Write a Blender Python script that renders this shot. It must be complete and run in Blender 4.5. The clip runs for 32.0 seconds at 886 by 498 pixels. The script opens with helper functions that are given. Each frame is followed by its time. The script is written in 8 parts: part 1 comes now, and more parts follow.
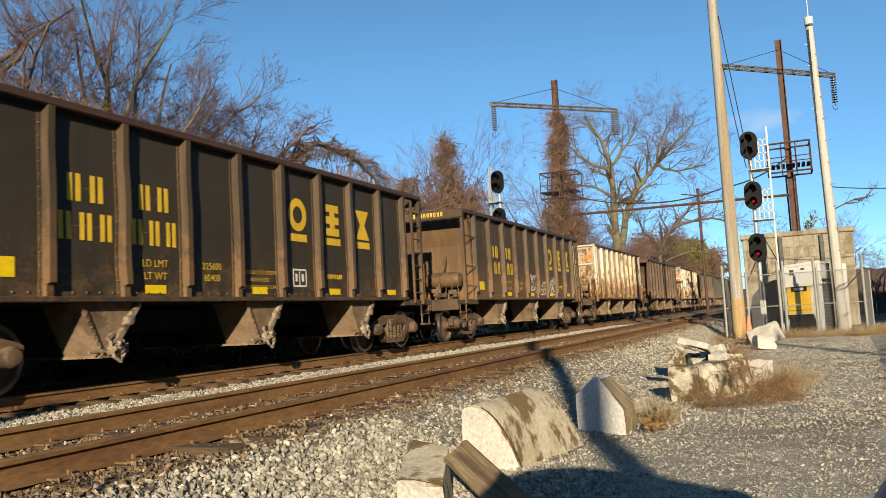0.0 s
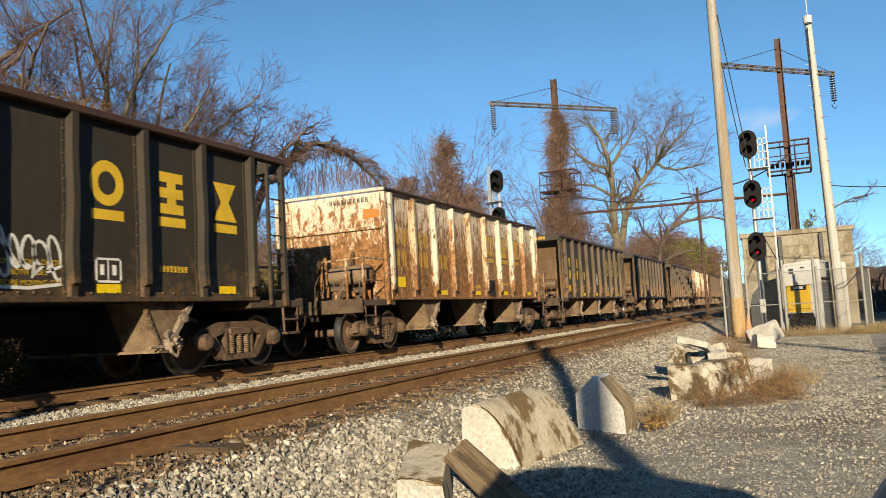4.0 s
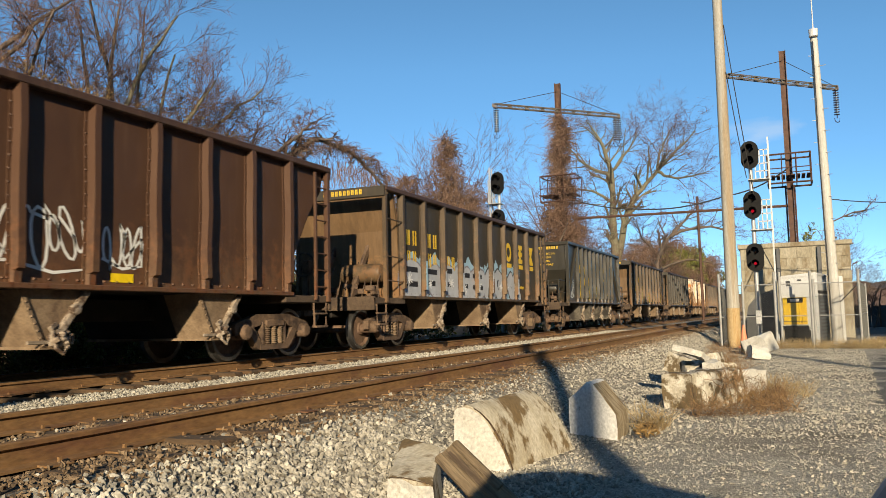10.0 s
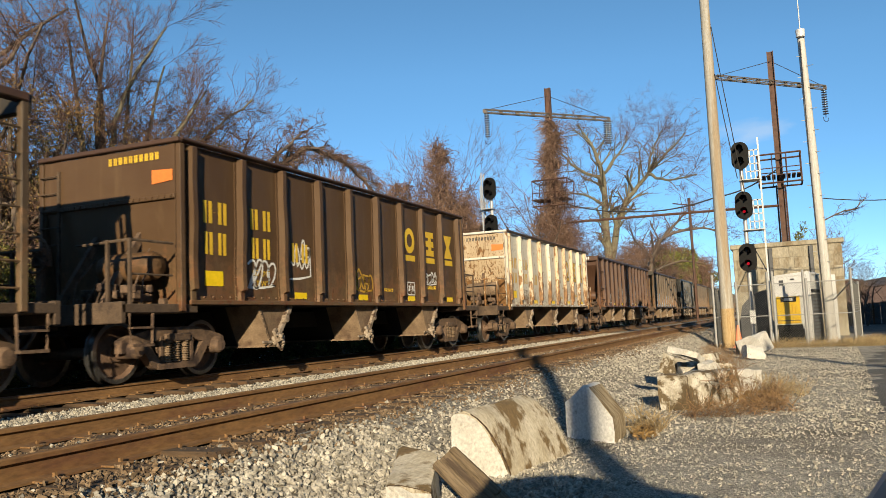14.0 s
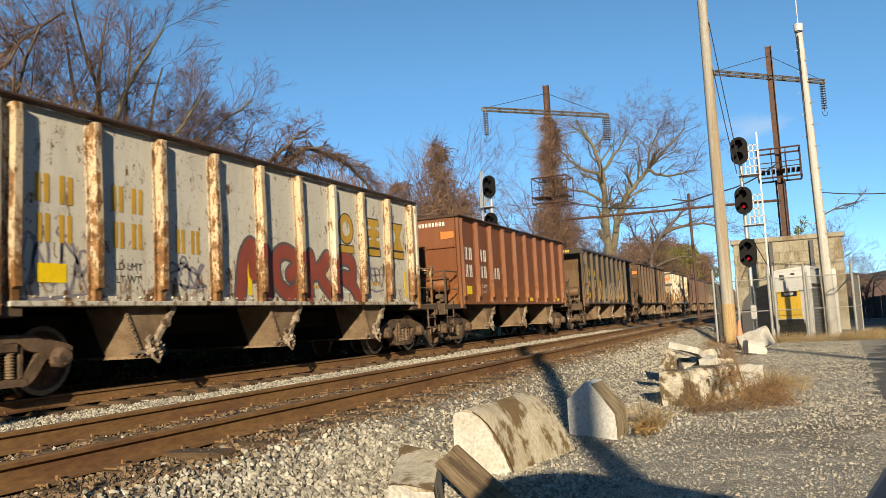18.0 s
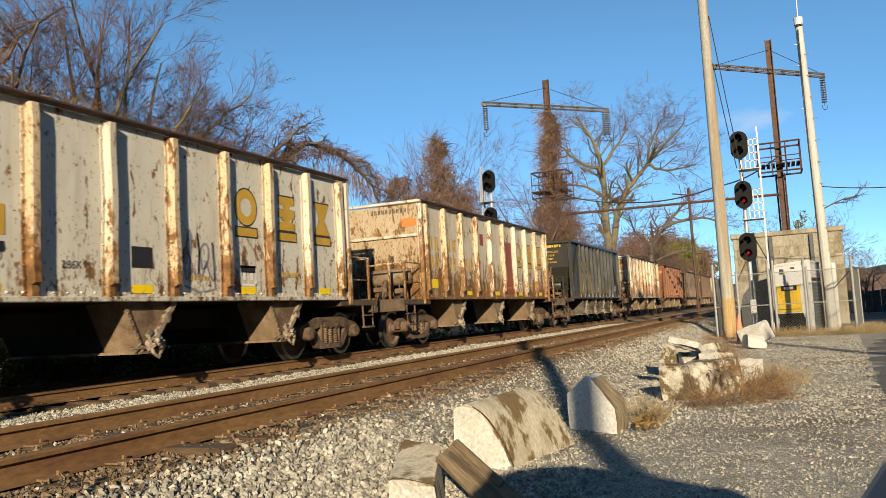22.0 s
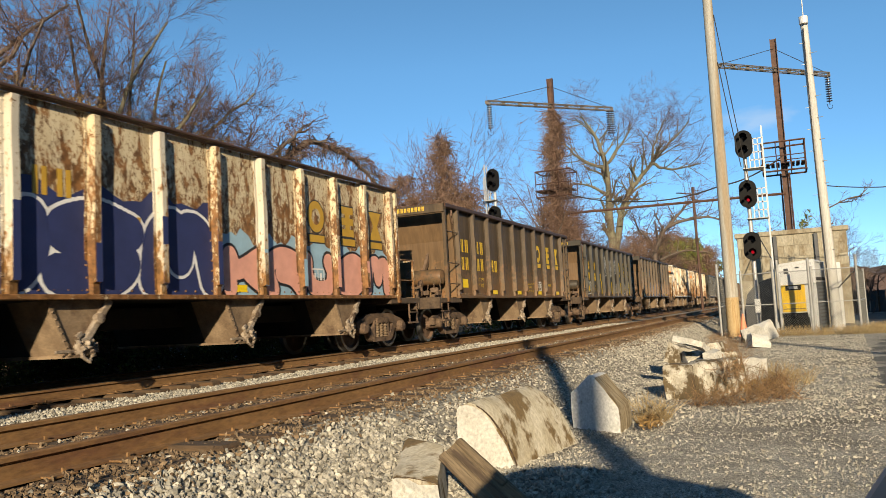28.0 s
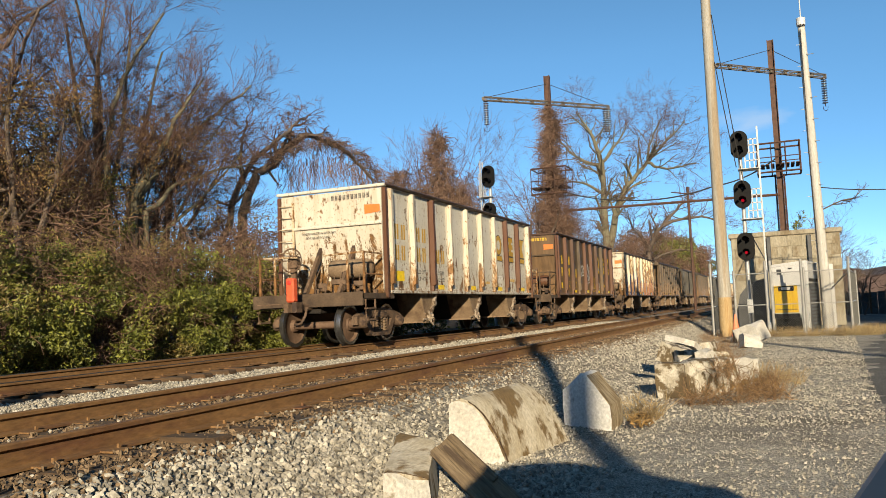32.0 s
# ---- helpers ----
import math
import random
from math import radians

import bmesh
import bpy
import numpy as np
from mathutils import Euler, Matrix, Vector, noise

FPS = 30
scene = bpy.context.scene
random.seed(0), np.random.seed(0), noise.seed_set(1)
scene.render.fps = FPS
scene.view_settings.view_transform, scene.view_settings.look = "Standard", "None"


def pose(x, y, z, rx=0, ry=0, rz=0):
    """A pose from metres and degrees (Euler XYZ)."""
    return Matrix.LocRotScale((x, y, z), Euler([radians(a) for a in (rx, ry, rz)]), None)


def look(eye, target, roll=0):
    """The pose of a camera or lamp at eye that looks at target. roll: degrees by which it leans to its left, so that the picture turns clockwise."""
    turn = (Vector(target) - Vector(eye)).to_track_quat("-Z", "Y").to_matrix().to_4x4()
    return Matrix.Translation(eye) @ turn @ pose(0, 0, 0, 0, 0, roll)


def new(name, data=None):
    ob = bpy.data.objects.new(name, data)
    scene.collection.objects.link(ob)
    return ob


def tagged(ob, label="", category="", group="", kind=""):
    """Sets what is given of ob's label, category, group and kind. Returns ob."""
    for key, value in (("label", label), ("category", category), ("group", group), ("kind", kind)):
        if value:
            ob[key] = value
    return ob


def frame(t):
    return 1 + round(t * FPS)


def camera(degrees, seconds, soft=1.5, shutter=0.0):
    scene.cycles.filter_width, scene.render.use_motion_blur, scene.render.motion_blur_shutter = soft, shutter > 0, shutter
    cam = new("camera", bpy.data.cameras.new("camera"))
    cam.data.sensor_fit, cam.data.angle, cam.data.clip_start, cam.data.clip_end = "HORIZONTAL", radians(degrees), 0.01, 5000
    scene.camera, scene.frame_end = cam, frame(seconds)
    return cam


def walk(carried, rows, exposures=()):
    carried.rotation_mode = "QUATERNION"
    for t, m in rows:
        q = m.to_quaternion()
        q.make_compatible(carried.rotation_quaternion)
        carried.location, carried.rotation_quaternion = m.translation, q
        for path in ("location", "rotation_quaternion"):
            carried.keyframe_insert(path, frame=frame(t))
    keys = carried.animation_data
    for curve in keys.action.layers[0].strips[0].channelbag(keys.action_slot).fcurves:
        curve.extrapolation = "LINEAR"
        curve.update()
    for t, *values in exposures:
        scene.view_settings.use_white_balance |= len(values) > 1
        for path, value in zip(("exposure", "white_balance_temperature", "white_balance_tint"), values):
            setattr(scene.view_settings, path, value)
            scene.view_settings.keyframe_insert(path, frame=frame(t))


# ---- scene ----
EYE = Vector((0.0, 0.0, 0.675))


def aim(yaw, tilt, roll):
    """A hand-held pose at the eye: degrees from the track's line to its left, up, and roll."""
    a, b = radians(yaw), radians(tilt)
    way = Vector((math.cos(b) * math.cos(a), math.cos(b) * math.sin(a), math.sin(b)))
    return look(EYE, EYE + 10 * way, roll)


cam = camera(58.5, 32.0, soft=0.55, shutter=0.1)
walk(cam, [(t, aim(a, b, c)) for t, a, b, c in [
    (0, 23.63, 4.94, -3.17), (0.5, 23.62, 4.85, -3.32), (1, 23.58, 4.90, -3.32), (1.5, 23.64, 5.03, -3.01),
    (2, 23.73, 4.99, -3.41), (2.5, 23.75, 4.83, -3.49), (3, 23.61, 4.84, -3.23), (3.5, 23.60, 4.90, -3.30),
    (5.5, 23.59, 4.86, -3.25), (6, 23.54, 4.94, -3.59), (6.5, 23.51, 4.88, -3.38), (7, 23.48, 4.89, -3.30),
    (7.5, 23.48, 4.81, -3.40), (8, 23.50, 4.58, -3.41), (8.5, 23.48, 4.37, -3.05), (9, 23.47, 4.42, -2.95),
    (9.5, 23.33, 4.40, -2.93), (10, 23.48, 4.91, -1.32), (10.5, 23.61, 6.24, -0.90), (11, 23.40, 6.39, -1.56),
    (11.5, 23.16, 6.09, -1.71), (12, 23.09, 5.82, -1.94), (12.5, 23.03, 5.64, -2.05), (13, 22.96, 5.46, -2.38),
    (13.5, 22.98, 5.37, -2.64), (14, 22.99, 5.35, -2.50), (14.5, 22.93, 5.43, -2.39), (16.5, 22.96, 5.37, -2.89),
    (17, 22.95, 5.20, -2.84), (17.5, 22.96, 5.21, -3.07), (18, 23.01, 5.24, -3.14), (18.5, 23.00, 5.13, -3.44),
    (19, 22.98, 4.94, -3.37), (19.5, 22.98, 4.95, -3.28), (20, 23.04, 4.90, -3.35), (20.5, 23.03, 4.84, -3.26),
    (21, 22.99, 4.76, -3.18), (21.5, 22.99, 4.91, -3.09), (22, 23.02, 4.87, -3.26), (22.5, 23.07, 4.78, -3.39),
    (23, 23.11, 4.74, -3.04), (23.5, 23.07, 4.75, -2.85), (24, 23.12, 4.77, -2.99), (24.5, 23.25, 4.85, -2.81),
    (25, 23.20, 4.86, -2.47), (25.5, 23.18, 4.94, -2.79), (27.5, 23.22, 4.85, -3.01), (28, 23.30, 4.79, -3.12),
    (28.5, 23.31, 4.75, -2.98), (29, 23.12, 4.70, -2.26), (29.5, 22.95, 4.57, -2.72), (30, 23.00, 4.68, -2.76),
    (30.5, 23.03, 4.67, -2.71), (31, 23.03, 4.73, -2.52), (31.5, 23.01, 4.67, -2.56), (32, 22.91, 4.46, -2.28)]],
    exposures=[(0.0, 0.70), (32.0, 0.70)])

# ---- light: a low sun behind the camera, a clear sky ----
SUN_UP, SUN_AZ = 16.0, 21.3          # degrees above the horizon; degrees of the light's way from the track's line
world = bpy.data.worlds.new("clear_sky")
scene.world = world
world.use_nodes = True
sky = world.node_tree.nodes.new("ShaderNodeTexSky")
sky.sky_type = "NISHITA"
sky.sun_disc = False
sky.sun_elevation = radians(SUN_UP)
sky.sun_rotation = radians(180 + 90 - SUN_AZ)
sky.air_density, sky.dust_density, sky.ozone_density = 0.65, 0.0, 2.0
sky.altitude = 4500.0
deep = world.node_tree.nodes.new("ShaderNodeHueSaturation")
deep.inputs["Hue"].default_value = 0.482
deep.inputs["Saturation"].default_value = 1.06
world.node_tree.links.new(sky.outputs[0], deep.inputs["Color"])
wn, wl = world.node_tree.nodes, world.node_tree.links
way = wn.new("ShaderNodeTexCoord")
height = wn.new("ShaderNodeSeparateXYZ")
wl.new(way.outputs["Generated"], height.inputs[0])
fall = wn.new("ShaderNodeMapRange")                       # the sky pales less towards the horizon
fall.inputs["From Min"].default_value, fall.inputs["From Max"].default_value = 0.0, 0.30
fall.inputs["To Min"].default_value, fall.inputs["To Max"].default_value = 0.68, 1.01
wl.new(height.outputs["Z"], fall.inputs["Value"])
toned = wn.new("ShaderNodeVectorMath")
toned.operation = "SCALE"
wl.new(deep.outputs[0], toned.inputs[0])
wl.new(fall.outputs[0], toned.inputs["Scale"])
spread = wn.new("ShaderNodeMapping")                      # a small thin cloud low over the line
spread.inputs["Location"].default_value = (0.0, -0.30, -11.6)
spread.inputs["Scale"].default_value = (0.0, 20.0, 56.0)
wl.new(way.outputs["Generated"], spread.inputs[0])
wisp = wn.new("ShaderNodeTexNoise")
wisp.inputs["Scale"].default_value, wisp.inputs["Detail"].default_value, wisp.inputs["Roughness"].default_value = 1.1, 6, 0.55
wl.new(spread.outputs[0], wisp.inputs["Vector"])
off = wn.new("ShaderNodeVectorMath")
off.operation = "LENGTH"
wl.new(spread.outputs[0], off.inputs[0])
thin = wn.new("ShaderNodeMath")
thin.operation = "SUBTRACT"
wl.new(wisp.outputs["Fac"], thin.inputs[0])
near = wn.new("ShaderNodeMath")
near.operation = "MULTIPLY"
near.inputs[1].default_value = 0.6
wl.new(off.outputs["Value"], near.inputs[0])
wl.new(near.outputs[0], thin.inputs[1])
cloud = wn.new("ShaderNodeMapRange")
cloud.inputs["From Min"].default_value, cloud.inputs["From Max"].default_value = -0.05, 0.40
cloud.inputs["To Min"].default_value, cloud.inputs["To Max"].default_value = 0.0, 0.75
wl.new(thin.outputs[0], cloud.inputs["Value"])
pale = wn.new("ShaderNodeMix")
pale.data_type, pale.blend_type = "RGBA", "MULTIPLY"
wl.new(cloud.outputs[0], pale.inputs[0])
wl.new(toned.outputs[0], pale.inputs[6])
pale.inputs[7].default_value = (2.1, 1.22, 0.95, 1)
wl.new(pale.outputs[2], wn["Background"].inputs[0])
world.node_tree.nodes["Background"].inputs[1].default_value = 0.138
lamp = bpy.data.lights.new("sun", "SUN")
lamp.energy, lamp.angle, lamp.color = 5.0, radians(0.53), (1.0, 0.83, 0.57)
sun = new("sun", lamp)
a, b = radians(SUN_AZ), radians(SUN_UP)
sun.matrix_world = look((0, 0, 30), Vector((0, 0, 30)) + Vector((math.cos(a) * math.cos(b), math.sin(a) * math.cos(b), -math.sin(b))))

# ---- materials ----
DUST = 0.66                          # all outdoor coats here are weathered and dusted over


def aged(c):
    return tuple(DUST * k for k in c)


def nodes_of(name):
    m = bpy.data.materials.new(name)
    m.use_nodes = True
    n, l = m.node_tree.nodes, m.node_tree.links
    return m, n, l, n["Principled BSDF"]


def coords(n, l, scale=(1, 1, 1), shift=True):
    """Object-space coordinates, shifted for each object by its own random amount."""
    tc = n.new("ShaderNodeTexCoord")
    mp = n.new("ShaderNodeMapping")
    mp.inputs["Scale"].default_value = scale
    l.new(tc.outputs["Object"], mp.inputs["Vector"])
    if not shift:
        return mp.outputs[0]
    oi = n.new("ShaderNodeObjectInfo")
    k = n.new("ShaderNodeMath")
    k.operation = "MULTIPLY"
    k.inputs[1].default_value = 47.0
    l.new(oi.outputs["Random"], k.inputs[0])
    ad = n.new("ShaderNodeVectorMath")
    l.new(mp.outputs[0], ad.inputs[0])
    l.new(k.outputs[0], ad.inputs[1])
    return ad.outputs[0]


def noise_of(n, l, vec, scale, detail=5, rough=0.6, dist=0.0):
    t = n.new("ShaderNodeTexNoise")
    t.inputs["Scale"].default_value = scale
    t.inputs["Detail"].default_value = detail
    t.inputs["Roughness"].default_value = rough
    t.inputs["Distortion"].default_value = dist
    l.new(vec, t.inputs["Vector"])
    return t.outputs["Fac"]


def band(n, l, fac, lo, hi):
    r = n.new("ShaderNodeMapRange")
    r.inputs["From Min"].default_value = lo
    r.inputs["From Max"].default_value = hi
    l.new(fac, r.inputs["Value"])
    return r.outputs[0]


def mix(n, l, fac, a, b):
    x = n.new("ShaderNodeMix")
    x.data_type = "RGBA"
    for sock, v in ((x.inputs["Factor"], fac), (x.inputs["A"], a), (x.inputs["B"], b)):
        if isinstance(v, (int, float)):
            sock.default_value = v
        elif isinstance(v, tuple):
            sock.default_value = (*v, 1) if len(v) == 3 else v
        else:
            l.new(v, sock)
    return x.outputs["Result"]


def bump(n, l, p, height, strength, dist=0.01):
    b = n.new("ShaderNodeBump")
    b.inputs["Strength"].default_value = strength
    b.inputs["Distance"].default_value = dist
    l.new(height, b.inputs["Height"])
    l.new(b.outputs[0], p.inputs["Normal"])


def surf(name, c1, c2, scale=6.0, rough=0.8, metal=0.0, bumpy=0.3, fine=60.0, c3=None, scale3=1.5, lim=(0.52, 0.62), vary=0.0, stretch=(1, 1, 1), shift=True, cells=0.0):
    """Two tones of grain, a third tone in larger patches, and fine relief."""
    c1, c2, c3 = aged(c1), aged(c2), aged(c3) if c3 else None
    m, n, l, p = nodes_of(name)
    v = coords(n, l, stretch, shift)
    f1 = noise_of(n, l, v, scale)
    f2 = noise_of(n, l, v, fine, 3)
    col = mix(n, l, band(n, l, f1, 0.35, 0.65), c1, c2)
    if c3:
        col = mix(n, l, band(n, l, noise_of(n, l, v, scale3, 6, 0.65), *lim), col, c3)
    dark = mix(n, l, band(n, l, f2, 0.3, 0.7), (0.72, 0.72, 0.72), (1.15, 1.15, 1.15))
    x = n.new("ShaderNodeMix")
    x.data_type, x.blend_type = "RGBA", "MULTIPLY"
    x.inputs["Factor"].default_value = 1.0
    l.new(col, x.inputs["A"])
    l.new(dark, x.inputs["B"])
    out = x.outputs["Result"]
    relief = f2
    if cells:                                             # small stones, each of its own tone
        vo = n.new("ShaderNodeTexVoronoi")
        vo.inputs["Scale"].default_value = cells
        l.new(v, vo.inputs["Vector"])
        tone = mix(n, l, vo.outputs["Color"], (0.22, 0.22, 0.23), (1.7, 1.67, 1.6))
        y = n.new("ShaderNodeMix")
        y.data_type, y.blend_type = "RGBA", "MULTIPLY"
        y.inputs["Factor"].default_value = 1.0
        l.new(out, y.inputs["A"])
        l.new(tone, y.inputs["B"])
        out = y.outputs["Result"]
        inv = n.new("ShaderNodeMath")
        inv.operation = "SUBTRACT"
        inv.inputs[0].default_value = 1.0
        l.new(vo.outputs["Distance"], inv.inputs[1])
        relief = inv.outputs[0]
    if vary:
        oi = n.new("ShaderNodeNewGeometry")
        h = n.new("ShaderNodeHueSaturation")
        r = n.new("ShaderNodeMapRange")
        r.inputs["To Min"].default_value, r.inputs["To Max"].default_value = 1 - vary, 1 + vary
        l.new(oi.outputs["Random Per Island"], r.inputs["Value"])
        l.new(r.outputs[0], h.inputs["Value"])
        l.new(out, h.inputs["Color"])
        out = h.outputs[0]
    l.new(out, p.inputs["Base Color"])
    p.inputs["Roughness"].default_value = rough
    p.inputs["Metallic"].default_value = metal
    if bumpy:
        bump(n, l, p, relief, bumpy)
    return m


def car_paint(name, base, dirt, rust, dirt_amt=0.5, rust_amt=0.1, rough=0.55, foot=0.7, dust=DUST, reach=(2.5, 1.1), climb=1.0, grain=1.0):
    """Old freight-car paint: a faded coat, dust washed down in streaks, splash dirt along the foot, and rust that breaks through."""
    base, dirt, rust = (tuple(dust * k for k in c) for c in (base, dirt, rust))
    m, n, l, p = nodes_of(name)
    v = coords(n, l)
    streak = coords(n, l, (1.0, 1.0, 0.09))
    drip = coords(n, l, (1.0, 1.0, 0.4))
    up = n.new("ShaderNodeSeparateXYZ")
    l.new(coords(n, l, shift=False), up.inputs[0])
    low = band(n, l, up.outputs["Z"], *reach)             # 1 at the foot of the stain, 0 above it
    faded = mix(n, l, band(n, l, noise_of(n, l, v, 0.9, 4), 0.3, 0.7), base, tuple(0.75 * a + 0.25 * b for a, b in zip(base, dirt)))
    washed = mix(n, l, band(n, l, noise_of(n, l, streak, 5.0, 6, 0.7), 0.75 - 0.55 * dirt_amt, 1.05 - 0.45 * dirt_amt), faded, dirt)
    hue = mix(n, l, band(n, l, noise_of(n, l, v, 9.0, 4), 0.38, 0.62), rust, tuple(0.42 * c for c in rust))

    def plus(a, b, k):
        q = n.new("ShaderNodeMath")
        q.operation = "MULTIPLY_ADD"
        l.new(b, q.inputs[0])
        q.inputs[1].default_value = k
        l.new(a, q.inputs[2])
        return q.outputs[0]

    splash = band(n, l, plus(noise_of(n, l, v, 6.0, 6, 0.7), low, 0.42), 0.98 - 0.45 * foot, 1.18 - 0.45 * foot)
    washed = mix(n, l, splash, washed, mix(n, l, band(n, l, noise_of(n, l, v, 3.0, 4), 0.4, 0.6), dirt, tuple(0.5 * (a + b) for a, b in zip(dirt, rust))))
    runs = band(n, l, plus(noise_of(n, l, streak, 11.0, 5, 0.7), low, 0.08), 0.74 - 0.3 * rust_amt, 0.86 - 0.3 * rust_amt)
    spots = band(n, l, plus(noise_of(n, l, drip, 3.0 * grain, 8, 0.74, 0.4), low, 0.15 * climb), 0.725 - 0.42 * rust_amt, 0.755 - 0.42 * rust_amt)
    flecks = band(n, l, plus(noise_of(n, l, drip, 17.0 * grain, 5, 0.65), low, 0.14 * climb), 0.75 - 0.38 * rust_amt, 0.78 - 0.38 * rust_amt)
    col = mix(n, l, runs, washed, hue)
    col = mix(n, l, spots, col, hue)
    col = mix(n, l, flecks, col, hue)
    l.new(col, p.inputs["Base Color"])
    p.inputs["Roughness"].default_value = rough
    p.inputs["Specular IOR Level"].default_value = 0.32
    bump(n, l, p, noise_of(n, l, v, 35.0, 4), 0.25, 0.006)
    dents = n.new("ShaderNodeBump")                       # sheets pushed in and out by the load
    dents.inputs["Strength"].default_value, dents.inputs["Distance"].default_value = 0.55, 0.06
    l.new(noise_of(n, l, v, 1.5, 2, 0.5), dents.inputs["Height"])
    l.new(dents.outputs[0], p.inputs["Normal"].links[0].from_node.inputs["Normal"])
    return m


def plain(name, c, rough=0.5, metal=0.0, glow=0.0):
    m, n, l, p = nodes_of(name)
    v = coords(n, l)
    f = noise_of(n, l, v, 14.0, 5)
    col = mix(n, l, band(n, l, f, 0.35, 0.75), c, tuple(0.8 * k for k in c))
    l.new(col, p.inputs["Base Color"])
    p.inputs["Roughness"].default_value = rough
    p.inputs["Metallic"].default_value = metal
    if glow:
        p.inputs["Emission Color"].default_value = (*c, 1)
        p.inputs["Emission Strength"].default_value = glow
    return m


def worn(name, c, under_alpha=0.5):
    """Stencilled paint, chipped: it lets the coat below show by its own gaps."""
    m, n, l, p = nodes_of(name)
    v = coords(n, l)
    f = band(n, l, noise_of(n, l, v, 9.0, 8, 0.75), 0.40 - 0.2 * under_alpha, 0.46 - 0.2 * under_alpha)
    col = mix(n, l, band(n, l, noise_of(n, l, v, 3.0, 5), 0.3, 0.75), c, tuple(0.72 * k for k in c))
    l.new(col, p.inputs["Base Color"])
    l.new(f, p.inputs["Alpha"])
    p.inputs["Roughness"].default_value = 0.6
    return m


# ---- mesh tools ----
class Geo:
    """Collects corners and faces of one mesh."""

    def __init__(self):
        self.v, self.f = [], []

    def add(self, v, f):
        k = len(self.v)
        self.v += [tuple(p) for p in v]
        self.f += [tuple(i + k for i in q) for q in f]
        return self

    def box(self, x0, x1, y0, y1, z0, z1, c=0.0, m=None):
        if c <= 0:
            v = [(x, y, z) for x in (x0, x1) for y in (y0, y1) for z in (z0, z1)]
            f = [(0, 1, 3, 2), (4, 6, 7, 5), (0, 4, 5, 1), (2, 3, 7, 6), (0, 2, 6, 4), (1, 5, 7, 3)]
        else:
            cx, cy, cz = (x0 + x1) / 2, (y0 + y1) / 2, (z0 + z1) / 2
            hx, hy, hz = (x1 - x0) / 2, (y1 - y0) / 2, (z1 - z0) / 2
            c = min(c, 0.45 * min(hx, hy, hz) * 2)
            v, idx = [], {}
            for sx in (-1, 1):
                for sy in (-1, 1):
                    for sz in (-1, 1):
                        for ax in range(3):
                            h = [hx - c, hy - c, hz - c]
                            h[ax] += c
                            idx[sx, sy, sz, ax] = len(v)
                            v.append((cx + sx * h[0], cy + sy * h[1], cz + sz * h[2]))
            f = []
            for s in (-1, 1):
                for ax, (o1, o2) in ((0, (1, 2)), (1, (2, 0)), (2, (0, 1))):
                    q = []
                    for s1, s2 in ((-1, -1), (1, -1), (1, 1), (-1, 1)):
                        k = [0, 0, 0]
                        k[ax], k[o1], k[o2] = s, s1, s2
                        q.append(idx[k[0], k[1], k[2], ax])
                    f.append(tuple(q if s > 0 else q[::-1]))
            for ax, (o1, o2) in ((0, (1, 2)), (1, (2, 0)), (2, (0, 1))):
                for s1 in (-1, 1):
                    for s2 in (-1, 1):
                        q = []
                        for s, a in ((-1, o1), (1, o1), (1, o2), (-1, o2)):
                            k = [0, 0, 0]
                            k[ax], k[o1], k[o2] = s, s1, s2
                            q.append(idx[k[0], k[1], k[2], a])
                        f.append(tuple(q if s1 * s2 < 0 else q[::-1]))
            for sx in (-1, 1):
                for sy in (-1, 1):
                    for sz in (-1, 1):
                        q = [idx[sx, sy, sz, a] for a in range(3)]
                        f.append(tuple(q if sx * sy * sz > 0 else q[::-1]))
        if m is not None:
            v = [m @ Vector(p) for p in v]
        return self.add(v, f)

    def prism(self, pts, axis, a0, a1):
        """A closed outline of two coordinates, pulled along an axis: x (of y, z), y (of x, z) or z (of x, y)."""
        def at(p, a):
            return {"x": (a, p[0], p[1]), "y": (p[0], a, p[1]), "z": (p[0], p[1], a)}[axis]
        n = len(pts)
        v = [at(p, a0) for p in pts] + [at(p, a1) for p in pts]
        f = [(i, (i + 1) % n, (i + 1) % n + n, i + n) for i in range(n)] + [tuple(range(n))[::-1], tuple(range(n, 2 * n))]
        return self.add(v, f)

    def tube(self, pts, r, n=6, cap=True):
        pts = [Vector(p) for p in pts]
        rs = r if isinstance(r, (list, tuple)) else [r] * len(pts)
        v, f = [], []
        for i, p in enumerate(pts):
            t = (pts[min(i + 1, len(pts) - 1)] - pts[max(i - 1, 0)]).normalized()
            a = t.cross(Vector((0, 0, 1)) if abs(t.z) < 0.9 else Vector((1, 0, 0))).normalized()
            b = t.cross(a)
            for k in range(n):
                g = 2 * math.pi * k / n
                v.append(p + rs[i] * (math.cos(g) * a + math.sin(g) * b))
        for i in range(len(pts) - 1):
            for k in range(n):
                f.append((i * n + k, i * n + (k + 1) % n, (i + 1) * n + (k + 1) % n, (i + 1) * n + k))
        if cap:
            f.append(tuple(range(n))[::-1])
            f.append(tuple(range((len(pts) - 1) * n, len(pts) * n)))
        return self.add(v, f)

    def lathe(self, prof, centre, axis="y", n=24):
        """A profile of (radius, along) turned round an axis."""
        v, f = [], []
        for r, a in prof:
            for k in range(n):
                g = 2 * math.pi * k / n
                c, s = r * math.cos(g), r * math.sin(g)
                o = {"x": (a, c, s), "y": (c, a, s), "z": (c, s, a)}[axis]
                v.append((centre[0] + o[0], centre[1] + o[1], centre[2] + o[2]))
        for i in range(len(prof) - 1):
            for k in range(n):
                f.append((i * n + k, i * n + (k + 1) % n, (i + 1) * n + (k + 1) % n, (i + 1) * n + k))
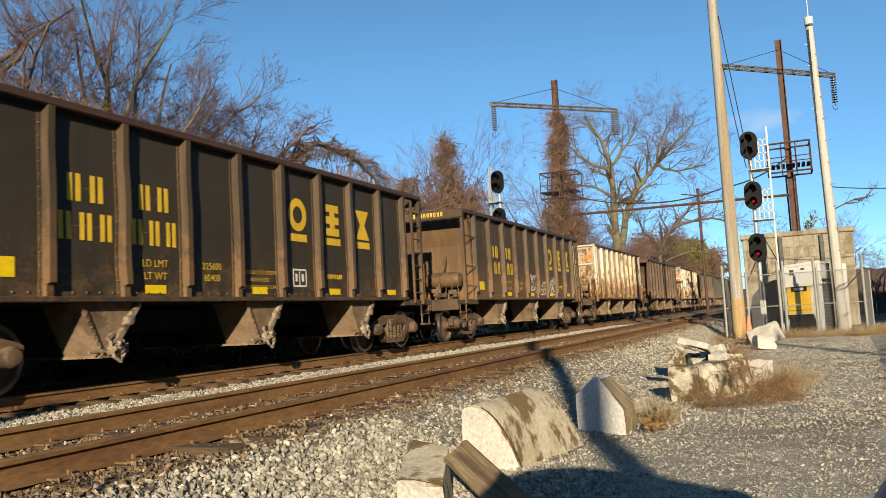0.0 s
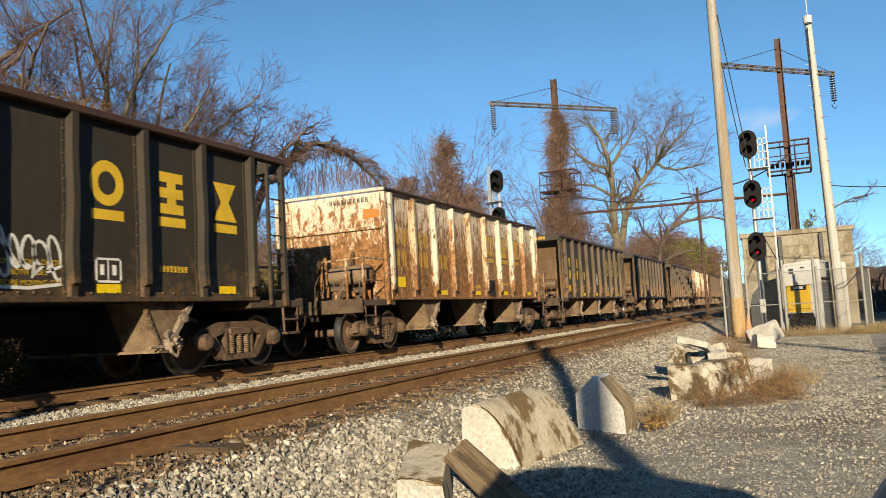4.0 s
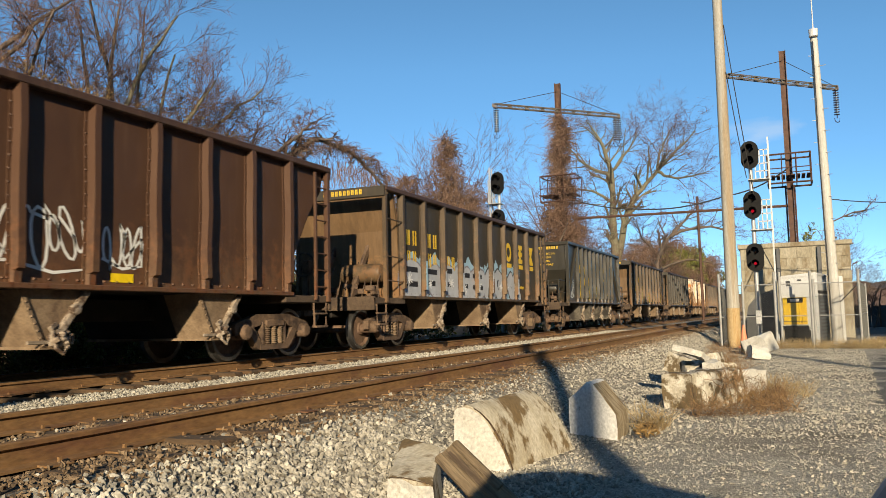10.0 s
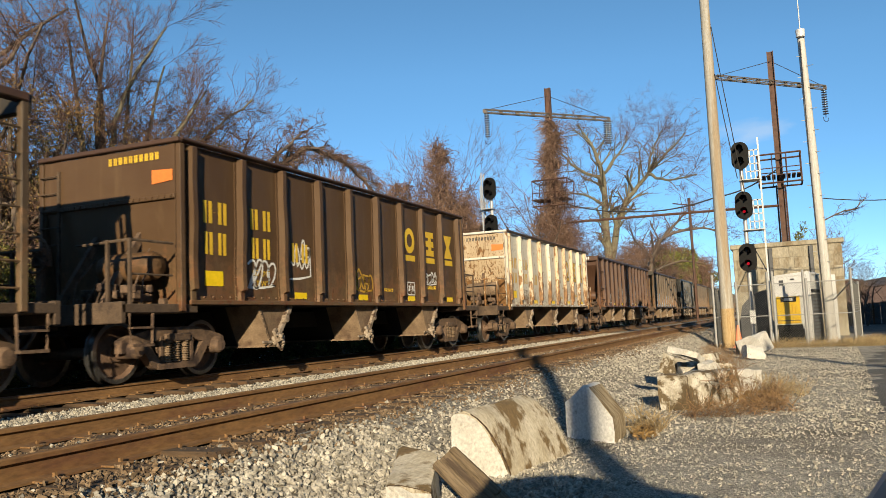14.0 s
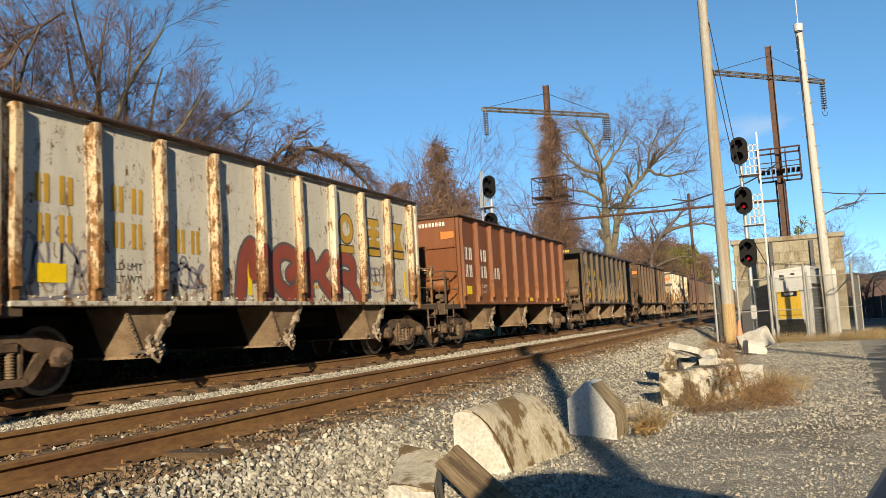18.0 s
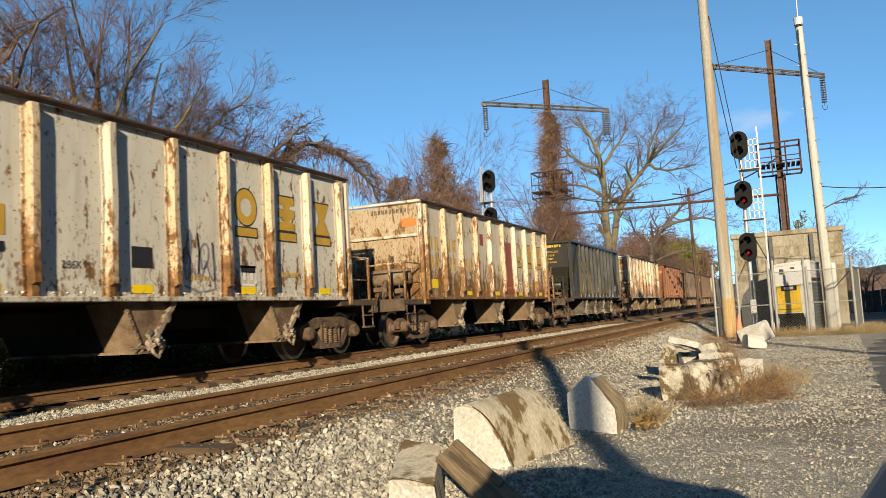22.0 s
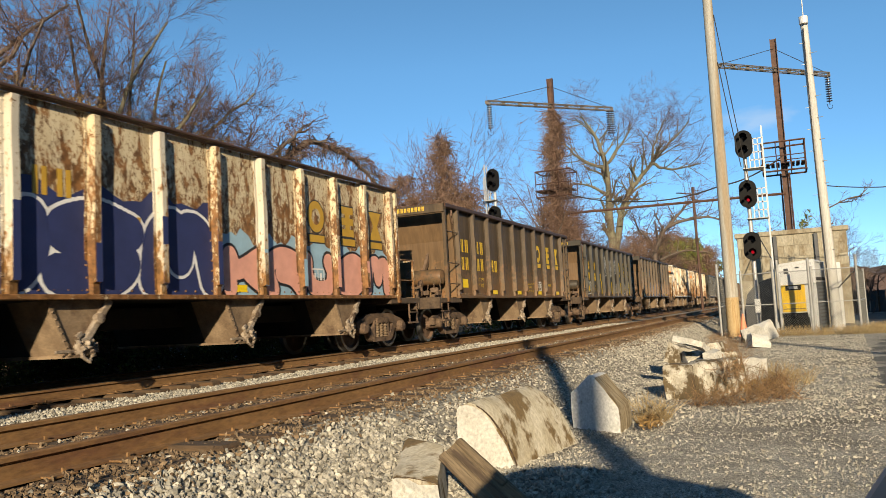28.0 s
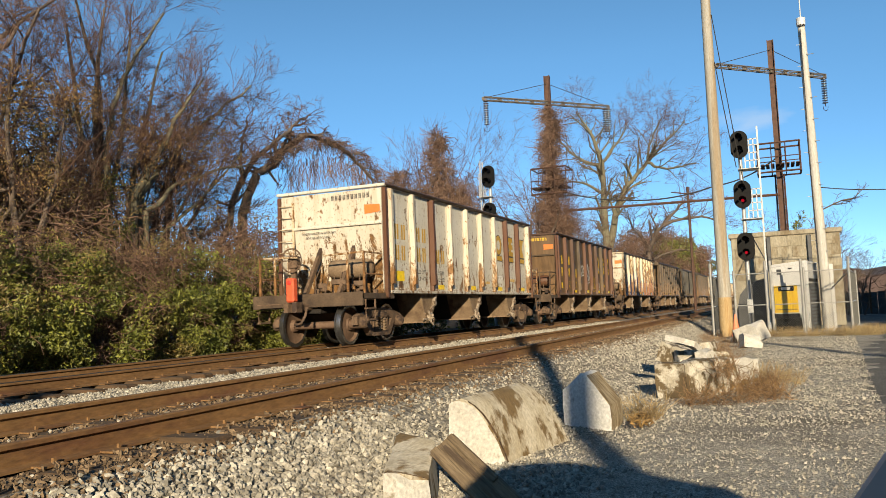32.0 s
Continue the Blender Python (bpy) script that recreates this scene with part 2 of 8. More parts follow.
        f.append(tuple(range(n)))
        f.append(tuple(range((len(prof) - 1) * n, len(prof) * n))[::-1])
        return self.add(v, f)

    def mesh(self, name, material=None, smooth=False):
        me = bpy.data.meshes.new(name)
        me.from_pydata(self.v, [], self.f)
        if material:
            me.materials.append(material)
        if smooth:
            me.shade_smooth()
            me.set_sharp_from_angle(angle=radians(40))
        return me


def fast_mesh(name, verts, faces, material):
    """A large mesh from arrays of corners and of equal faces."""
    me = bpy.data.meshes.new(name)
    me.from_pydata(np.asarray(verts).reshape(-1, 3).tolist(), [], np.asarray(faces).tolist())
    me.materials.append(material)
    return me


def part(name, geo, material, parent, label="", at=None, smooth=False):
    """One mesh object under a thing or a part; geo is a Geo or a mesh that alike pieces share."""
    me = geo.mesh(name, material, smooth) if isinstance(geo, Geo) else geo
    ob = new(name, me)
    ob.parent = parent
    if at is not None:
        ob.matrix_basis = at
    if not isinstance(geo, Geo) and material is not None and me.materials and me.materials[0] is not material:
        ob.material_slots[0].link = "OBJECT"
        ob.material_slots[0].material = material
    if label:
        tagged(ob, label)
    return ob


def thing(name, label, category, at=(0, 0, 0), group="", kind=""):
    ob = new(name)
    ob.location = at
    ob.empty_display_size = 0.2
    return tagged(ob, label, category, group, kind)


def solid(name, geo, material, label, category, group="", kind="", at=None, smooth=False):
    ob = new(name, geo.mesh(name, material, smooth) if isinstance(geo, Geo) else geo)
    if at is not None:
        ob.matrix_basis = at
    return tagged(ob, label, category, group, kind)


# ---- palette ----
M_ballast = surf("ballast_ground", (0.275, 0.245, 0.195), (0.43, 0.395, 0.325), 14, 0.95, 0, 0.9, 45, (0.17, 0.095, 0.05), 0.7, (0.56, 0.72), shift=False, cells=26)
M_lot = surf("gravel_lot", (0.40, 0.375, 0.32), (0.58, 0.55, 0.48), 3, 0.95, 0, 1.0, 70, (0.25, 0.22, 0.175), 0.6, (0.50, 0.72), shift=False, cells=75)
M_asphalt = surf("asphalt", (0.15, 0.145, 0.13), (0.215, 0.205, 0.18), 2, 0.9, 0, 0.4, 110, (0.14, 0.13, 0.11), 0.5, (0.55, 0.65), shift=False, cells=90)
M_stone = surf("ballast_stone", (0.36, 0.33, 0.272), (0.62, 0.575, 0.48), 9, 0.9, 0, 0.4, 50, vary=0.42, shift=False)
M_stone_rust = surf("rust_stained_stone", (0.17, 0.11, 0.06), (0.30, 0.21, 0.125), 9, 0.9, 0, 0.4, 50, vary=0.5, shift=False)
# dirt of the track bed; also the dark colour for shade in block cracks
M_dirt_crack_shade = surf("rusty_track_dirt_crack_shade", (0.075, 0.045, 0.024), (0.15, 0.092, 0.046), 9, 0.97, 0, 0.9, 45, (0.22, 0.15, 0.085), 2.0, (0.55, 0.68), shift=False, cells=32)
M_soil = surf("leaf_litter", (0.10, 0.07, 0.04), (0.19, 0.13, 0.07), 3, 1.0, 0, 0.8, 30, (0.07, 0.08, 0.03), 0.3, (0.5, 0.6), shift=False)
M_rail = surf("rusty_rail", (0.235, 0.122, 0.044), (0.335, 0.183, 0.07), 5, 0.8, 0.0, 0.35, 40, (0.20, 0.09, 0.04), 1.5, stretch=(0.3, 1, 1))
M_railhead = surf("worn_rail_head", (0.18, 0.15, 0.13), (0.28, 0.24, 0.21), 3, 0.34, 0.85, 0.1, 60, stretch=(0.2, 1, 1))
M_tie = surf("creosoted_timber", (0.085, 0.05, 0.026), (0.15, 0.092, 0.046), 6, 0.95, 0, 0.7, 30, (0.15, 0.08, 0.036), 3.0, stretch=(3, 0.4, 3))
M_pole = surf("weathered_pole_wood", (0.46, 0.425, 0.355), (0.58, 0.545, 0.47), 5, 0.9, 0, 0.5, 40, (0.42, 0.33, 0.22), 0.8, stretch=(3, 3, 0.15))
M_tower = surf("rusted_tower_steel", (0.09, 0.043, 0.027), (0.16, 0.08, 0.05), 4, 0.75, 0.1, 0.3, 40)
M_arm = surf("weathered_steel_arm", (0.15, 0.12, 0.095), (0.30, 0.26, 0.215), 4, 0.7, 0.2, 0.3, 40)
M_insul = plain("brown_porcelain", (0.035, 0.025, 0.03), 0.25)
M_wire = plain("dark_cable", (0.03, 0.027, 0.025), 0.6)
M_alu = surf("grey_aluminium_paint", (0.55, 0.56, 0.57), (0.66, 0.66, 0.66), 6, 0.45, 0.3, 0.1, 50)
M_galv = surf("galvanised_steel", (0.36, 0.36, 0.35), (0.48, 0.48, 0.465), 9, 0.5, 0.2, 0.1, 50)
M_weave = surf("dull_woven_wire", (0.17, 0.17, 0.16), (0.25, 0.25, 0.235), 9, 0.6, 0.2, 0.1, 50)
M_black = surf("matt_black_enamel", (0.006, 0.006, 0.007), (0.012, 0.012, 0.012), 6, 0.6, 0, 0.1, 50)
M_lens_off = plain("dark_signal_lens", (0.02, 0.006, 0.006), 0.5)
M_lens_red = plain("lit_red_lens", (0.75, 0.005, 0.02), 0.3, 0.0, 0.35)
M_black.node_tree.nodes["Principled BSDF"].inputs["Specular IOR Level"].default_value = 0.12
M_concrete = surf("old_concrete", (0.37, 0.325, 0.23), (0.50, 0.45, 0.345), 3.2, 0.95, 0, 0.9, 14, (0.27, 0.21, 0.13), 1.3, (0.50, 0.64), stretch=(1, 1, 0.45))
M_block = surf("broken_concrete", (0.70, 0.665, 0.59), (0.86, 0.83, 0.755), 3.0, 0.95, 0, 0.6, 34, (0.42, 0.36, 0.26), 4.2, (0.62, 0.72))
M_formed = surf("moss_stained_cast_concrete", (0.62, 0.53, 0.37), (0.82, 0.74, 0.58), 3.4, 0.95, 0, 0.6, 30, (0.25, 0.165, 0.07), 2.7, (0.50, 0.565), stretch=(1.25, 0.85, 0.85))
M_plaster = surf("whitewashed_concrete_end", (0.88, 0.86, 0.80), (1.0, 0.98, 0.93), 3.0, 0.95, 0, 0.6, 34, (0.50, 0.45, 0.36), 5.0, (0.64, 0.72))
M_groove = surf("board_marked_mossy_concrete", (0.30, 0.21, 0.105), (0.62, 0.51, 0.33), 7.0, 0.95, 0, 0.9, 30, (0.20, 0.135, 0.06), 5.0, (0.52, 0.60), stretch=(5.0, 0.7, 0.7))
M_rubble = surf("lichened_rubble", (0.48, 0.42, 0.31), (0.86, 0.80, 0.68), 6.0, 0.95, 0, 1.0, 40, (0.17, 0.12, 0.06), 4.5, (0.46, 0.54))
M_white = surf("white_cabinet_paint", (0.70, 0.70, 0.69), (0.80, 0.80, 0.79), 3, 0.4, 0, 0.05, 40)
M_yellow_panel = surf("yellow_enamel_panel", (0.95, 0.58, 0.02), (1.0, 0.66, 0.03), 3, 0.4, 0, 0.05, 40)
M_grey_panel = surf("dark_grey_panel", (0.05, 0.053, 0.06), (0.08, 0.083, 0.09), 4, 0.5, 0, 0.1, 40)
M_slate = surf("blue_grey_panel", (0.15, 0.17, 0.20), (0.21, 0.23, 0.26), 4, 0.5, 0, 0.1, 40)
M_cone = plain("orange_rubber", (0.70, 0.24, 0.13), 0.7)
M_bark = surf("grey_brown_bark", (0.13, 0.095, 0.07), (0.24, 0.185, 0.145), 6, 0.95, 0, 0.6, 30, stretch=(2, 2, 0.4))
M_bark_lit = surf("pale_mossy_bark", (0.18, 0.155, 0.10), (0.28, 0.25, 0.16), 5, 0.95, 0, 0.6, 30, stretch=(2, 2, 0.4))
M_twig = surf("bare_twigs", (0.135, 0.075, 0.052), (0.26, 0.15, 0.10), 2, 0.9, 0, 0, 20, vary=0.3)
M_vine = surf("dead_vine_stems", (0.19, 0.108, 0.072), (0.34, 0.215, 0.15), 2, 0.95, 0, 0, 20, vary=0.35)
M_leaf = surf("green_shrub_leaves", (0.10, 0.125, 0.016), (0.30, 0.305, 0.045), 1.6, 0.55, 0, 0, 20, (0.22, 0.15, 0.05), 0.6, (0.52, 0.62), vary=0.5)
M_leaf_dark = surf("dark_withered_leaves", (0.13, 0.085, 0.03), (0.27, 0.19, 0.065), 1.2, 0.75, 0, 0, 20, (0.17, 0.15, 0.03), 0.7, (0.52, 0.6), vary=0.5)
M_leaf_dry = surf("dry_brown_leaves", (0.22, 0.125, 0.04), (0.37, 0.225, 0.075), 1.2, 0.75, 0, 0, 20, vary=0.4)
M_grass = surf("dry_straw_grass", (0.36, 0.25, 0.12), (0.55, 0.42, 0.22), 2, 0.9, 0, 0, 20, vary=0.3)
M_hill = surf("far_bare_woods", (0.10, 0.065, 0.055), (0.17, 0.11, 0.09), 0.15, 1.0, 0, 0, 2.0)
M_under = surf("dusty_running_gear", (0.085, 0.055, 0.034), (0.165, 0.11, 0.068), 4, 0.9, 0, 0.4, 30, (0.07, 0.045, 0.03), 2.0)
# near-black colour that stands for the deep shade under the cars
M_under_shade = surf("shade_black_underframe", (0.014, 0.011, 0.009), (0.03, 0.022, 0.016), 4, 0.9, 0, 0.3, 30)
M_soot = surf("sooty_grey_chute", (0.10, 0.085, 0.065), (0.22, 0.19, 0.15), 4, 0.8, 0, 0.3, 30, (0.05, 0.042, 0.035), 2.2, (0.5, 0.6))
M_gate = surf("chipped_pale_gate_steel", (0.30, 0.22, 0.15), (0.58, 0.48, 0.37), 8, 0.7, 0.2, 0.3, 40, (0.13, 0.08, 0.05), 6.0, (0.52, 0.6))
M_bay = surf("dusty_hopper_chute", (0.22, 0.145, 0.085), (0.37, 0.26, 0.16), 3, 0.85, 0, 0.3, 30, (0.15, 0.09, 0.055), 1.6, (0.54, 0.64))
M_frame = surf("grimy_side_frame", (0.12, 0.075, 0.045), (0.23, 0.145, 0.09), 5, 0.85, 0, 0.4, 30, (0.06, 0.035, 0.025), 3.0)
M_wheel = surf("rusty_wheel_plate", (0.16, 0.095, 0.06), (0.25, 0.155, 0.10), 5, 0.8, 0.1, 0.3, 30)
M_tread = surf("bright_wheel_tread", (0.30, 0.29, 0.28), (0.42, 0.41, 0.40), 5, 0.3, 0.9, 0.1, 30)
M_yel = worn("yellow_stencil", (0.72, 0.47, 0.03), 0.75)
M_gold = worn("faded_gold_stencil", (0.52, 0.31, 0.035), 0.9)
M_reflect = plain("yellow_reflective_tape", (0.85, 0.60, 0.01), 0.4)
M_chalk = worn("white_chalk_scrawl", (0.75, 0.75, 0.72), 0.6)
M_stencil_w = worn("white_stencil", (0.78, 0.77, 0.74), 0.9)
M_stencil_k = plain("black_stencil", (0.03, 0.03, 0.03), 0.6)
M_plank = surf("split_grey_wood", (0.20, 0.14, 0.078), (0.37, 0.27, 0.16), 5, 0.9, 0, 0.8, 25, (0.12, 0.08, 0.05), 3, stretch=(0.35, 4, 4))
M_weed = surf("dead_weed_stems", (0.20, 0.115, 0.055), (0.36, 0.22, 0.11), 2, 0.95, 0, 0, 20, vary=0.5)

M_pale_pole = surf("silvered_pole_wood", (0.60, 0.575, 0.52), (0.76, 0.74, 0.69), 5, 0.85, 0, 0.4, 40, (0.50, 0.42, 0.32), 0.8, (0.56, 0.7), stretch=(3, 3, 0.15))
M_pole_foot = surf("orange_stained_pole_wood", (0.56, 0.38, 0.17), (0.64, 0.47, 0.25), 5, 0.9, 0, 0.5, 40, (0.45, 0.26, 0.10), 2.0, stretch=(3, 3, 0.3))

# ---- ground, one sheet out to the horizon ----
NEAR_RAILS, FAR_RAILS = (4.24, 5.70), (8.93, 10.39)


def smooth(a, b, t):
    t = max(0.0, min(1.0, (t - a) / (b - a)))
    return t * t * (3 - 2 * t)


def ground_z(x, y):
    z = -0.66
    z += 0.44 * smooth(2.3, 3.6, y)                       # ballast shoulder
    z += 0.04 * smooth(3.3, 3.7, y) * smooth(6.6, 6.2, y)  # ties of the near track bedded to their tops
    z -= 0.14 * smooth(11.3, 12.6, y)                     # ditch behind the tracks
    z += 1.4 * smooth(14.0, 26.0, y) + 6.0 * smooth(30, 120, y) * smooth(-20, 120, x)
    z -= 1.2 * smooth(30, 160, x) * smooth(4.0, -20.0, y)
    if abs(x) < 80 and abs(y) < 40:
        k = 1.0 if (y < 2.8 or y > 11.5) else 0.5
        z += k * 0.05 * noise.noise((x * 0.35, y * 0.35, 3.1)) + k * 0.018 * noise.noise((x * 1.9, y * 1.9, 7.7))
    return z


def ground():
    xs = np.concatenate([[-2500, -900, -300, -120, -60, -30], np.arange(-15, 46, 0.4), [47, 50, 55, 62, 70, 80, 95, 120, 160, 240, 400, 900, 2500]])
    ys = np.concatenate([[-2500, -900, -300, -100, -40, -20, -12], np.arange(-8, 16, 0.25), [17, 18.5, 20, 23, 27, 32, 40, 60, 90, 140, 250, 900, 2500]])
    v = [(x, y, ground_z(x, y)) for x in xs for y in ys]
    n = len(ys)
    f = [(i * n + j, (i + 1) * n + j, (i + 1) * n + j + 1, i * n + j + 1) for i in range(len(xs) - 1) for j in range(n - 1)]
    me = fast_mesh("ground", v, f, M_lot)
    me.materials.append(M_ballast)
    me.materials.append(M_soil)
    me.materials.append(M_dirt_crack_shade)
    for p in me.polygons:
        y, x = p.center.y, p.center.x
        edge = 1.9 + 0.5 * noise.noise((x * 0.5, 0, 0))
        if 3.75 < y < 6.15 or 8.55 < y < 11.0:
            p.material_index = 3
        elif edge < y < 12.3:
            p.material_index = 1
        elif y >= 12.3 or x > 60 or x < -60:
            p.material_index = 2
    me.shade_smooth()
    tagged(new("ground", me), "gravel lot rising to a stone ballast bed", "ground", kind="structure")


ground()


def road():
    edge = [(-40, -1.2), (2, -0.78), (6.5, -0.84), (9, -0.82), (12.2, -0.92), (16, -1.2), (22.4, -1.75), (28, -2.7), (36, -3.3), (60, -4.0), (120, -6.0)]
    g = Geo()
    pts = []
    for (xa, ya), (xb, yb) in zip(edge, edge[1:]):
        n = max(2, int((xb - xa) / 0.35)) if xb < 40 else 6
        for k in range(n):
            t = k / n
            x = xa + (xb - xa) * t
            pts.append((x, ya + (yb - ya) * t + 0.10 * noise.noise((x * 1.3, 5, 0)) + 0.05 * noise.noise((x * 4.1, 9, 0))))
    w = 11
    v, f = [], []
    for x, y in pts:
        for k in range(w):
            q = y - 7.0 * k / (w - 1)
            v.append((x, q, ground_z(x, q) + (0.012 if k else -0.004)))
    for i in range(len(pts) - 1):
        for k in range(w - 1):
            f.append((i * w + k, i * w + k + 1, (i + 1) * w + k + 1, (i + 1) * w + k))
    g.add(v, f)
    solid("road", g, M_asphalt, "worn grey asphalt lane with a crumbling edge", "road", kind="structure", smooth=True)


road()


# ---- tracks ----
def rail_profile(y):
    return [(y - 0.07, -0.17), (y + 0.07, -0.17), (y + 0.07, -0.155), (y + 0.012, -0.14), (y + 0.009, -0.045), (y + 0.036, -0.035), (y + 0.036, -0.008), (y + 0.028, 0.0),
            (y - 0.028, 0.0), (y - 0.036, -0.008), (y - 0.036, -0.035), (y - 0.009, -0.045), (y - 0.012, -0.14), (y - 0.07, -0.155)]


def track(rails, label, used):
    t = thing("track", label, "railway track", (0, 0, 0), kind="structure")
    for y in rails:
        g = Geo()
        for x0, x1 in ((-60, 0), (0, 12), (12, 24), (24, 60), (60, 320)):
            g.prism(rail_profile(y), "x", x0, x1)
        me = g.mesh("rail", M_rail)
        if used:
            me.materials.append(M_railhead)
            for p in me.polygons:
                if p.center.z > -0.012:
                    p.material_index = 1
        part("rail", me, None, t)
    mid = sum(rails) / 2
    r = random.Random(int(mid * 10))
    tie = Geo().box(-0.115, 0.115, -1.29, 1.29, -0.33, -0.165, 0.02).mesh("tie", M_tie)
    plate = Geo().box(-0.09, 0.09, -0.18, 0.18, -0.168, -0.153, 0.004).box(-0.06, -0.04, 0.085, 0.105, -0.155, -0.125).box(0.04, 0.06, -0.105, -0.085, -0.155, -0.125).mesh("tie_plate", M_rail)
    far = Geo()
    x = -2.0
    while x < 130:
        dx, turn = r.uniform(-0.04, 0.04), r.uniform(-1.5, 1.5)
        if x < 46:
            part("tie", tie, None, t, at=pose(x + dx, mid + r.uniform(-0.06, 0.06), r.uniform(-0.012, 0.004), r.uniform(-1.0, 1.0), 0, turn))
            for y in rails:
                part("tie_plate", plate, None, t, at=pose(x + dx, y, 0))
        else:
            far.box(x - 0.115, x + 0.115, mid - 1.29, mid + 1.29, -0.33, -0.165)
        x += 0.55
    tagged(part("far_ties", far, M_tie, t), "dark timber ties further along", kind="stuff")
    return t


track(NEAR_RAILS, "rusty steel rails on dark timber ties in stone ballast", False)
track(FAR_RAILS, "rails with bright worn heads on timber ties", True)


# ---- loose stones ----
def stone_templates(n, seed, coarse=False):
    r = np.random.RandomState(seed)
    ico = bmesh.new()
    bmesh.ops.create_icosphere(ico, subdivisions=1, radius=1.0)
    ico.verts.ensure_lookup_table()
    v0 = np.array([v.co[:] for v in ico.verts])
    f0 = np.array([[v.index for v in f.verts] for f in ico.faces])
    ico.free()
    if coarse:
        v0 = np.array([(1, 0, 0), (-1, 0, 0), (0, 1, 0), (0, -1, 0), (0, 0, 1), (0, 0, -1)], dtype=float)
        f0 = np.array([(0, 2, 4), (2, 1, 4), (1, 3, 4), (3, 0, 4), (2, 0, 5), (1, 2, 5), (3, 1, 5), (0, 3, 5)])
    out = []
    for k in range(n):
        v = v0.copy()
        for _ in range(7):                                # knock flat facets off
            d = r.normal(size=3)
            d /= np.linalg.norm(d)
            c = r.uniform(0.36, 0.72)
            s = v @ d
            v -= np.outer(np.maximum(s - c, 0), d)
        v *= np.array([r.uniform(0.75, 1.35), r.uniform(0.55, 1.05), r.uniform(0.3, 0.75)])
        out.append(v)
    return out, f0


def scatter(name, pts, sizes, material, label, seed, sink=0.35, coarse=False):
    """Many stones as one piece of stuff."""
    r = np.random.RandomState(seed)
    temps, f0 = stone_templates(14, seed, coarse)
    vs, fs, k = [], [], 0
    for (x, y, z), s in zip(pts, sizes):
        q = r.normal(size=4)
        q /= np.linalg.norm(q)
        w, a, b, c = q
        m = np.array([[1 - 2 * (b * b + c * c), 2 * (a * b - c * w), 2 * (a * c + b * w)], [2 * (a * b + c * w), 1 - 2 * (a * a + c * c), 2 * (b * c - a * w)], [2 * (a * c - b * w), 2 * (b * c + a * w), 1 - 2 * (a * a + b * b)]])
        v = (temps[r.randint(14)] * s) @ m.T
        v += (x, y, z + s * (1 - 2 * sink) * 0.6)
        vs.append(v)
        fs.append(f0 + k)
        k += len(v)
    me = fast_mesh(name, np.concatenate(vs), np.concatenate(fs), material)
    tagged(new(name, me), label, "ballast", kind="stuff")


def stones():
    r = np.random.RandomState(4)
    pts, size, rusty, rsize, off, osize = [], [], [], [], [], []
    count = 0
    while count < 78000:
        # denser close to the camera
        x = 2.0 + 38 * r.rand() ** 2.3
        y = r.uniform(1.2, 8.5)
        if y / x > 1.35 or y / x < 0.02:
            continue
        if y < 2.0 + 0.6 * noise.noise((x * 0.6, 2, 0)) and r.rand() < 0.8:
            continue
        if min(abs(y - q) for q in (*NEAR_RAILS, *FAR_RAILS)) < 0.09:
            continue
        count += 1
        z = ground_z(x, y)
        s = r.uniform(0.012, 0.035) * (1.0 if x < 16 else 1.4)
        near = min(abs(y - q) for q in (*NEAR_RAILS, *FAR_RAILS))
        on_tie = abs(((x + 2.0 + 0.275) % 0.55) - 0.275) < 0.14 and 3.68 < y < 6.26
        if on_tie:
            if r.rand() < 0.75:
                continue
            z = -0.165
        if near < 0.42 and r.rand() < 0.8 or (3.6 < y < 6.4 and r.rand() < 0.75)  or (y < 3.9 and r.rand() < 0.9 * smooth(3.2, 3.7, y)):
            rusty.append((x, y, z))
            rsize.append(s)
        elif x > 6.5:
            off.append((x, y, z))
            osize.append(s)
        else:
            pts.append((x, y, z))
            size.append(s)
    while len(pts) < 17000:                               # the shoulder close to the camera is packed
        x, y = r.uniform(2.6, 6.5), r.uniform(1.5, 3.75)
        if y > 3.1 and r.rand() < smooth(3.1, 3.75, y):
            continue
        pts.append((x, y, ground_z(x, y) + r.uniform(0.0, 0.012)))
        size.append(r.uniform(0.016, 0.038))
    scatter("ballast_stones", pts, size, M_stone, "grey crushed stone ballast", 11)
    scatter("ballast_stones", off, osize, M_stone, "grey crushed stone ballast further along", 14, coarse=True)
    scatter("stained_stones", rusty, rsize, M_stone_rust, "rust-stained crushed stone between the rails", 12, coarse=True)
    gp, gs = [], []
    while len(gp) < 40000:
        x = 2.6 + 26 * r.rand() ** 1.7
        y = r.uniform(-0.75 - 0.06 * max(0.0, x - 6.0), 2.6)
        if y / x < -0.16:
            continue
        gp.append((x, y, ground_z(x, y)))
        gs.append((r.uniform(0.007, 0.019) if r.rand() < 0.93 else r.uniform(0.019, 0.034)) * (1.0 if x < 9 else 1.4))
    scatter("lot_gravel", gp, gs, M_stone, "fine grey gravel of the lot", 13, coarse=True)


stones()


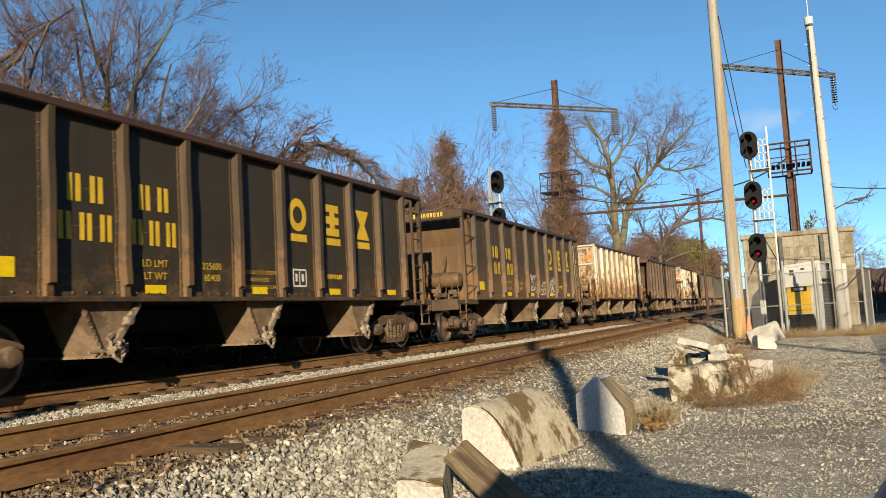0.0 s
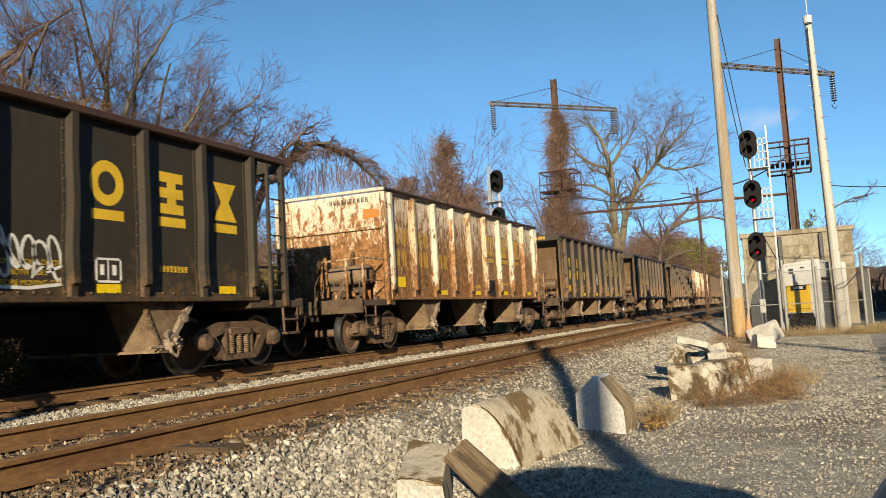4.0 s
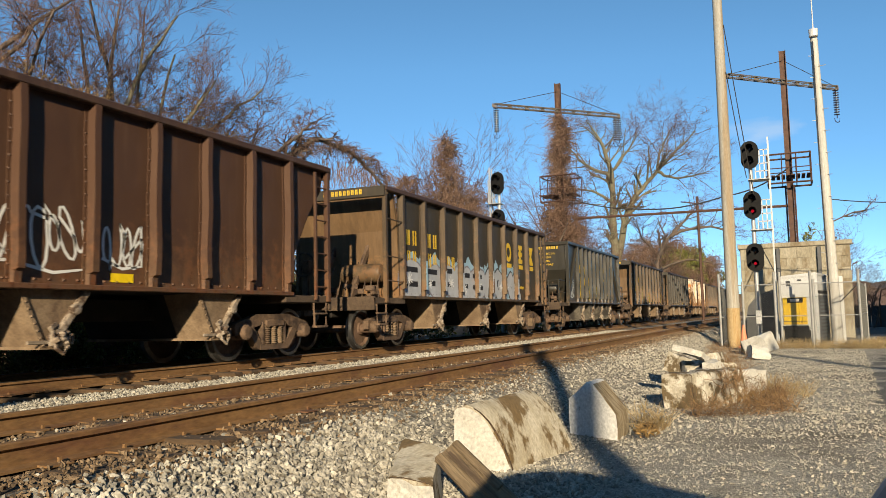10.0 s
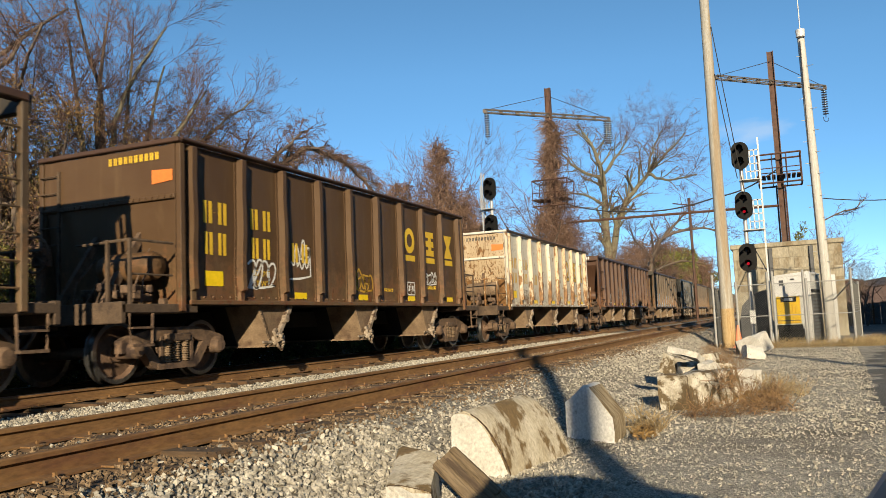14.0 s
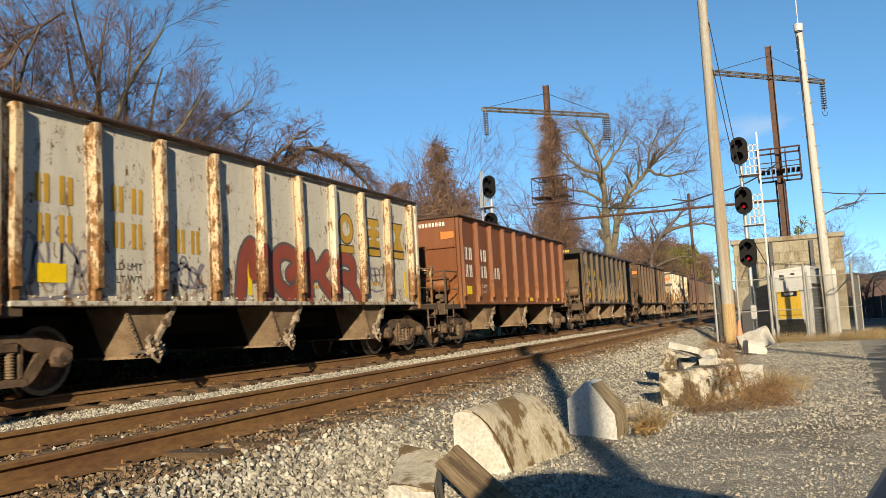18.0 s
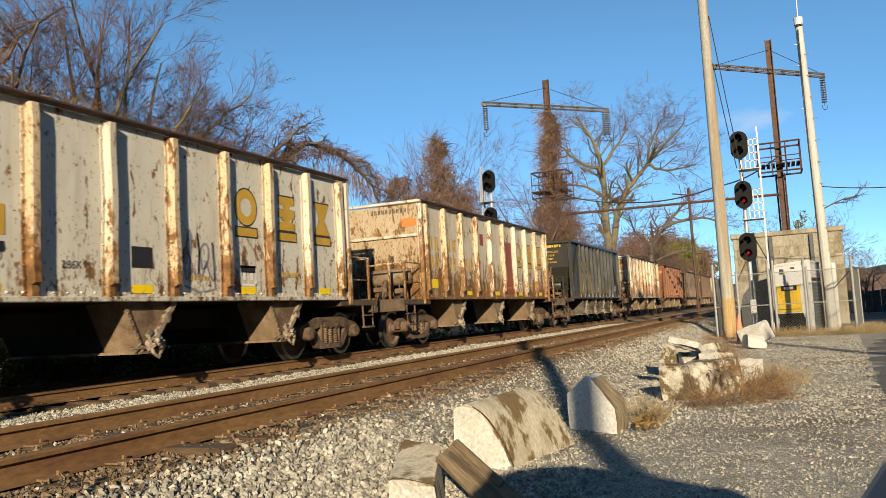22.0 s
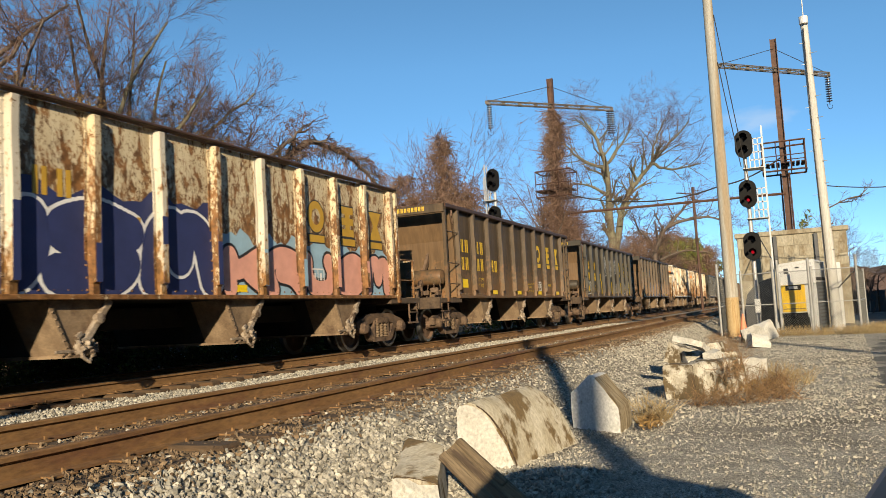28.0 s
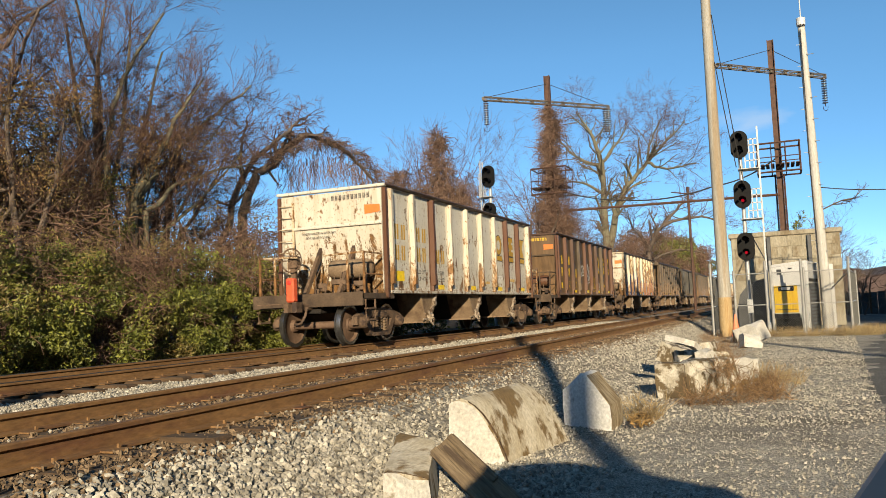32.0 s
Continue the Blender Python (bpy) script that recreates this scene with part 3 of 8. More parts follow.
# ---- concrete blocks and rubble ----
def rough_block(size, seed, cut=(), coat=None, n=11):
    """A broken block: a box grid, dented, with corners sheared off by planes."""
    bm = bmesh.new()
    bmesh.ops.create_cube(bm, size=1.0)
    bmesh.ops.subdivide_edges(bm, edges=bm.edges[:], cuts=n, use_grid_fill=True)
    for v in bm.verts:
        v.co = Vector((v.co.x * size[0], v.co.y * size[1], v.co.z * size[2]))
    for nrm, d in cut:
        nv = Vector(nrm).normalized()
        for v in bm.verts:
            k = v.co.dot(nv) - d
            if k > 0:
                v.co -= k * nv
    for v in bm.verts:
        p = v.co * 3.0 + Vector((seed * 3.7, seed, 0))
        v.co += 0.030 * Vector((noise.noise(p), noise.noise(p + Vector((9, 0, 0))), noise.noise(p + Vector((0, 9, 0)))))
        p = v.co * 11.0
        v.co += 0.014 * Vector((noise.noise(p), noise.noise(p + Vector((9, 0, 0))), noise.noise(p + Vector((0, 9, 0)))))
    me = bpy.data.meshes.new("concrete_block")
    bm.to_mesh(me)
    bm.free()
    me.materials.append(coat or M_rubble)
    me.shade_smooth()
    me.set_sharp_from_angle(angle=radians(28))
    return me


def block(at, size, seed, label, cut=(), coat=None, name="concrete_block"):
    ob = new(name, rough_block(size, seed, cut, coat))
    ob.matrix_basis = at
    return tagged(ob, label, "concrete block", "broken concrete blocks")


ROUND = [(0.0, 0.0), (0.0, 0.5), (0.0, 0.95), (0.05, 0.99), (0.18, 1.02), (0.30, 0.98), (0.44, 0.90), (0.57, 0.78), (0.70, 0.60), (0.82, 0.40), (0.92, 0.20), (1.0, 0.0)]
GABLE = [(0.0, 0.0), (0.0, 0.35), (0.0, 0.68), (0.10, 0.76), (0.25, 0.88), (0.40, 1.0), (0.54, 0.97), (0.70, 0.80), (0.86, 0.62), (1.0, 0.46), (1.03, 0.22), (1.02, 0.0)]
SLAB = [(0.0, 0.0), (0.0, 0.5), (0.02, 0.96), (0.10, 1.0), (0.35, 1.0), (0.60, 1.0), (0.90, 0.99), (0.98, 0.95), (1.0, 0.70), (1.02, 0.45), (1.03, 0.20), (1.03, 0.0)]


def quarter_round(a, b, c, d, height, seed, label, prof=ROUND, stained=5, broken=1.0, coat=None, side=None, ramp=0.0):
    """A lump of old kerb: upright at the back edge a-d, curving down to the front edge b-c, its curved side board-marked."""
    steps = [0.0, 0.014, 0.024, 0.036] + [0.05 + 0.95 * k / 26 for k in range(27)]
    n, m = len(steps) - 1, len(prof)
    a, b, c, d = (Vector((*q, -0.68)) for q in (a, b, c, d))
    v, f = [], []
    for i in range(n + 1):
        u = steps[i]
        for w, h in prof:
            p = (a.lerp(d, u)).lerp(b.lerp(c, u), w) + Vector((0, 0, (height + ramp * u) * h))
            if i == 2 and h > 0.05:                       # an open crack behind the end's plaster
                gap = 0.09 * max(0.0, noise.noise(p * 7.0 + Vector((seed, 3, 0))) + 0.34)
                p = p.lerp((a.lerp(d, u) + b.lerp(c, u)) / 2 + Vector((0, 0, 0.3 * height)), gap / 0.4)
            q = p * 3.3 + Vector((seed, 0, 0))
            p += 0.030 * broken * Vector((noise.noise(q), noise.noise(q + Vector((7, 0, 0))), noise.noise(q + Vector((0, 7, 0))))) * (1 if h > 0 else 0.3)
            q = p * 14.0
            p += 0.011 * broken * Vector((noise.noise(q), noise.noise(q + Vector((7, 0, 0))), noise.noise(q + Vector((0, 7, 0)))))
            if i in (0, n) and 0.05 < w < 0.95:           # chipped rim of the broken ends
                p.z -= 0.02 * abs(noise.noise(p * 25.0)) * 2
            v.append(p)
    for i in range(n):
        for k in range(m - 1):
            f.append((i * m + k, i * m + k + 1, (i + 1) * m + k + 1, (i + 1) * m + k))
    for i in (0, n):                                      # broken ends, dished in and rough
        mid = sum((v[i * m + k] for k in range(m)), Vector()) / m + (d - a) * (0.02 if i == 0 else -0.02)
        k0 = len(v)
        v.append(mid)
        for k in range(m):
            v.append(v[i * m + k].lerp(mid, 0.45) + Vector((noise.noise(v[i * m + k] * 9.0), 0, 0)) * 0.03)
        for k in range(m):
            e = (k + 1) % m
            f.append((i * m + k, i * m + e, k0 + 1 + e, k0 + 1 + k) if i else (i * m + e, i * m + k, k0 + 1 + k, k0 + 1 + e))
            f.append((k0 + 1 + k, k0 + 1 + e, k0) if i else (k0 + 1 + e, k0 + 1 + k, k0))
    me = Geo().add(v, f).mesh("concrete_block", coat or M_block, True)
    me.materials.append(side or M_formed)
    me.materials.append(M_dirt_crack_shade)
    for k in range(n * (m - 1)):
        if k % (m - 1) >= stained:
            me.polygons[k].material_index = 1
        if k // (m - 1) in (1, 2) and k % (m - 1) > 1 and noise.noise(me.polygons[k].center * 6.0) > -0.18:
            me.polygons[k].material_index = 2             # the crack's shade and earth, put in as dark colour
    solid("concrete_block", me, None, label, "concrete block", "broken concrete blocks")


quarter_round((6.12, 2.60), (6.52, 2.23), (7.86, 2.04), (7.62, 2.52), 0.60, 1, "long quarter-round lump of concrete, pale with brown moss stains", stained=2, broken=0.35)
quarter_round((8.86, 2.34), (8.58, 1.76), (9.12, 1.74), (9.38, 2.30), 0.60, 2, "upright white concrete block with a mossy grooved slope", GABLE, 6, broken=0.35, side=M_groove, coat=M_plaster)
quarter_round((4.88, 2.58), (4.76, 2.17), (5.40, 2.40), (5.66, 2.85), 0.27, 3, "low kerb block with a mossy sloping top beside split timber", SLAB, 2, broken=0.4, ramp=0.15)
quarter_round((11.38, 1.66), (11.28, 1.26), (12.45, 0.66), (12.6, 1.04), 0.50, 4, "rugged kerb block with a broken end among weeds", SLAB, 20, broken=1.7, coat=M_rubble)
block(pose(13.15, 0.86, -0.46, 0, 4, -21), (1.5, 0.42, 0.44), 14, "white broken kerb slab among weeds", [((-0.4, -0.7, 0.6), 0.24)], M_block)
block(pose(12.38, 1.38, 0.06, 15, 13, -12), (0.42, 0.42, 0.09), 5, "thin broken slab tilted over a hollow in the rubble", [((-0.7, -0.5, 0.0), 0.24), ((0.5, 0.8, 0.0), 0.25)], M_block)
block(pose(12.42, 1.08, -0.14, 5, -8, -22), (0.34, 0.20, 0.16), 12, "small white piece of rubble propping a slab", [((0.5, -0.5, 0.7), 0.12)], M_block)
block(pose(12.78, 1.40, -0.34, 0, 12, 24), (0.34, 0.30, 0.50), 13, "earthy piece of rubble under a slab", [((-0.6, 0.3, 0.7), 0.20)])
block(pose(14.8, 1.75, -0.32, 10, -18, 70), (0.55, 0.5, 0.36), 6, "tilted piece of broken concrete", [])
block(pose(23.2, 0.84, -0.50, 8, 12, 20), (0.55, 0.5, 0.38), 7, "pale rubble block in front of the fence", [((0.6, 0, 0.8), 0.2), ((-0.7, -0.2, 0.6), 0.21)], M_block)
block(pose(25.2, 0.85, -0.36, -6, 20, 60), (0.72, 0.6, 0.55), 8, "pale rubble block by the traffic cone", [((-0.6, 0.2, 0.8), 0.34)], M_block)
block(pose(26.2, 1.15, -0.50, 0, -12, 10), (0.6, 0.5, 0.35), 9, "half-buried rubble slab by the pole", [])
block(pose(16.6, 1.35, -0.50, 8, 5, 30), (0.6, 0.45, 0.3), 10, "small piece of rubble among weeds", [])
block(pose(18.4, 1.75, -0.45, 0, 12, 80), (0.7, 0.5, 0.34), 11, "small grey piece of rubble among weeds", [])
along = Vector((-0.6, -0.74, -0.32)).normalized()
across = along.cross(Vector((-0.58, 0.19, 0.65))).normalized()
lean = Matrix((along, -across, along.cross(-across))).transposed().to_4x4()
lean.translation = Vector((5.15, 2.34, -0.31)) + 0.46 * along - 0.10 * across
solid("split_timber", Geo().box(-0.46, 0.46, -0.11, 0.11, -0.06, 0.0, 0.012).box(-0.45, 0.40, -0.10, -0.04, -0.004, 0.014, 0.006).box(-0.40, 0.44, -0.02, 0.03, -0.004, 0.010, 0.005).box(-0.44, 0.2, 0.05, 0.10, -0.004, 0.016, 0.006), M_plank, "split grey-brown timber leaning on a block", "timber", at=lean)


# ---- poles, towers, wires ----
def pole_round(name, base, top, r0, r1, label, material=None):
    g = Geo()
    b, t = Vector(base), Vector(top)
    n = 14
    g.tube([b + (t - b) * k / n for k in range(n + 1)], [r0 + (r1 - r0) * k / n for k in range(n + 1)], 16)
    p = thing(name, label, "utility pole", base)
    ob = part("shaft", g, material or M_pole, p, smooth=True)
    ob.matrix_parent_inverse = Matrix.Translation(-b)
    return p


wood = pole_round("utility_pole", (30.4, 1.86, -0.75), (30.4, 1.84, 12.9), 0.235, 0.165, "tall weathered wooden utility pole, orange at its foot")
part("pole_foot", Geo().lathe([(0.242, -0.75), (0.240, 0.0), (0.2335, 0.75), (0.20, 0.76)], (0, 0, 0.75), "z", 16), M_pole_foot, wood, "orange-stained foot", smooth=True)
mast = pole_round("radio_pole", (33.0, -1.60, -0.75), (33.0, -1.43, 11.2), 0.20, 0.13, "tall pale grey pole with a radio antenna on top", M_pale_pole)


def antenna():
    g = Geo().tube([(33, -1.43, 11.2), (33, -1.43, 13.4)], 0.022, 6)
    a = part("antenna_rod", g, M_white, mast)
    a.matrix_parent_inverse = Matrix.Translation((-33.0, 1.60, 0.75))
    g = Geo().lathe([(0.02, -0.16), (0.16, -0.14), (0.17, 0.14), (0.02, 0.17)], (32.85, -1.42, 11.2), "z", 14)
    part("antenna_box", g, M_white, mast).matrix_parent_inverse = Matrix.Translation((-33.0, 1.60, 0.75))
    for k in range(22):
        z = 1.5 + k * 0.42
        g = Geo().tube([(32.9, -1.45, z), (32.84, -1.2 if k % 2 else -1.78, z)], 0.012, 5)
        part("climbing_peg", g, M_galv, mast).matrix_parent_inverse = Matrix.Translation((-33.0, 1.60, 0.75))
    g = Geo().tube([(32.83, -1.38, 10.9), (32.80, -1.36, 6), (32.81, -1.42, 0.5)], 0.02, 5)
    part("cable_run", g, M_wire, mast).matrix_parent_inverse = Matrix.Translation((-33.0, 1.60, 0.75))


antenna()
pole_round("utility_pole", (-12.0, -5.95, -0.8), (-12.0, -5.95, 9.5), 0.20, 0.15, "wooden utility pole behind the lane")
pole_round("utility_pole", (-10.0, -13.2, -0.8), (-10.0, -13.2, 10.5), 0.18, 0.14, "wooden utility pole across the lane")
pole_round("utility_pole", (-12.0, 1.2, -0.8), (-12.0, 1.2, 5.8), 0.22, 0.18, "short wooden pole beside the track")


def insulator(g, x, y, z, n=11, step=0.155):
    for k in range(n):
        zz = z - 0.12 - k * step
        g.lathe([(0.03, zz + 0.06), (0.175, zz + 0.02), (0.175, zz - 0.015), (0.03, zz - 0.05)], (x, y, 0), "z", 10)
    g.tube([(x, y, z), (x, y, z - 0.2 - n * step)], 0.025, 5)
    zz = z - 0.2 - n * step
    g.tube([(x - 0.16, y + 0.16, zz), (x - 0.12, y + 0.12, zz - 0.2), (x, y, zz - 0.28), (x + 0.12, y - 0.12, zz - 0.2), (x + 0.16, y - 0.16, zz)], 0.022, 5)


def tower(x, y, top, arm_z, half, box_z, label, platform, strings):
    t = thing("catenary_tower", label, "catenary tower", (x, y, 0.0))
    w = 0.17
    # a post of steel shapes: two flanges, a web, and batten plates
    g = Geo()
    for s in (-1, 1):
        g.box(-w, w, s * w - 0.02, s * w + 0.02, -0.5, top)
    g.box(-0.02, 0.02, -w, w, -0.5, top)
    part("post", g, M_tower, t)
    d = Vector((1, -1, 0)).normalized()
    g = Geo()
    for off in (0.11, -0.11):
        n = Vector((d.y, -d.x, 0)) * off
        for z in (-0.11, 0.11):
            g.tube([-d * half + n + Vector((0, 0, arm_z + z)), d * half + n + Vector((0, 0, arm_z + z))], 0.035, 4)
        for k in range(24):                               # lacing bars
            u, w = -half + half * k / 12, -half + half * (k + 1) / 12
            g.tube([d * u + n + Vector((0, 0, arm_z + (0.11 if k % 2 else -0.11))), d * w + n + Vector((0, 0, arm_z + (-0.11 if k % 2 else 0.11)))], 0.018, 4)
    for k in range(9):
        a = -half + k * half / 4
        g.box(-0.02, 0.02, -0.13, 0.13, -0.12, 0.12, 0, Matrix.Translation(d * a + Vector((0, 0, arm_z))) @ Matrix.Rotation(radians(45), 4, "Z"))
    part("cross_arm", g, M_arm, t)
    g = Geo()
    for s in (-1, 1):
        g.tube([Vector((0, 0, arm_z + 1.35)), d * half * s * 0.96 + Vector((0, 0, arm_z + 0.1))], 0.02, 5)
    part("stay_rod", g, M_wire, t)
    for s, twin in strings:
        g = Geo()
        for o in ((-0.14, 0.14) if twin else (0.0,)):
            p = d * (half * 0.97 * s + o)
            insulator(g, p.x, p.y, arm_z - 0.05)
        part("insulator_string", g, M_insul, t, "string of dark porcelain discs", smooth=True)
    if platform:
        for z in (box_z, box_z + 1.75):
            for (xa, ya), (xb, yb) in (((-0.9, -1.2), (0.9, -1.2)), ((0.9, -1.2), (0.9, 1.2)), ((0.9, 1.2), (-0.9, 1.2)), ((-0.9, 1.2), (-0.9, -1.2))):
                part("platform_rail", Geo().tube([(xa, ya, z), (xb, yb, z)], 0.055, 4), M_tower, t)
        for xa in (-0.9, 0.9):
            for ya in (-1.2, -0.4, 0.4, 1.2):
                part("platform_post", Geo().tube([(xa, ya, box_z), (xa, ya, box_z + 1.75)], 0.03, 4), M_tower, t)
            part("platform_rail", Geo().tube([(xa, -1.2, box_z + 0.9), (xa, 1.2, box_z + 0.9)], 0.03, 4), M_tower, t)
        for k in range(9):
            ya = -1.15 + k * 0.28
            part("platform_board", Geo().box(-0.9, 0.9, ya, ya + 0.2, box_z + 0.45, box_z + 0.50), M_tower, t)
        g = Geo()
        for s in (-1, 1):
            g.tube([(0.32, s * 0.25, 0.0), (0.32, s * 0.25, box_z)], 0.05, 4)
        for k in range(16):
            g.tube([(0.32, -0.25, 0.5 + k * 0.5), (0.32, 0.25, 0.5 + k * 0.5)], 0.02, 4)
        part("ladder", g, M_tower, t)
    return t


tower(52.0, 13.75, 16.45, 14.55, 4.85, 8.2, "rusty steel catenary tower wrapped in dead vines", True, ((-1, False), (1, True)))
far = thing("steel_post", "thin rusty steel post with a short cross arm", "post", (80.0, 7.6, -0.3))
part("post", Geo().tube([(0, 0, 0), (0, 0.05, 12.1)], 0.13, 6), M_tower, far)
part("cross_arm", Geo().tube([(0, -0.5, 11.3), (0, 1.6, 11.7)], 0.06, 6), M_tower, far)
tower(52.0, -0.45, 16.5, 14.55, 4.35, 8.2, "rusty steel catenary tower with a railed platform", True, ((1, False),))


def wire(name, pts, r, label, sag=0.0, material=None):
    g = Geo()
    for a, b in zip(pts, pts[1:]):
        a, b = Vector(a), Vector(b)
        n = 12
        g.tube([a + (b - a) * k / n - Vector((0, 0, sag * 4 * (k / n) * (1 - k / n))) for k in range(n + 1)], r, 5)
    return solid(name, g, material or M_wire, label, "cable", "overhead wires")


wire("cross_beam", [(52.0, 13.0, 7.05), (52.0, -0.4, 6.9)], 0.085, "rusty cross beam between the towers over the tracks", 0.0, M_tower)
wire("cable", [(52.0, 13.75, 8.7), (52.0, 8.8, 7.4)], 0.04, "sagging black cable from tower to beam", 0.25)
wire("cable", [(52.0, 8.8, 7.4), (52.0, 3.3, 7.8), (52.0, -0.4, 9.2)], 0.045, "sagging black cable over the tracks", 0.3)
wire("cable", [(30.3, 1.66, 11.2), (32.4, 1.0, 5.0)], 0.018, "black cable down to the signal", 0.1)
wire("cable", [(30.3, 1.66, 9.4), (31.4, 1.2, 5.6)], 0.018, "black cable down to the signal", 0.1)
wire("cable", [(33.0, -1.5, 4.8), (33.4, -9.0, 5.2)], 0.02, "thin black service cable from the radio pole", 0.5)
wire("guy_wire", [(40.2, 1.0, 3.5), (33.5, 0.3, 1.8)], 0.02, "guy wire over the cabinet", 0.0)


# ---- signals ----
def signal_head(parent, x, y, z, lit, r=0.32):
    g = Geo()
    n = 28
    outline = []
    for k in range(n):
        a = 2 * math.pi * k / n
        outline.append((y + r * math.cos(a), z + (0.22 if math.sin(a) > 0 else -0.22) + r * math.sin(a)))
    g.prism(outline, "x", x - 0.03, x + 0.03)
    h = part("signal_head", g, M_black, parent, "oval black signal head")
    for zz in (z + 0.24, z - 0.24):
        g = Geo()
        v, f = [], []
        for k in range(13):
            a = math.pi * (-0.1 + 1.2 * k / 12)
            for dx in (-0.42, -0.03):
                v.append((x + dx, y + 0.15 * math.cos(a), zz + 0.15 * math.sin(a)))
                v.append((x + dx, y + 0.135 * math.cos(a), zz + 0.135 * math.sin(a)))
        for k in range(12):
            b = 4 * k
            f += [(b, b + 2, b + 6, b + 4), (b + 1, b + 5, b + 7, b + 3), (b, b + 4, b + 5, b + 1)]
        g.add(v, f)
        part("hood", g, M_black, h)
    for k, zz in enumerate((z + 0.24, z - 0.24)):
        part("lens", Geo().lathe([(0.01, -0.05), (0.045, -0.045), (0.06, -0.03)], (x, y, zz), "x", 16), M_lens_red if (lit and k) else M_lens_off, h, "glowing red lens" if (lit and k) else "dark lens")
    part("housing", Geo().box(x + 0.03, x + 0.30, y - 0.16, y + 0.16, z - 0.42, z + 0.42, 0.03), M_black, h)
    return h


def signal(x, y, base, heads, top, label, ladder_y, lights, parts_from=0.0):
    s = thing("railway_signal", label, "railway signal", (x, y, base))
    back = Matrix.Translation((-x, -y, -base))

    def add(name, g, m, lab="", smooth=False):
        ob = part(name, g, m, s, lab, smooth=smooth)
        ob.matrix_parent_inverse = back
        return ob

    add("mast", Geo().tube([(x + 0.2, y, base), (x + 0.2, y, top)], 0.075, 12), M_alu, smooth=True)
    for z, lit in zip(heads, lights):
        signal_head(s, x, y, z, lit).matrix_parent_inverse = back
    g = Geo()
    for dx in (0.0, 0.34):
        g.box(x + 0.25 + dx, x + 0.30 + dx, ladder_y - 0.03, ladder_y + 0.03, base + parts_from, top + 0.35)
    z = base + parts_from + 0.3
    while z < top:
        g.tube([(x + 0.28, ladder_y, z), (x + 0.6, ladder_y, z)], 0.014, 5)
        z += 0.3
    add("ladder", g, M_alu)
    for zz in heads[:-1] if len(heads) > 1 else heads:
        z = zz - 0.95
        g = Geo().box(x - 0.05, x + 0.65, min(y - 0.1, ladder_y), max(y + 0.1, ladder_y), z - 0.03, z, 0.005)
        add("service_platform", g, M_alu)
        g = Geo()
        ya, yb = y - 0.18 * (1 if ladder_y < y else -1), ladder_y
        for yy in np.linspace(ya, yb, 4):
            g.box(x + 0.05, x + 0.09, yy - 0.02, yy + 0.02, z, z + 1.15)
        for zz2 in (0.3, 0.6, 0.9, 1.13):
            g.box(x + 0.05, x + 0.09, min(ya, yb), max(ya, yb), z + zz2 - 0.02, z + zz2 + 0.02)
        add("guard_rail", g, M_alu)
    return s


signal(32.5, 1.09, -0.7, (6.65, 4.70, 2.68), 7.0, "silver signal mast with three black heads, two showing red", 0.42, (False, True, True))
signal(35.5, 12.5, -0.3, (7.0, 5.2), 7.5, "silver signal mast behind the train with black heads", 13.0, (False, False), 2.0)


# ---- fenced compound ----
def fence():
    f = thing("chain_link_fence", "galvanised chain-link fence with top and middle rails", "fence", (30.6, 0, -0.65))
    back = Matrix.Translation((-30.6, 0, 0.65))
    runs = [((30.6, 2.32), (30.6, 1.52)), ((30.6, 1.52), (30.6, 0.45)), ((30.6, 0.28), (30.6, -0.72)), ((30.6, -0.80), (30.6, -2.22)), ((30.6, -2.22), (38.0, -3.0)), ((30.6, 2.32), (40.0, 2.6))]
    seen = set()
    for (xa, ya), (xb, yb) in runs:
        for x, y in ((xa, ya), (xb, yb)):
            if (x, y) not in seen:
                seen.add((x, y))
                tall = 2.65 if (x, y) in ((30.6, 2.32), (30.6, 0.45), (30.6, 0.28), (30.6, -0.72), (30.6, -2.22)) else 2.35
                part("post", Geo().tube([(x, y, -0.75), (x, y, -0.65 + tall)], 0.045, 8), M_galv, f, smooth=True).matrix_parent_inverse = back
        for z in (1.56, 0.43, -0.56):
            part("rail", Geo().tube([(xa, ya, z), (xb, yb, z)], 0.02, 6), M_galv, f).matrix_parent_inverse = back
        g = Geo()
        d = Vector((xb - xa, yb - ya, 0))
        n = d.length
        d.normalize()
        z0, z1 = -0.6, 1.56
        pitch = 0.085 if n < 3 else 0.16
        h = z1 - z0
        k = -h
        while k < n:
            for lean in (1, -1):
                a0, a1 = (k, k + h) if lean > 0 else (k + h, k)
                pa, pb = a0, a1
                # clip to the bay
                def at(p):
                    return z0 + (p - a0) / (a1 - a0) * h
                lo, hi = max(0.0, min(pa, pb)), min(n, max(pa, pb))
                if hi - lo > 0.01:
                    p0 = Vector((xa, ya, 0)) + d * lo
                    p1 = Vector((xa, ya, 0)) + d * hi
                    g.tube([(p0.x, p0.y, at(lo)), (p1.x, p1.y, at(hi))], 0.0036, 3, False)
            k += pitch
        part("mesh_panel", g, M_weave, f, "woven wire mesh").matrix_parent_inverse = back
    part("brace_rail", Geo().tube([(30.6, -2.22, 1.5), (33.0, -1.75, 0.9)], 0.02, 6), M_galv, f).matrix_parent_inverse = back


fence()


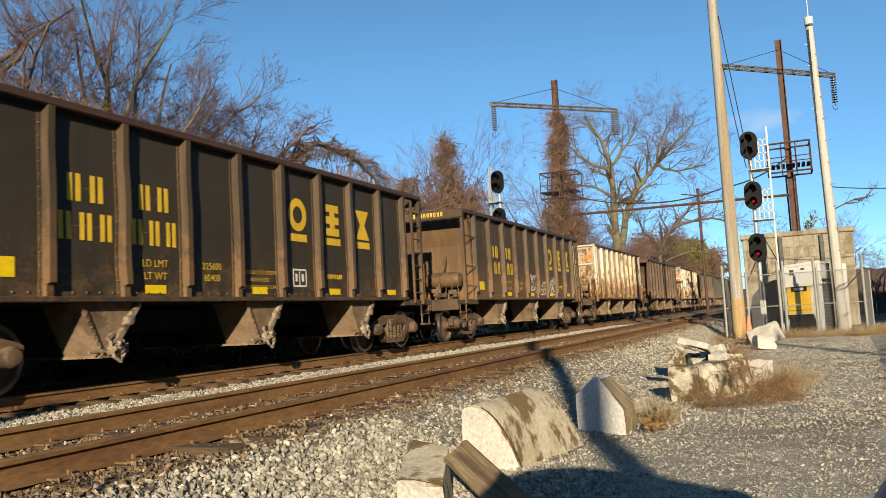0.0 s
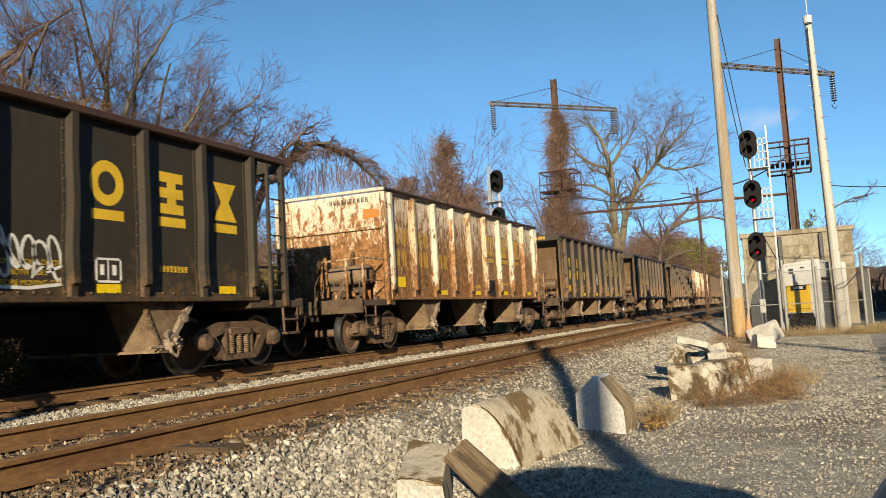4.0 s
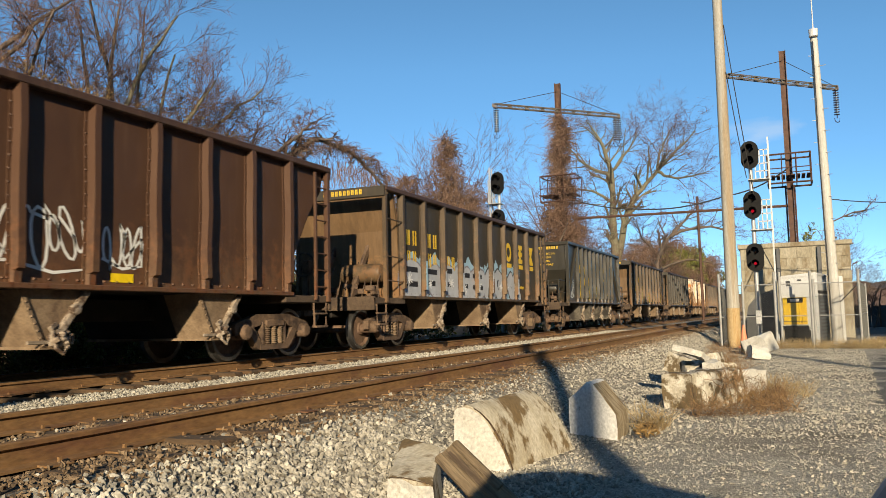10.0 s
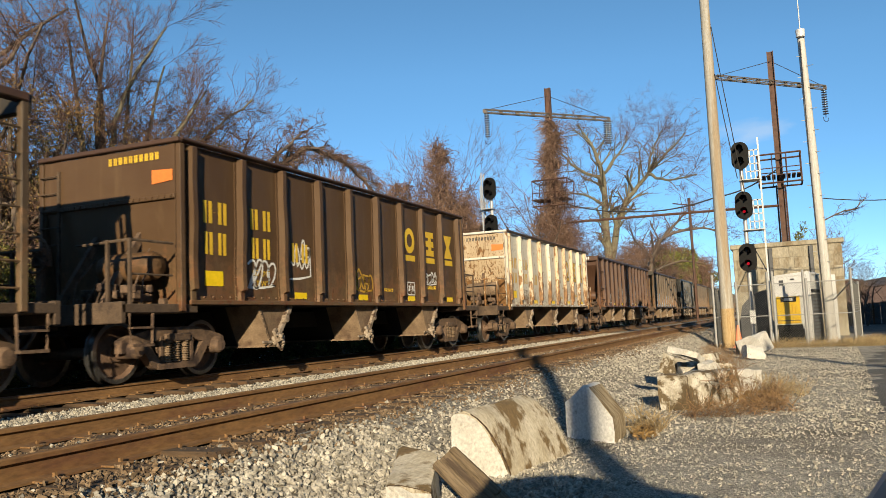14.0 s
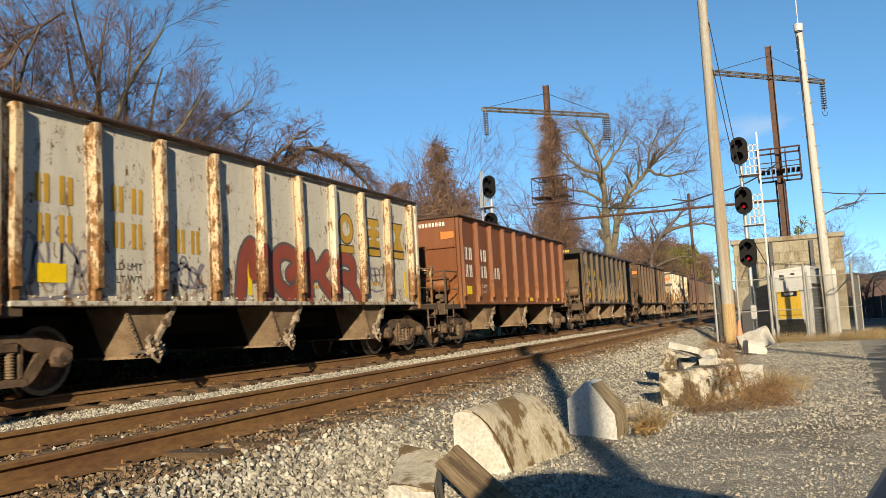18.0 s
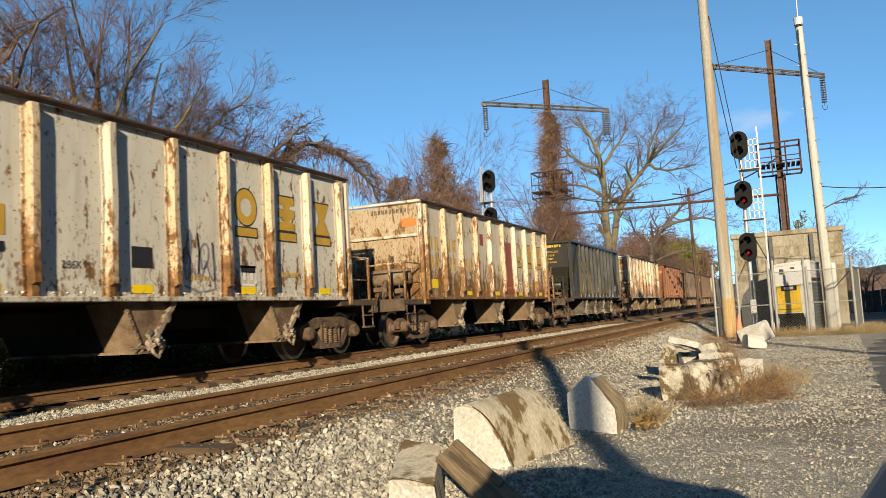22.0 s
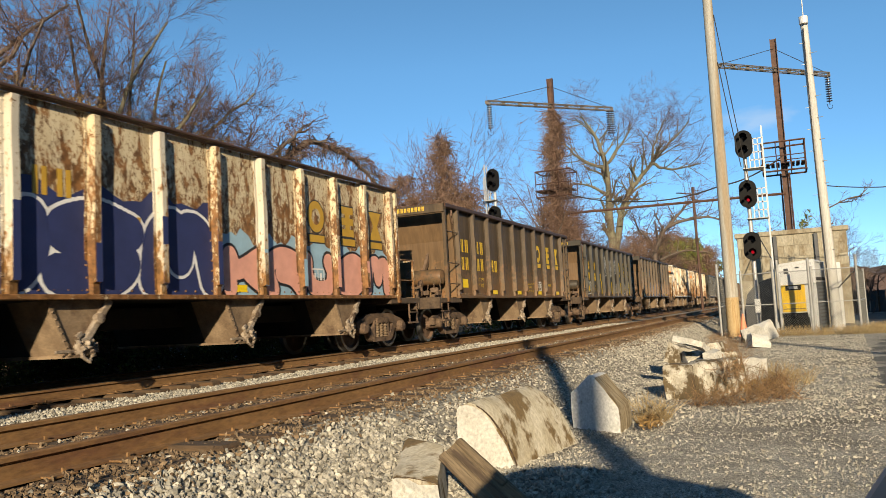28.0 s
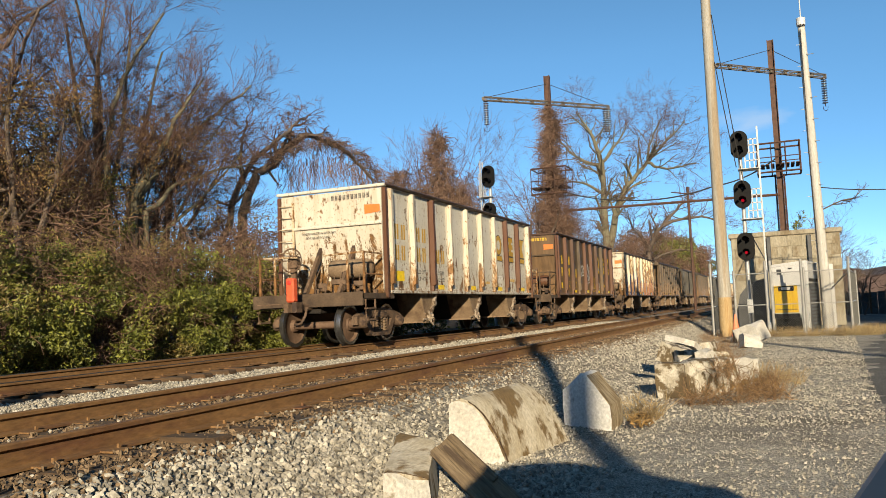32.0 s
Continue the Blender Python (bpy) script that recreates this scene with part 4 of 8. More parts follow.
def generator():
    t = thing("standby_generator", "white generator cabinet with a yellow panel and dark base", "generator")
    t.matrix_basis = pose(32.3, 0.25, -0.6, 0, 0, -11)
    w, d = 1.24, 2.1
    g = Geo().prism([(-w, 0.50), (0.0, 0.50), (0.0, 2.42), (-0.05, 2.48), (-w + 0.05, 2.56), (-w, 2.50)], "x", 0.0, d)
    part("cabinet", g, M_white, t)
    part("roof_lip", Geo().prism([(-w - 0.03, 2.50), (0.02, 2.41), (0.02, 2.46), (-0.05, 2.51), (-w + 0.05, 2.60), (-w - 0.03, 2.56)], "x", -0.03, d + 0.02), M_white, t)
    part("yellow_panel", Geo().box(-0.035, 0.0, -0.86, -0.04, 0.70, 1.70, 0.008), M_yellow_panel, t, "glossy yellow door panel")
    for y in (-0.60, -0.70):
        part("panel_rib", Geo().box(-0.06, -0.035, y - 0.025, y, 0.74, 1.50, 0.006), M_yellow_panel, t)
    part("panel_seam", Geo().box(-0.040, -0.035, -0.84, -0.06, 0.80, 0.825), M_grey_panel, t)
    part("name_plate", Geo().box(-0.05, -0.035, -0.74, -0.20, 1.50, 1.69), M_black, t, "black plate with a plain white bar")
    part("name_bar", Geo().box(-0.056, -0.05, -0.62, -0.32, 1.545, 1.645), M_white, t)
    part("bumper", Geo().box(-0.07, 0.02, -0.90, -0.02, 0.50, 0.66, 0.01), M_black, t)
    part("base", Geo().box(-0.02, d, -0.92, -0.04, -0.06, 0.50, 0.02), M_black, t)
    part("leg_panel", Geo().box(-0.01, 0.25, -w, -0.95, -0.06, 0.50, 0.01), M_white, t)
    part("corner_post", Geo().box(-0.02, 0.05, -w - 0.02, -w + 0.10, 0.50, 2.50, 0.01), M_white, t)
    part("side_grille", Geo().box(0.10, d - 0.14, -w - 0.02, -w, 0.0, 1.76, 0.008), M_grey_panel, t, "dark grey louvred grille")
    for k in range(12):
        part("grille_slat", Geo().box(0.14, d - 0.18, -w - 0.05, -w - 0.02, 0.10 + k * 0.13, 0.17 + k * 0.13), M_slate, t)
    part("side_louvre", Geo().box(0.14, d - 0.18, -w - 0.03, -w, 1.82, 1.94, 0.006), M_black, t)
    part("back_post", Geo().box(d - 0.12, d, -w - 0.03, -w, 0.0, 2.50, 0.01), M_white, t)
    part("vent", Geo().box(-0.02, 0.0, -0.34, -0.18, 2.12, 2.32, 0.01), M_grey_panel, t)
    part("lamp", Geo().box(-0.025, 0.0, -0.72, -0.58, 2.30, 2.36, 0.01), M_grey_panel, t)


generator()
solid("signal_cabinet", Geo().box(33.6, 34.3, -1.92, -1.54, -0.6, 1.88, 0.02), M_white, "tall white signal cabinet beside the pole", "cabinet")
solid("battery_shelter", Geo().prism([(0.5, -0.62), (1.66, -0.62), (1.64, 0.2), (1.50, 0.85), (1.24, 1.14), (0.9, 1.36), (0.5, 1.47)], "x", 34.2, 36.2), M_grey_panel, "dark humped shelter behind the mesh", "shelter")
solid("meter_box", Geo().box(31.6, 31.75, 0.95, 1.15, 0.1, 0.65, 0.01), M_white, "small white meter box on the signal mast", "box")


def cone():
    t = thing("traffic_cone", "faded orange traffic cone", "cone", (28.6, 1.45, -0.55))
    part("body", Geo().lathe([(0.15, 0.0), (0.14, 0.04), (0.03, 0.72), (0.01, 0.73)], (0, 0, 0), "z", 16), M_cone, t, smooth=True)
    part("foot", Geo().box(-0.18, 0.18, -0.18, 0.18, -0.03, 0.02, 0.01), M_cone, t)


cone()


def building():
    b = thing("concrete_hut", "old windowless concrete block hut with a flat roof", "building", (40, -0.3, -0.8))
    back = Matrix.Translation((-40, 0.3, 0.8))
    x0, x1, y0, y1, z0, z1 = 40.0, 46.0, -2.68, 2.02, -0.9, 3.54
    part("wall_core", Geo().box(x0 + 0.02, x1, y0 + 0.02, y1 - 0.02, z0, z1), M_concrete, b).matrix_parent_inverse = back
    r = random.Random(12)
    for k in range(7):
        z, y = 0.0 + k * 0.505, y0 + 0.03
        while y < y1 - 0.1:
            w = min(r.uniform(0.55, 1.05), y1 - 0.03 - y)
            part("block", Geo().box(x0 - r.uniform(0.002, 0.010), x0 + 0.03, y, y + w - 0.007, z, z + 0.498, 0.003), M_concrete, b).matrix_parent_inverse = back
            y += w
    part("roof_slab", Geo().box(x0 - 0.10, x1 + 0.1, y0 - 0.08, y1 + 0.08, z1, z1 + 0.22, 0.03), M_concrete, b).matrix_parent_inverse = back
    part("wall_panel", Geo().box(x0 - 0.05, x0, 0.52, 0.98, 1.80, 3.05, 0.01), M_concrete, b, "pale blanked-off hatch").matrix_parent_inverse = back
    # dark strips on the wall in place of shadows cast by the poles
    for y, foot in ((0.35, 2.0), (-1.38, -0.8)):
        part("downpipe", Geo().box(x0 - 0.13, x0 - 0.012, y - 0.085, y + 0.085, foot, 3.5, 0.015), M_grey_panel, b).matrix_parent_inverse = back


building()


def sky_blocker():
    """An added bank out of view, to the right and behind, that blocks low sky light."""
    g = Geo()
    line = [(75, -15), (40, -16), (10, -17), (-20, -19), (-45, -24), (-60, -10), (-64, 4), (-55, 16), (-30, 19), (-8, 21)]
    v, f = [], []
    pts = []
    for (xa, ya), (xb, yb) in zip(line, line[1:]):
        for k in range(8):
            pts.append((xa + (xb - xa) * k / 8, ya + (yb - ya) * k / 8))
    for i, (x, y) in enumerate(pts):
        h = 12.5 + 1.6 * noise.noise((i * 0.7, 2, 0)) + 0.9 * noise.noise((i * 2.3, 5, 0))
        if x < -40:
            h = 8.0 + 1.2 * noise.noise((i * 0.9, 3, 0))
        s = 1 if y < 0 else -1
        v += [(x, y, -2.0), (x + 0.5 * math.sin(i * 1.7), y - 0.8 * s, h * 0.6), (x, y - 2.0 * s, h), (x, y - 8 * s, -2)]
    for i in range(len(pts) - 1):
        for q in range(3):
            f.append((4 * i + q, 4 * (i + 1) + q, 4 * (i + 1) + q + 1, 4 * i + q + 1))
    g.add(v, f)
    solid("wooded_bank", g, M_hill, "unseen brown bank added to block low sky light from behind", "woods", kind="backdrop", smooth=True)


sky_blocker()


def far_side():
    g = Geo()
    pts = [(-260, 0), (-200, 10), (-120, 17), (-60, 14), (-20, 15), (10, 8), (60, 6), (160, 14), (260, 0)]
    v, f = [], []
    n = 60
    for i in range(n + 1):
        t = i / n * (len(pts) - 1)
        k = min(int(t), len(pts) - 2)
        y = pts[k][0] + (pts[k + 1][0] - pts[k][0]) * (t - k)
        h = pts[k][1] + (pts[k + 1][1] - pts[k][1]) * (t - k) + 1.6 * noise.noise((i * 0.9, 0, 0))
        v += [(420, y, -12), (440, y, h * 0.7), (480, y, h), (540, y, -12)]
    for i in range(n):
        for q in range(3):
            f.append((4 * i + q, 4 * (i + 1) + q, 4 * (i + 1) + q + 1, 4 * i + q + 1))
    g.add(v, f)
    solid("wooded_hill", g, M_hill, "low far hill covered in bare brown woods", "hill", kind="backdrop", smooth=True)


far_side()


def hung_branch():
    """A dead branch caught on the cable beside the radio pole."""
    r = random.Random(77)
    segs = []
    pts = [(33.0, -1.6, 3.88), (33.0, -2.02, 4.07), (33.0, -2.35, 4.2), (33.0, -2.78, 4.26)]
    for p, q in zip(pts, pts[1:]):
        segs.append((*p, *q, 0.03, 0.022, 1))
        for _ in range(4):
            grow(r, segs, Vector(q), Vector((r.gauss(0, 0.5), -0.8, r.uniform(-0.2, 0.9))).normalized(), 0.45, 0.012, 1, 0.5, 0.02, 0.0)
    v, f = prisms(np.array(segs)[:, :8], 4)
    tagged(new("dead_branch", fast_mesh("dead_branch", v, f, M_bark)), "dead forked branch caught on the cable", "branch")

# ---- trees, vines, shrubs ----
def prisms(segs, n=3):
    """Tapered prisms for many short pieces of branch: rows of p0, p1, r0, r1."""
    s = np.array(segs, dtype=float)
    p0, p1, r0, r1 = s[:, :3], s[:, 3:6], s[:, 6], s[:, 7]
    t = p1 - p0
    t /= np.linalg.norm(t, axis=1, keepdims=True) + 1e-9
    up = np.where(np.abs(t[:, 2:3]) < 0.9, [[0, 0, 1.0]], [[1.0, 0, 0]])
    a = np.cross(t, up)
    a /= np.linalg.norm(a, axis=1, keepdims=True) + 1e-9
    b = np.cross(t, a)
    rings = []
    for p, r in ((p0, r0), (p1, r1)):
        for k in range(n):
            g = 2 * math.pi * k / n
            rings.append(p + r[:, None] * (math.cos(g) * a + math.sin(g) * b))
    v = np.stack(rings, axis=1)                           # pieces, 2n, 3
    sides = n if n > 3 else 2                             # the finest stems are open channels
    f = np.array([(k, (k + 1) % n, n + (k + 1) % n, n + k) for k in range(sides)])
    faces = (f[None] + (np.arange(len(s)) * 2 * n)[:, None, None]).reshape(-1, 4)
    return v.reshape(-1, 3), faces


def grow(r, segs, p, d, length, rad, depth, spread, lift, droop):
    """One limb in short bent pieces, then its forks."""
    n = 4 if depth > 1 else 3
    step = length / n
    for k in range(n):
        d = (d + Vector((r.gauss(0, 1), r.gauss(0, 1), r.gauss(0, 1))) * (0.09 if depth > 2 else 0.12) + Vector((0, 0, lift - droop * (2 if depth < 2 else 0.4)))).normalized()
        q = p + d * step
        r1 = rad * (1 - 0.42 * (k + 1) / n)
        segs.append((*p, *q, rad * (1 - 0.42 * k / n), r1, depth))
        p = q
        if depth > 0 and k > 0:
            for _ in range(r.choice((1, 1, 2)) if depth > 1 else r.choice((2, 3))):
                side = Vector((r.gauss(0, 1), r.gauss(0, 1), r.gauss(0, 0.6))).normalized()
                nd = (d * (1 - spread) + side * spread).normalized()
                grow(r, segs, p, nd, length * r.uniform(0.42, 0.70), max(0.0065, r1 * r.uniform(0.45, 0.7)), depth - 1, spread, lift, droop)
    return p


def stems_of(s, thick, runs, bark, t, back):
    """The wood of a tree, one part for each stem: runs are the rows at which the stems begin."""
    for a, b in zip(runs, [*runs[1:], len(s)]):
        rows = s[a:b][thick[a:b]]
        if len(rows):
            v, f = prisms(rows[:, :8], 7)
            me = fast_mesh("trunk", v, f, bark)
            me.shade_smooth()
            part("trunk", me, None, t).matrix_parent_inverse = back


def tree(base, height, seed, label, stems=1, depth=4, spread=0.55, lift=0.06, droop=0.0, lean=(0, 0), bark=None, girth=0.16, twig=None, first=0.42):
    r = random.Random(seed)
    segs, runs = [], []
    for k in range(stems):
        runs.append(len(segs))
        d = Vector((lean[0] + r.gauss(0, 0.16) * (stems > 1), lean[1] + r.gauss(0, 0.16) * (stems > 1), 1)).normalized()
        b = Vector(base) + Vector((r.gauss(0, 0.3), r.gauss(0, 0.3), 0)) * (stems > 1)
        grow(r, segs, b, d, height * first * r.uniform(0.85, 1.15), girth * r.uniform(0.7, 1.1), depth, spread, lift, droop)
    t = thing("tree", label, "tree", base, "bare trees along the line")
    back = Matrix.Translation(-Vector(base))
    s = np.array(segs)
    thick = s[:, 6] > 0.028
    stems_of(s, thick, runs, bark or M_bark, t, back)
    v, f = prisms(s[~thick][:, :8], 3)
    part("crown", fast_mesh("crown", v, f, twig or M_twig), None, t, "bare thin twigs").matrix_parent_inverse = back
    return t, s


def vines(name, blobs, per, seed, label, material=None, hang=0.5, rad=0.007, size=0.9):
    """Tangles of thin dead stems in lumps: rows of x, y, z, rx, ry, rz."""
    r = np.random.RandomState(seed)
    segs = []
    for x, y, z, rx, ry, rz in blobs:
        for _ in range(int(per * max(0.3, rx * rz))):
            u = r.normal(size=3)
            u *= (r.rand() ** 0.4) / np.linalg.norm(u)
            p = np.array([x, y, z]) + u * (rx, ry, rz)
            d = r.normal(size=3)
            d[2] -= hang
            d /= np.linalg.norm(d)
            L = size * r.uniform(0.3, 1.0) / 3
            k = rad * r.uniform(0.6, 1.6)
            for i in range(3):
                q = p + d * L
                segs.append((*p, *q, k, k * 0.85))
                p = q
                d = d + r.normal(size=3) * 0.35 - (0, 0, 0.12 * hang)
                d /= np.linalg.norm(d)
                k *= 0.85
    v, f = prisms(segs, 3)
    tagged(new(name, fast_mesh(name, v, f, material or M_vine)), label, "vines", kind="stuff")


def leaves(name, blobs, per, seed, label, material, size=0.05):
    r = np.random.RandomState(seed)
    P, S = [], []
    for x, y, z, rx, ry, rz in blobs:
        n = int(per * rx * rz)
        u = r.normal(size=(n, 3))
        u *= (0.55 + 0.45 * r.rand(n, 1)) / np.linalg.norm(u, axis=1, keepdims=True)
        P.append(u * (rx, ry, rz) + (x, y, z))
    P = np.concatenate(P)
    n = len(P)
    a = r.normal(size=(n, 3))
    a /= np.linalg.norm(a, axis=1, keepdims=True)
    b = np.cross(a, r.normal(size=(n, 3)))
    b /= np.linalg.norm(b, axis=1, keepdims=True)
    c = np.cross(a, b)
    s = size * r.uniform(0.6, 1.3, size=(n, 1))
    v = np.stack([P - a * s, P + b * s * 0.42 + c * s * 0.15, P + a * s, P - b * s * 0.42 + c * s * 0.15], axis=1).reshape(-1, 3)
    k = np.arange(n)[:, None] * 4
    f = np.concatenate([k + (0, 1, 2), k + (0, 2, 3)])
    tagged(new(name, fast_mesh(name, v, f, material)), label, "shrubs", kind="stuff")


def lumps(n, seed, x0, x1, y0, y1, z0, z1, r0, r1):
    r = random.Random(seed)
    out = []
    for _ in range(n):
        q = r.uniform(r0, r1)
        out.append((r.uniform(x0, x1), r.uniform(y0, y1), r.uniform(z0, z1), q, q * 0.8, q * 0.75))
    return out


GREY = "tall bare tree with fine grey-brown twigs"
RED = "bare tree with dense reddish brown fine twigs"
tree((11.4, 18.0, 0.0), 13.0, 25, RED, 2, 5, 0.56, 0.045, girth=0.14)
tree((14.4, 19.6, 0.1), 14.0, 26, RED, 2, 5, 0.54, 0.05, girth=0.14)
tree((19.2, 18.6, 0.1), 11.0, 3, "bare tree with reddish fine twigs and a few dead leaves", 3, 5, 0.52, 0.045, girth=0.14)
tree((20.6, 18.0, 0.2), 7.8, 4, RED, 2, 5, 0.52, 0.04, girth=0.11)
tree((8.4, 20.0, 0.1), 15.0, 5, GREY, 2, 5, 0.56, 0.04, girth=0.20)
tree((14.0, 22.0, 0.4), 14.0, 6, GREY, 4, 4, 0.55, 0.04, girth=0.2)
tree((18.0, 23.0, 0.4), 12.0, 28, GREY, 4, 4, 0.55, 0.04, girth=0.15)


def sprout(r, segs, p, d, length, rad, depth, lift=0.03, kids=(2, 2, 1)):
    """A straight young shoot with side shoots at a narrow angle, each finer than the last."""
    n = (3, 4, 5, 5)[depth]
    step = length / n
    for k in range(n):
        d = (d + Vector((r.gauss(0, 1), r.gauss(0, 1), r.gauss(0, 1))) * 0.075 + Vector((0, 0, lift))).normalized()
        q = p + d * step
        segs.append((*p, *q, rad * (1 - 0.5 * k / n), rad * (1 - 0.5 * (k + 1) / n), depth))
        p = q
        if depth > 0:
            for _ in range(kids[depth - 1] if k < n - 1 else kids[depth - 1] + 1):
                side = d.cross(Vector((r.gauss(0, 1), r.gauss(0, 1), r.gauss(0, 1)))).normalized()
                a = r.uniform(0.35, 0.85)
                sprout(r, segs, p, (d * math.cos(a) + side * math.sin(a)).normalized(), length * r.uniform(0.38, 0.62), max(0.005, rad * r.uniform(0.45, 0.6)), depth - 1, lift, kids)


def clump(base, limbs, seed, label, reach=1.9, bark=None, twig=None, kids=(2, 2, 1), lift=0.03, dense=1.6, bare=0.28):
    """A tree of long straight limbs that fan out, each a run of points with its girth, feathered with shoots."""
    r = random.Random(seed)
    segs, runs = [], []
    for pts, g0, g1 in limbs:
        runs.append(len(segs))
        pts = [Vector(p) for p in pts]
        fine = []
        for k in range(len(pts) - 1):
            for i in range(4):
                fine.append(pts[k].lerp(pts[k + 1], i / 4) + Vector((r.gauss(0, 0.04), r.gauss(0, 0.04), r.gauss(0, 0.03))))
        fine.append(pts[-1])
        n = len(fine) - 1
        for k in range(n):
            ra, rb = g0 + (g1 - g0) * k / n, g0 + (g1 - g0) * (k + 1) / n
            segs.append((*fine[k], *fine[k + 1], ra, rb, 9))
            if k >= n * bare:
                d = (fine[k + 1] - fine[k]).normalized()
                for _ in range(int(dense) + (r.random() < dense % 1)):
                    side = d.cross(Vector((r.gauss(0, 1), r.gauss(0, 1), r.gauss(0, 1)))).normalized()
                    a = r.uniform(0.4, 1.0)
                    sprout(r, segs, fine[k + 1], (d * math.cos(a) + side * math.sin(a)).normalized(), reach * r.uniform(0.5, 1.2) * (1 - 0.35 * k / n), max(0.008, min(0.014, rb * 0.3)), 2, lift, kids)
    t = thing("tree", label, "tree", base, "bare trees along the line")
    back = Matrix.Translation(-Vector(base))
    s = np.array(segs)
    thick = s[:, 6] > 0.028
    stems_of(s, thick, runs, bark or M_bark, t, back)
    v, f = prisms(s[~thick][:, :8], 3)
    part("crown", fast_mesh("crown", v, f, twig or M_twig), None, t, "bare straight shoots").matrix_parent_inverse = back


clump((16.2, 17.0, 0.0), [
    ([(16.1, 17.2, 0), (16.2, 17.1, 3.0), (16.1, 17.0, 6.6), (16.4, 17.0, 9.6)], 0.17, 0.03),
    ([(15.9, 17.0, 0), (15.8, 17.0, 3.2), (15.4, 16.9, 5.8), (14.9, 16.8, 8.6)], 0.15, 0.03),
    ([(16.3, 16.9, 0), (16.2, 16.9, 3.4), (15.2, 16.7, 5.9), (14.3, 16.6, 7.2)], 0.11, 0.02),
    ([(16.6, 17.2, 0), (16.5, 17.3, 4.0), (16.6, 17.4, 7.0), (15.8, 17.6, 10.2)], 0.15, 0.03)], 51, "tall many-stemmed bare tree with dark upright stems", dense=1.2)
clump((16.8, 16.6, 0.0), [
    ([(16.6, 16.7, 0), (16.1, 16.6, 3.6), (16.1, 16.6, 6.2), (16.85, 16.6, 7.9), (18.3, 16.6, 10.0)], 0.13, 0.03),
    ([(16.9, 16.6, 0), (16.9, 16.5, 4.2), (17.5, 16.4, 5.2), (18.5, 16.4, 6.7), (19.7, 16.3, 8.3)], 0.15, 0.03),
    ([(17.2, 16.8, 0), (17.5, 16.8, 4.4), (18.7, 16.8, 5.6), (20.3, 16.8, 7.0), (22.8, 16.8, 8.9)], 0.13, 0.03),
    ([(17.0, 16.4, 0), (17.2, 16.3, 3.8), (18.3, 16.1, 4.7), (20.0, 16.0, 5.4), (22.0, 16.0, 5.9)], 0.10, 0.02),
    ([(17.1, 17.1, 0), (17.4, 17.2, 4.0), (18.2, 17.4, 6.4), (19.2, 17.5, 9.2)], 0.12, 0.03),
    ([(17.0, 16.9, 0), (17.2, 17.0, 3.6), (18.4, 17.1, 5.8), (20.6, 17.1, 8.8)], 0.10, 0.02),
    ([(17.3, 16.9, 0), (17.6, 16.9, 3.2), (19.3, 16.9, 5.2), (21.6, 16.9, 7.6)], 0.09, 0.02),
    ([(17.2, 16.6, 0), (17.7, 16.5, 3.0), (19.8, 16.5, 4.6), (22.6, 16.5, 6.9)], 0.08, 0.02),
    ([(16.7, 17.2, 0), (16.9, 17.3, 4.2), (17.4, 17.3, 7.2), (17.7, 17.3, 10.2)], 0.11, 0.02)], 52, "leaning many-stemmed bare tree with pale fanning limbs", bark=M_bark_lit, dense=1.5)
clump((18.6, 17.6, 0.0), [
    ([(18.4, 17.6, 0), (18.7, 17.6, 3.2), (19.6, 17.6, 5.6), (20.8, 17.6, 7.9)], 0.11, 0.02),
    ([(18.8, 17.5, 0), (19.4, 17.5, 2.9), (20.8, 17.4, 4.4), (22.4, 17.4, 6.6)], 0.10, 0.02),
    ([(18.9, 17.7, 0), (19.9, 17.8, 2.4), (21.3, 17.8, 3.4), (23.2, 17.8, 4.6)], 0.08, 0.02)], 53, RED, reach=1.3)
clump((10.6, 17.0, 0.0), [
    ([(10.4, 17.0, 0), (10.8, 17.0, 4.0), (12.4, 16.9, 6.6), (14.0, 16.9, 8.6)], 0.15, 0.03),
    ([(10.6, 17.1, 0), (11.2, 17.1, 4.4), (12.8, 17.1, 7.3), (15.2, 17.2, 9.6)], 0.14, 0.03),
    ([(10.9, 16.9, 0), (11.8, 16.9, 4.2), (13.0, 16.8, 6.0), (14.4, 16.8, 7.2)], 0.09, 0.02)], 54, "spreading bare tree with dark arching limbs", reach=1.7)
clump((13.6, 16.2, 0.0), [
    ([(13.4, 16.2, 0), (13.5, 16.1, 2.8), (13.9, 16.0, 4.6), (14.4, 16.0, 6.6)], 0.10, 0.02),
    ([(13.2, 16.3, 0), (13.0, 16.3, 3.0), (12.7, 16.2, 5.4), (12.9, 16.2, 7.4)], 0.11, 0.02),
    ([(14.3, 16.4, 0), (14.5, 16.4, 2.6), (15.0, 16.3, 4.0), (15.9, 16.3, 5.6)], 0.09, 0.02)], 55, "bare tree hung with dead brown leaves", reach=1.2)


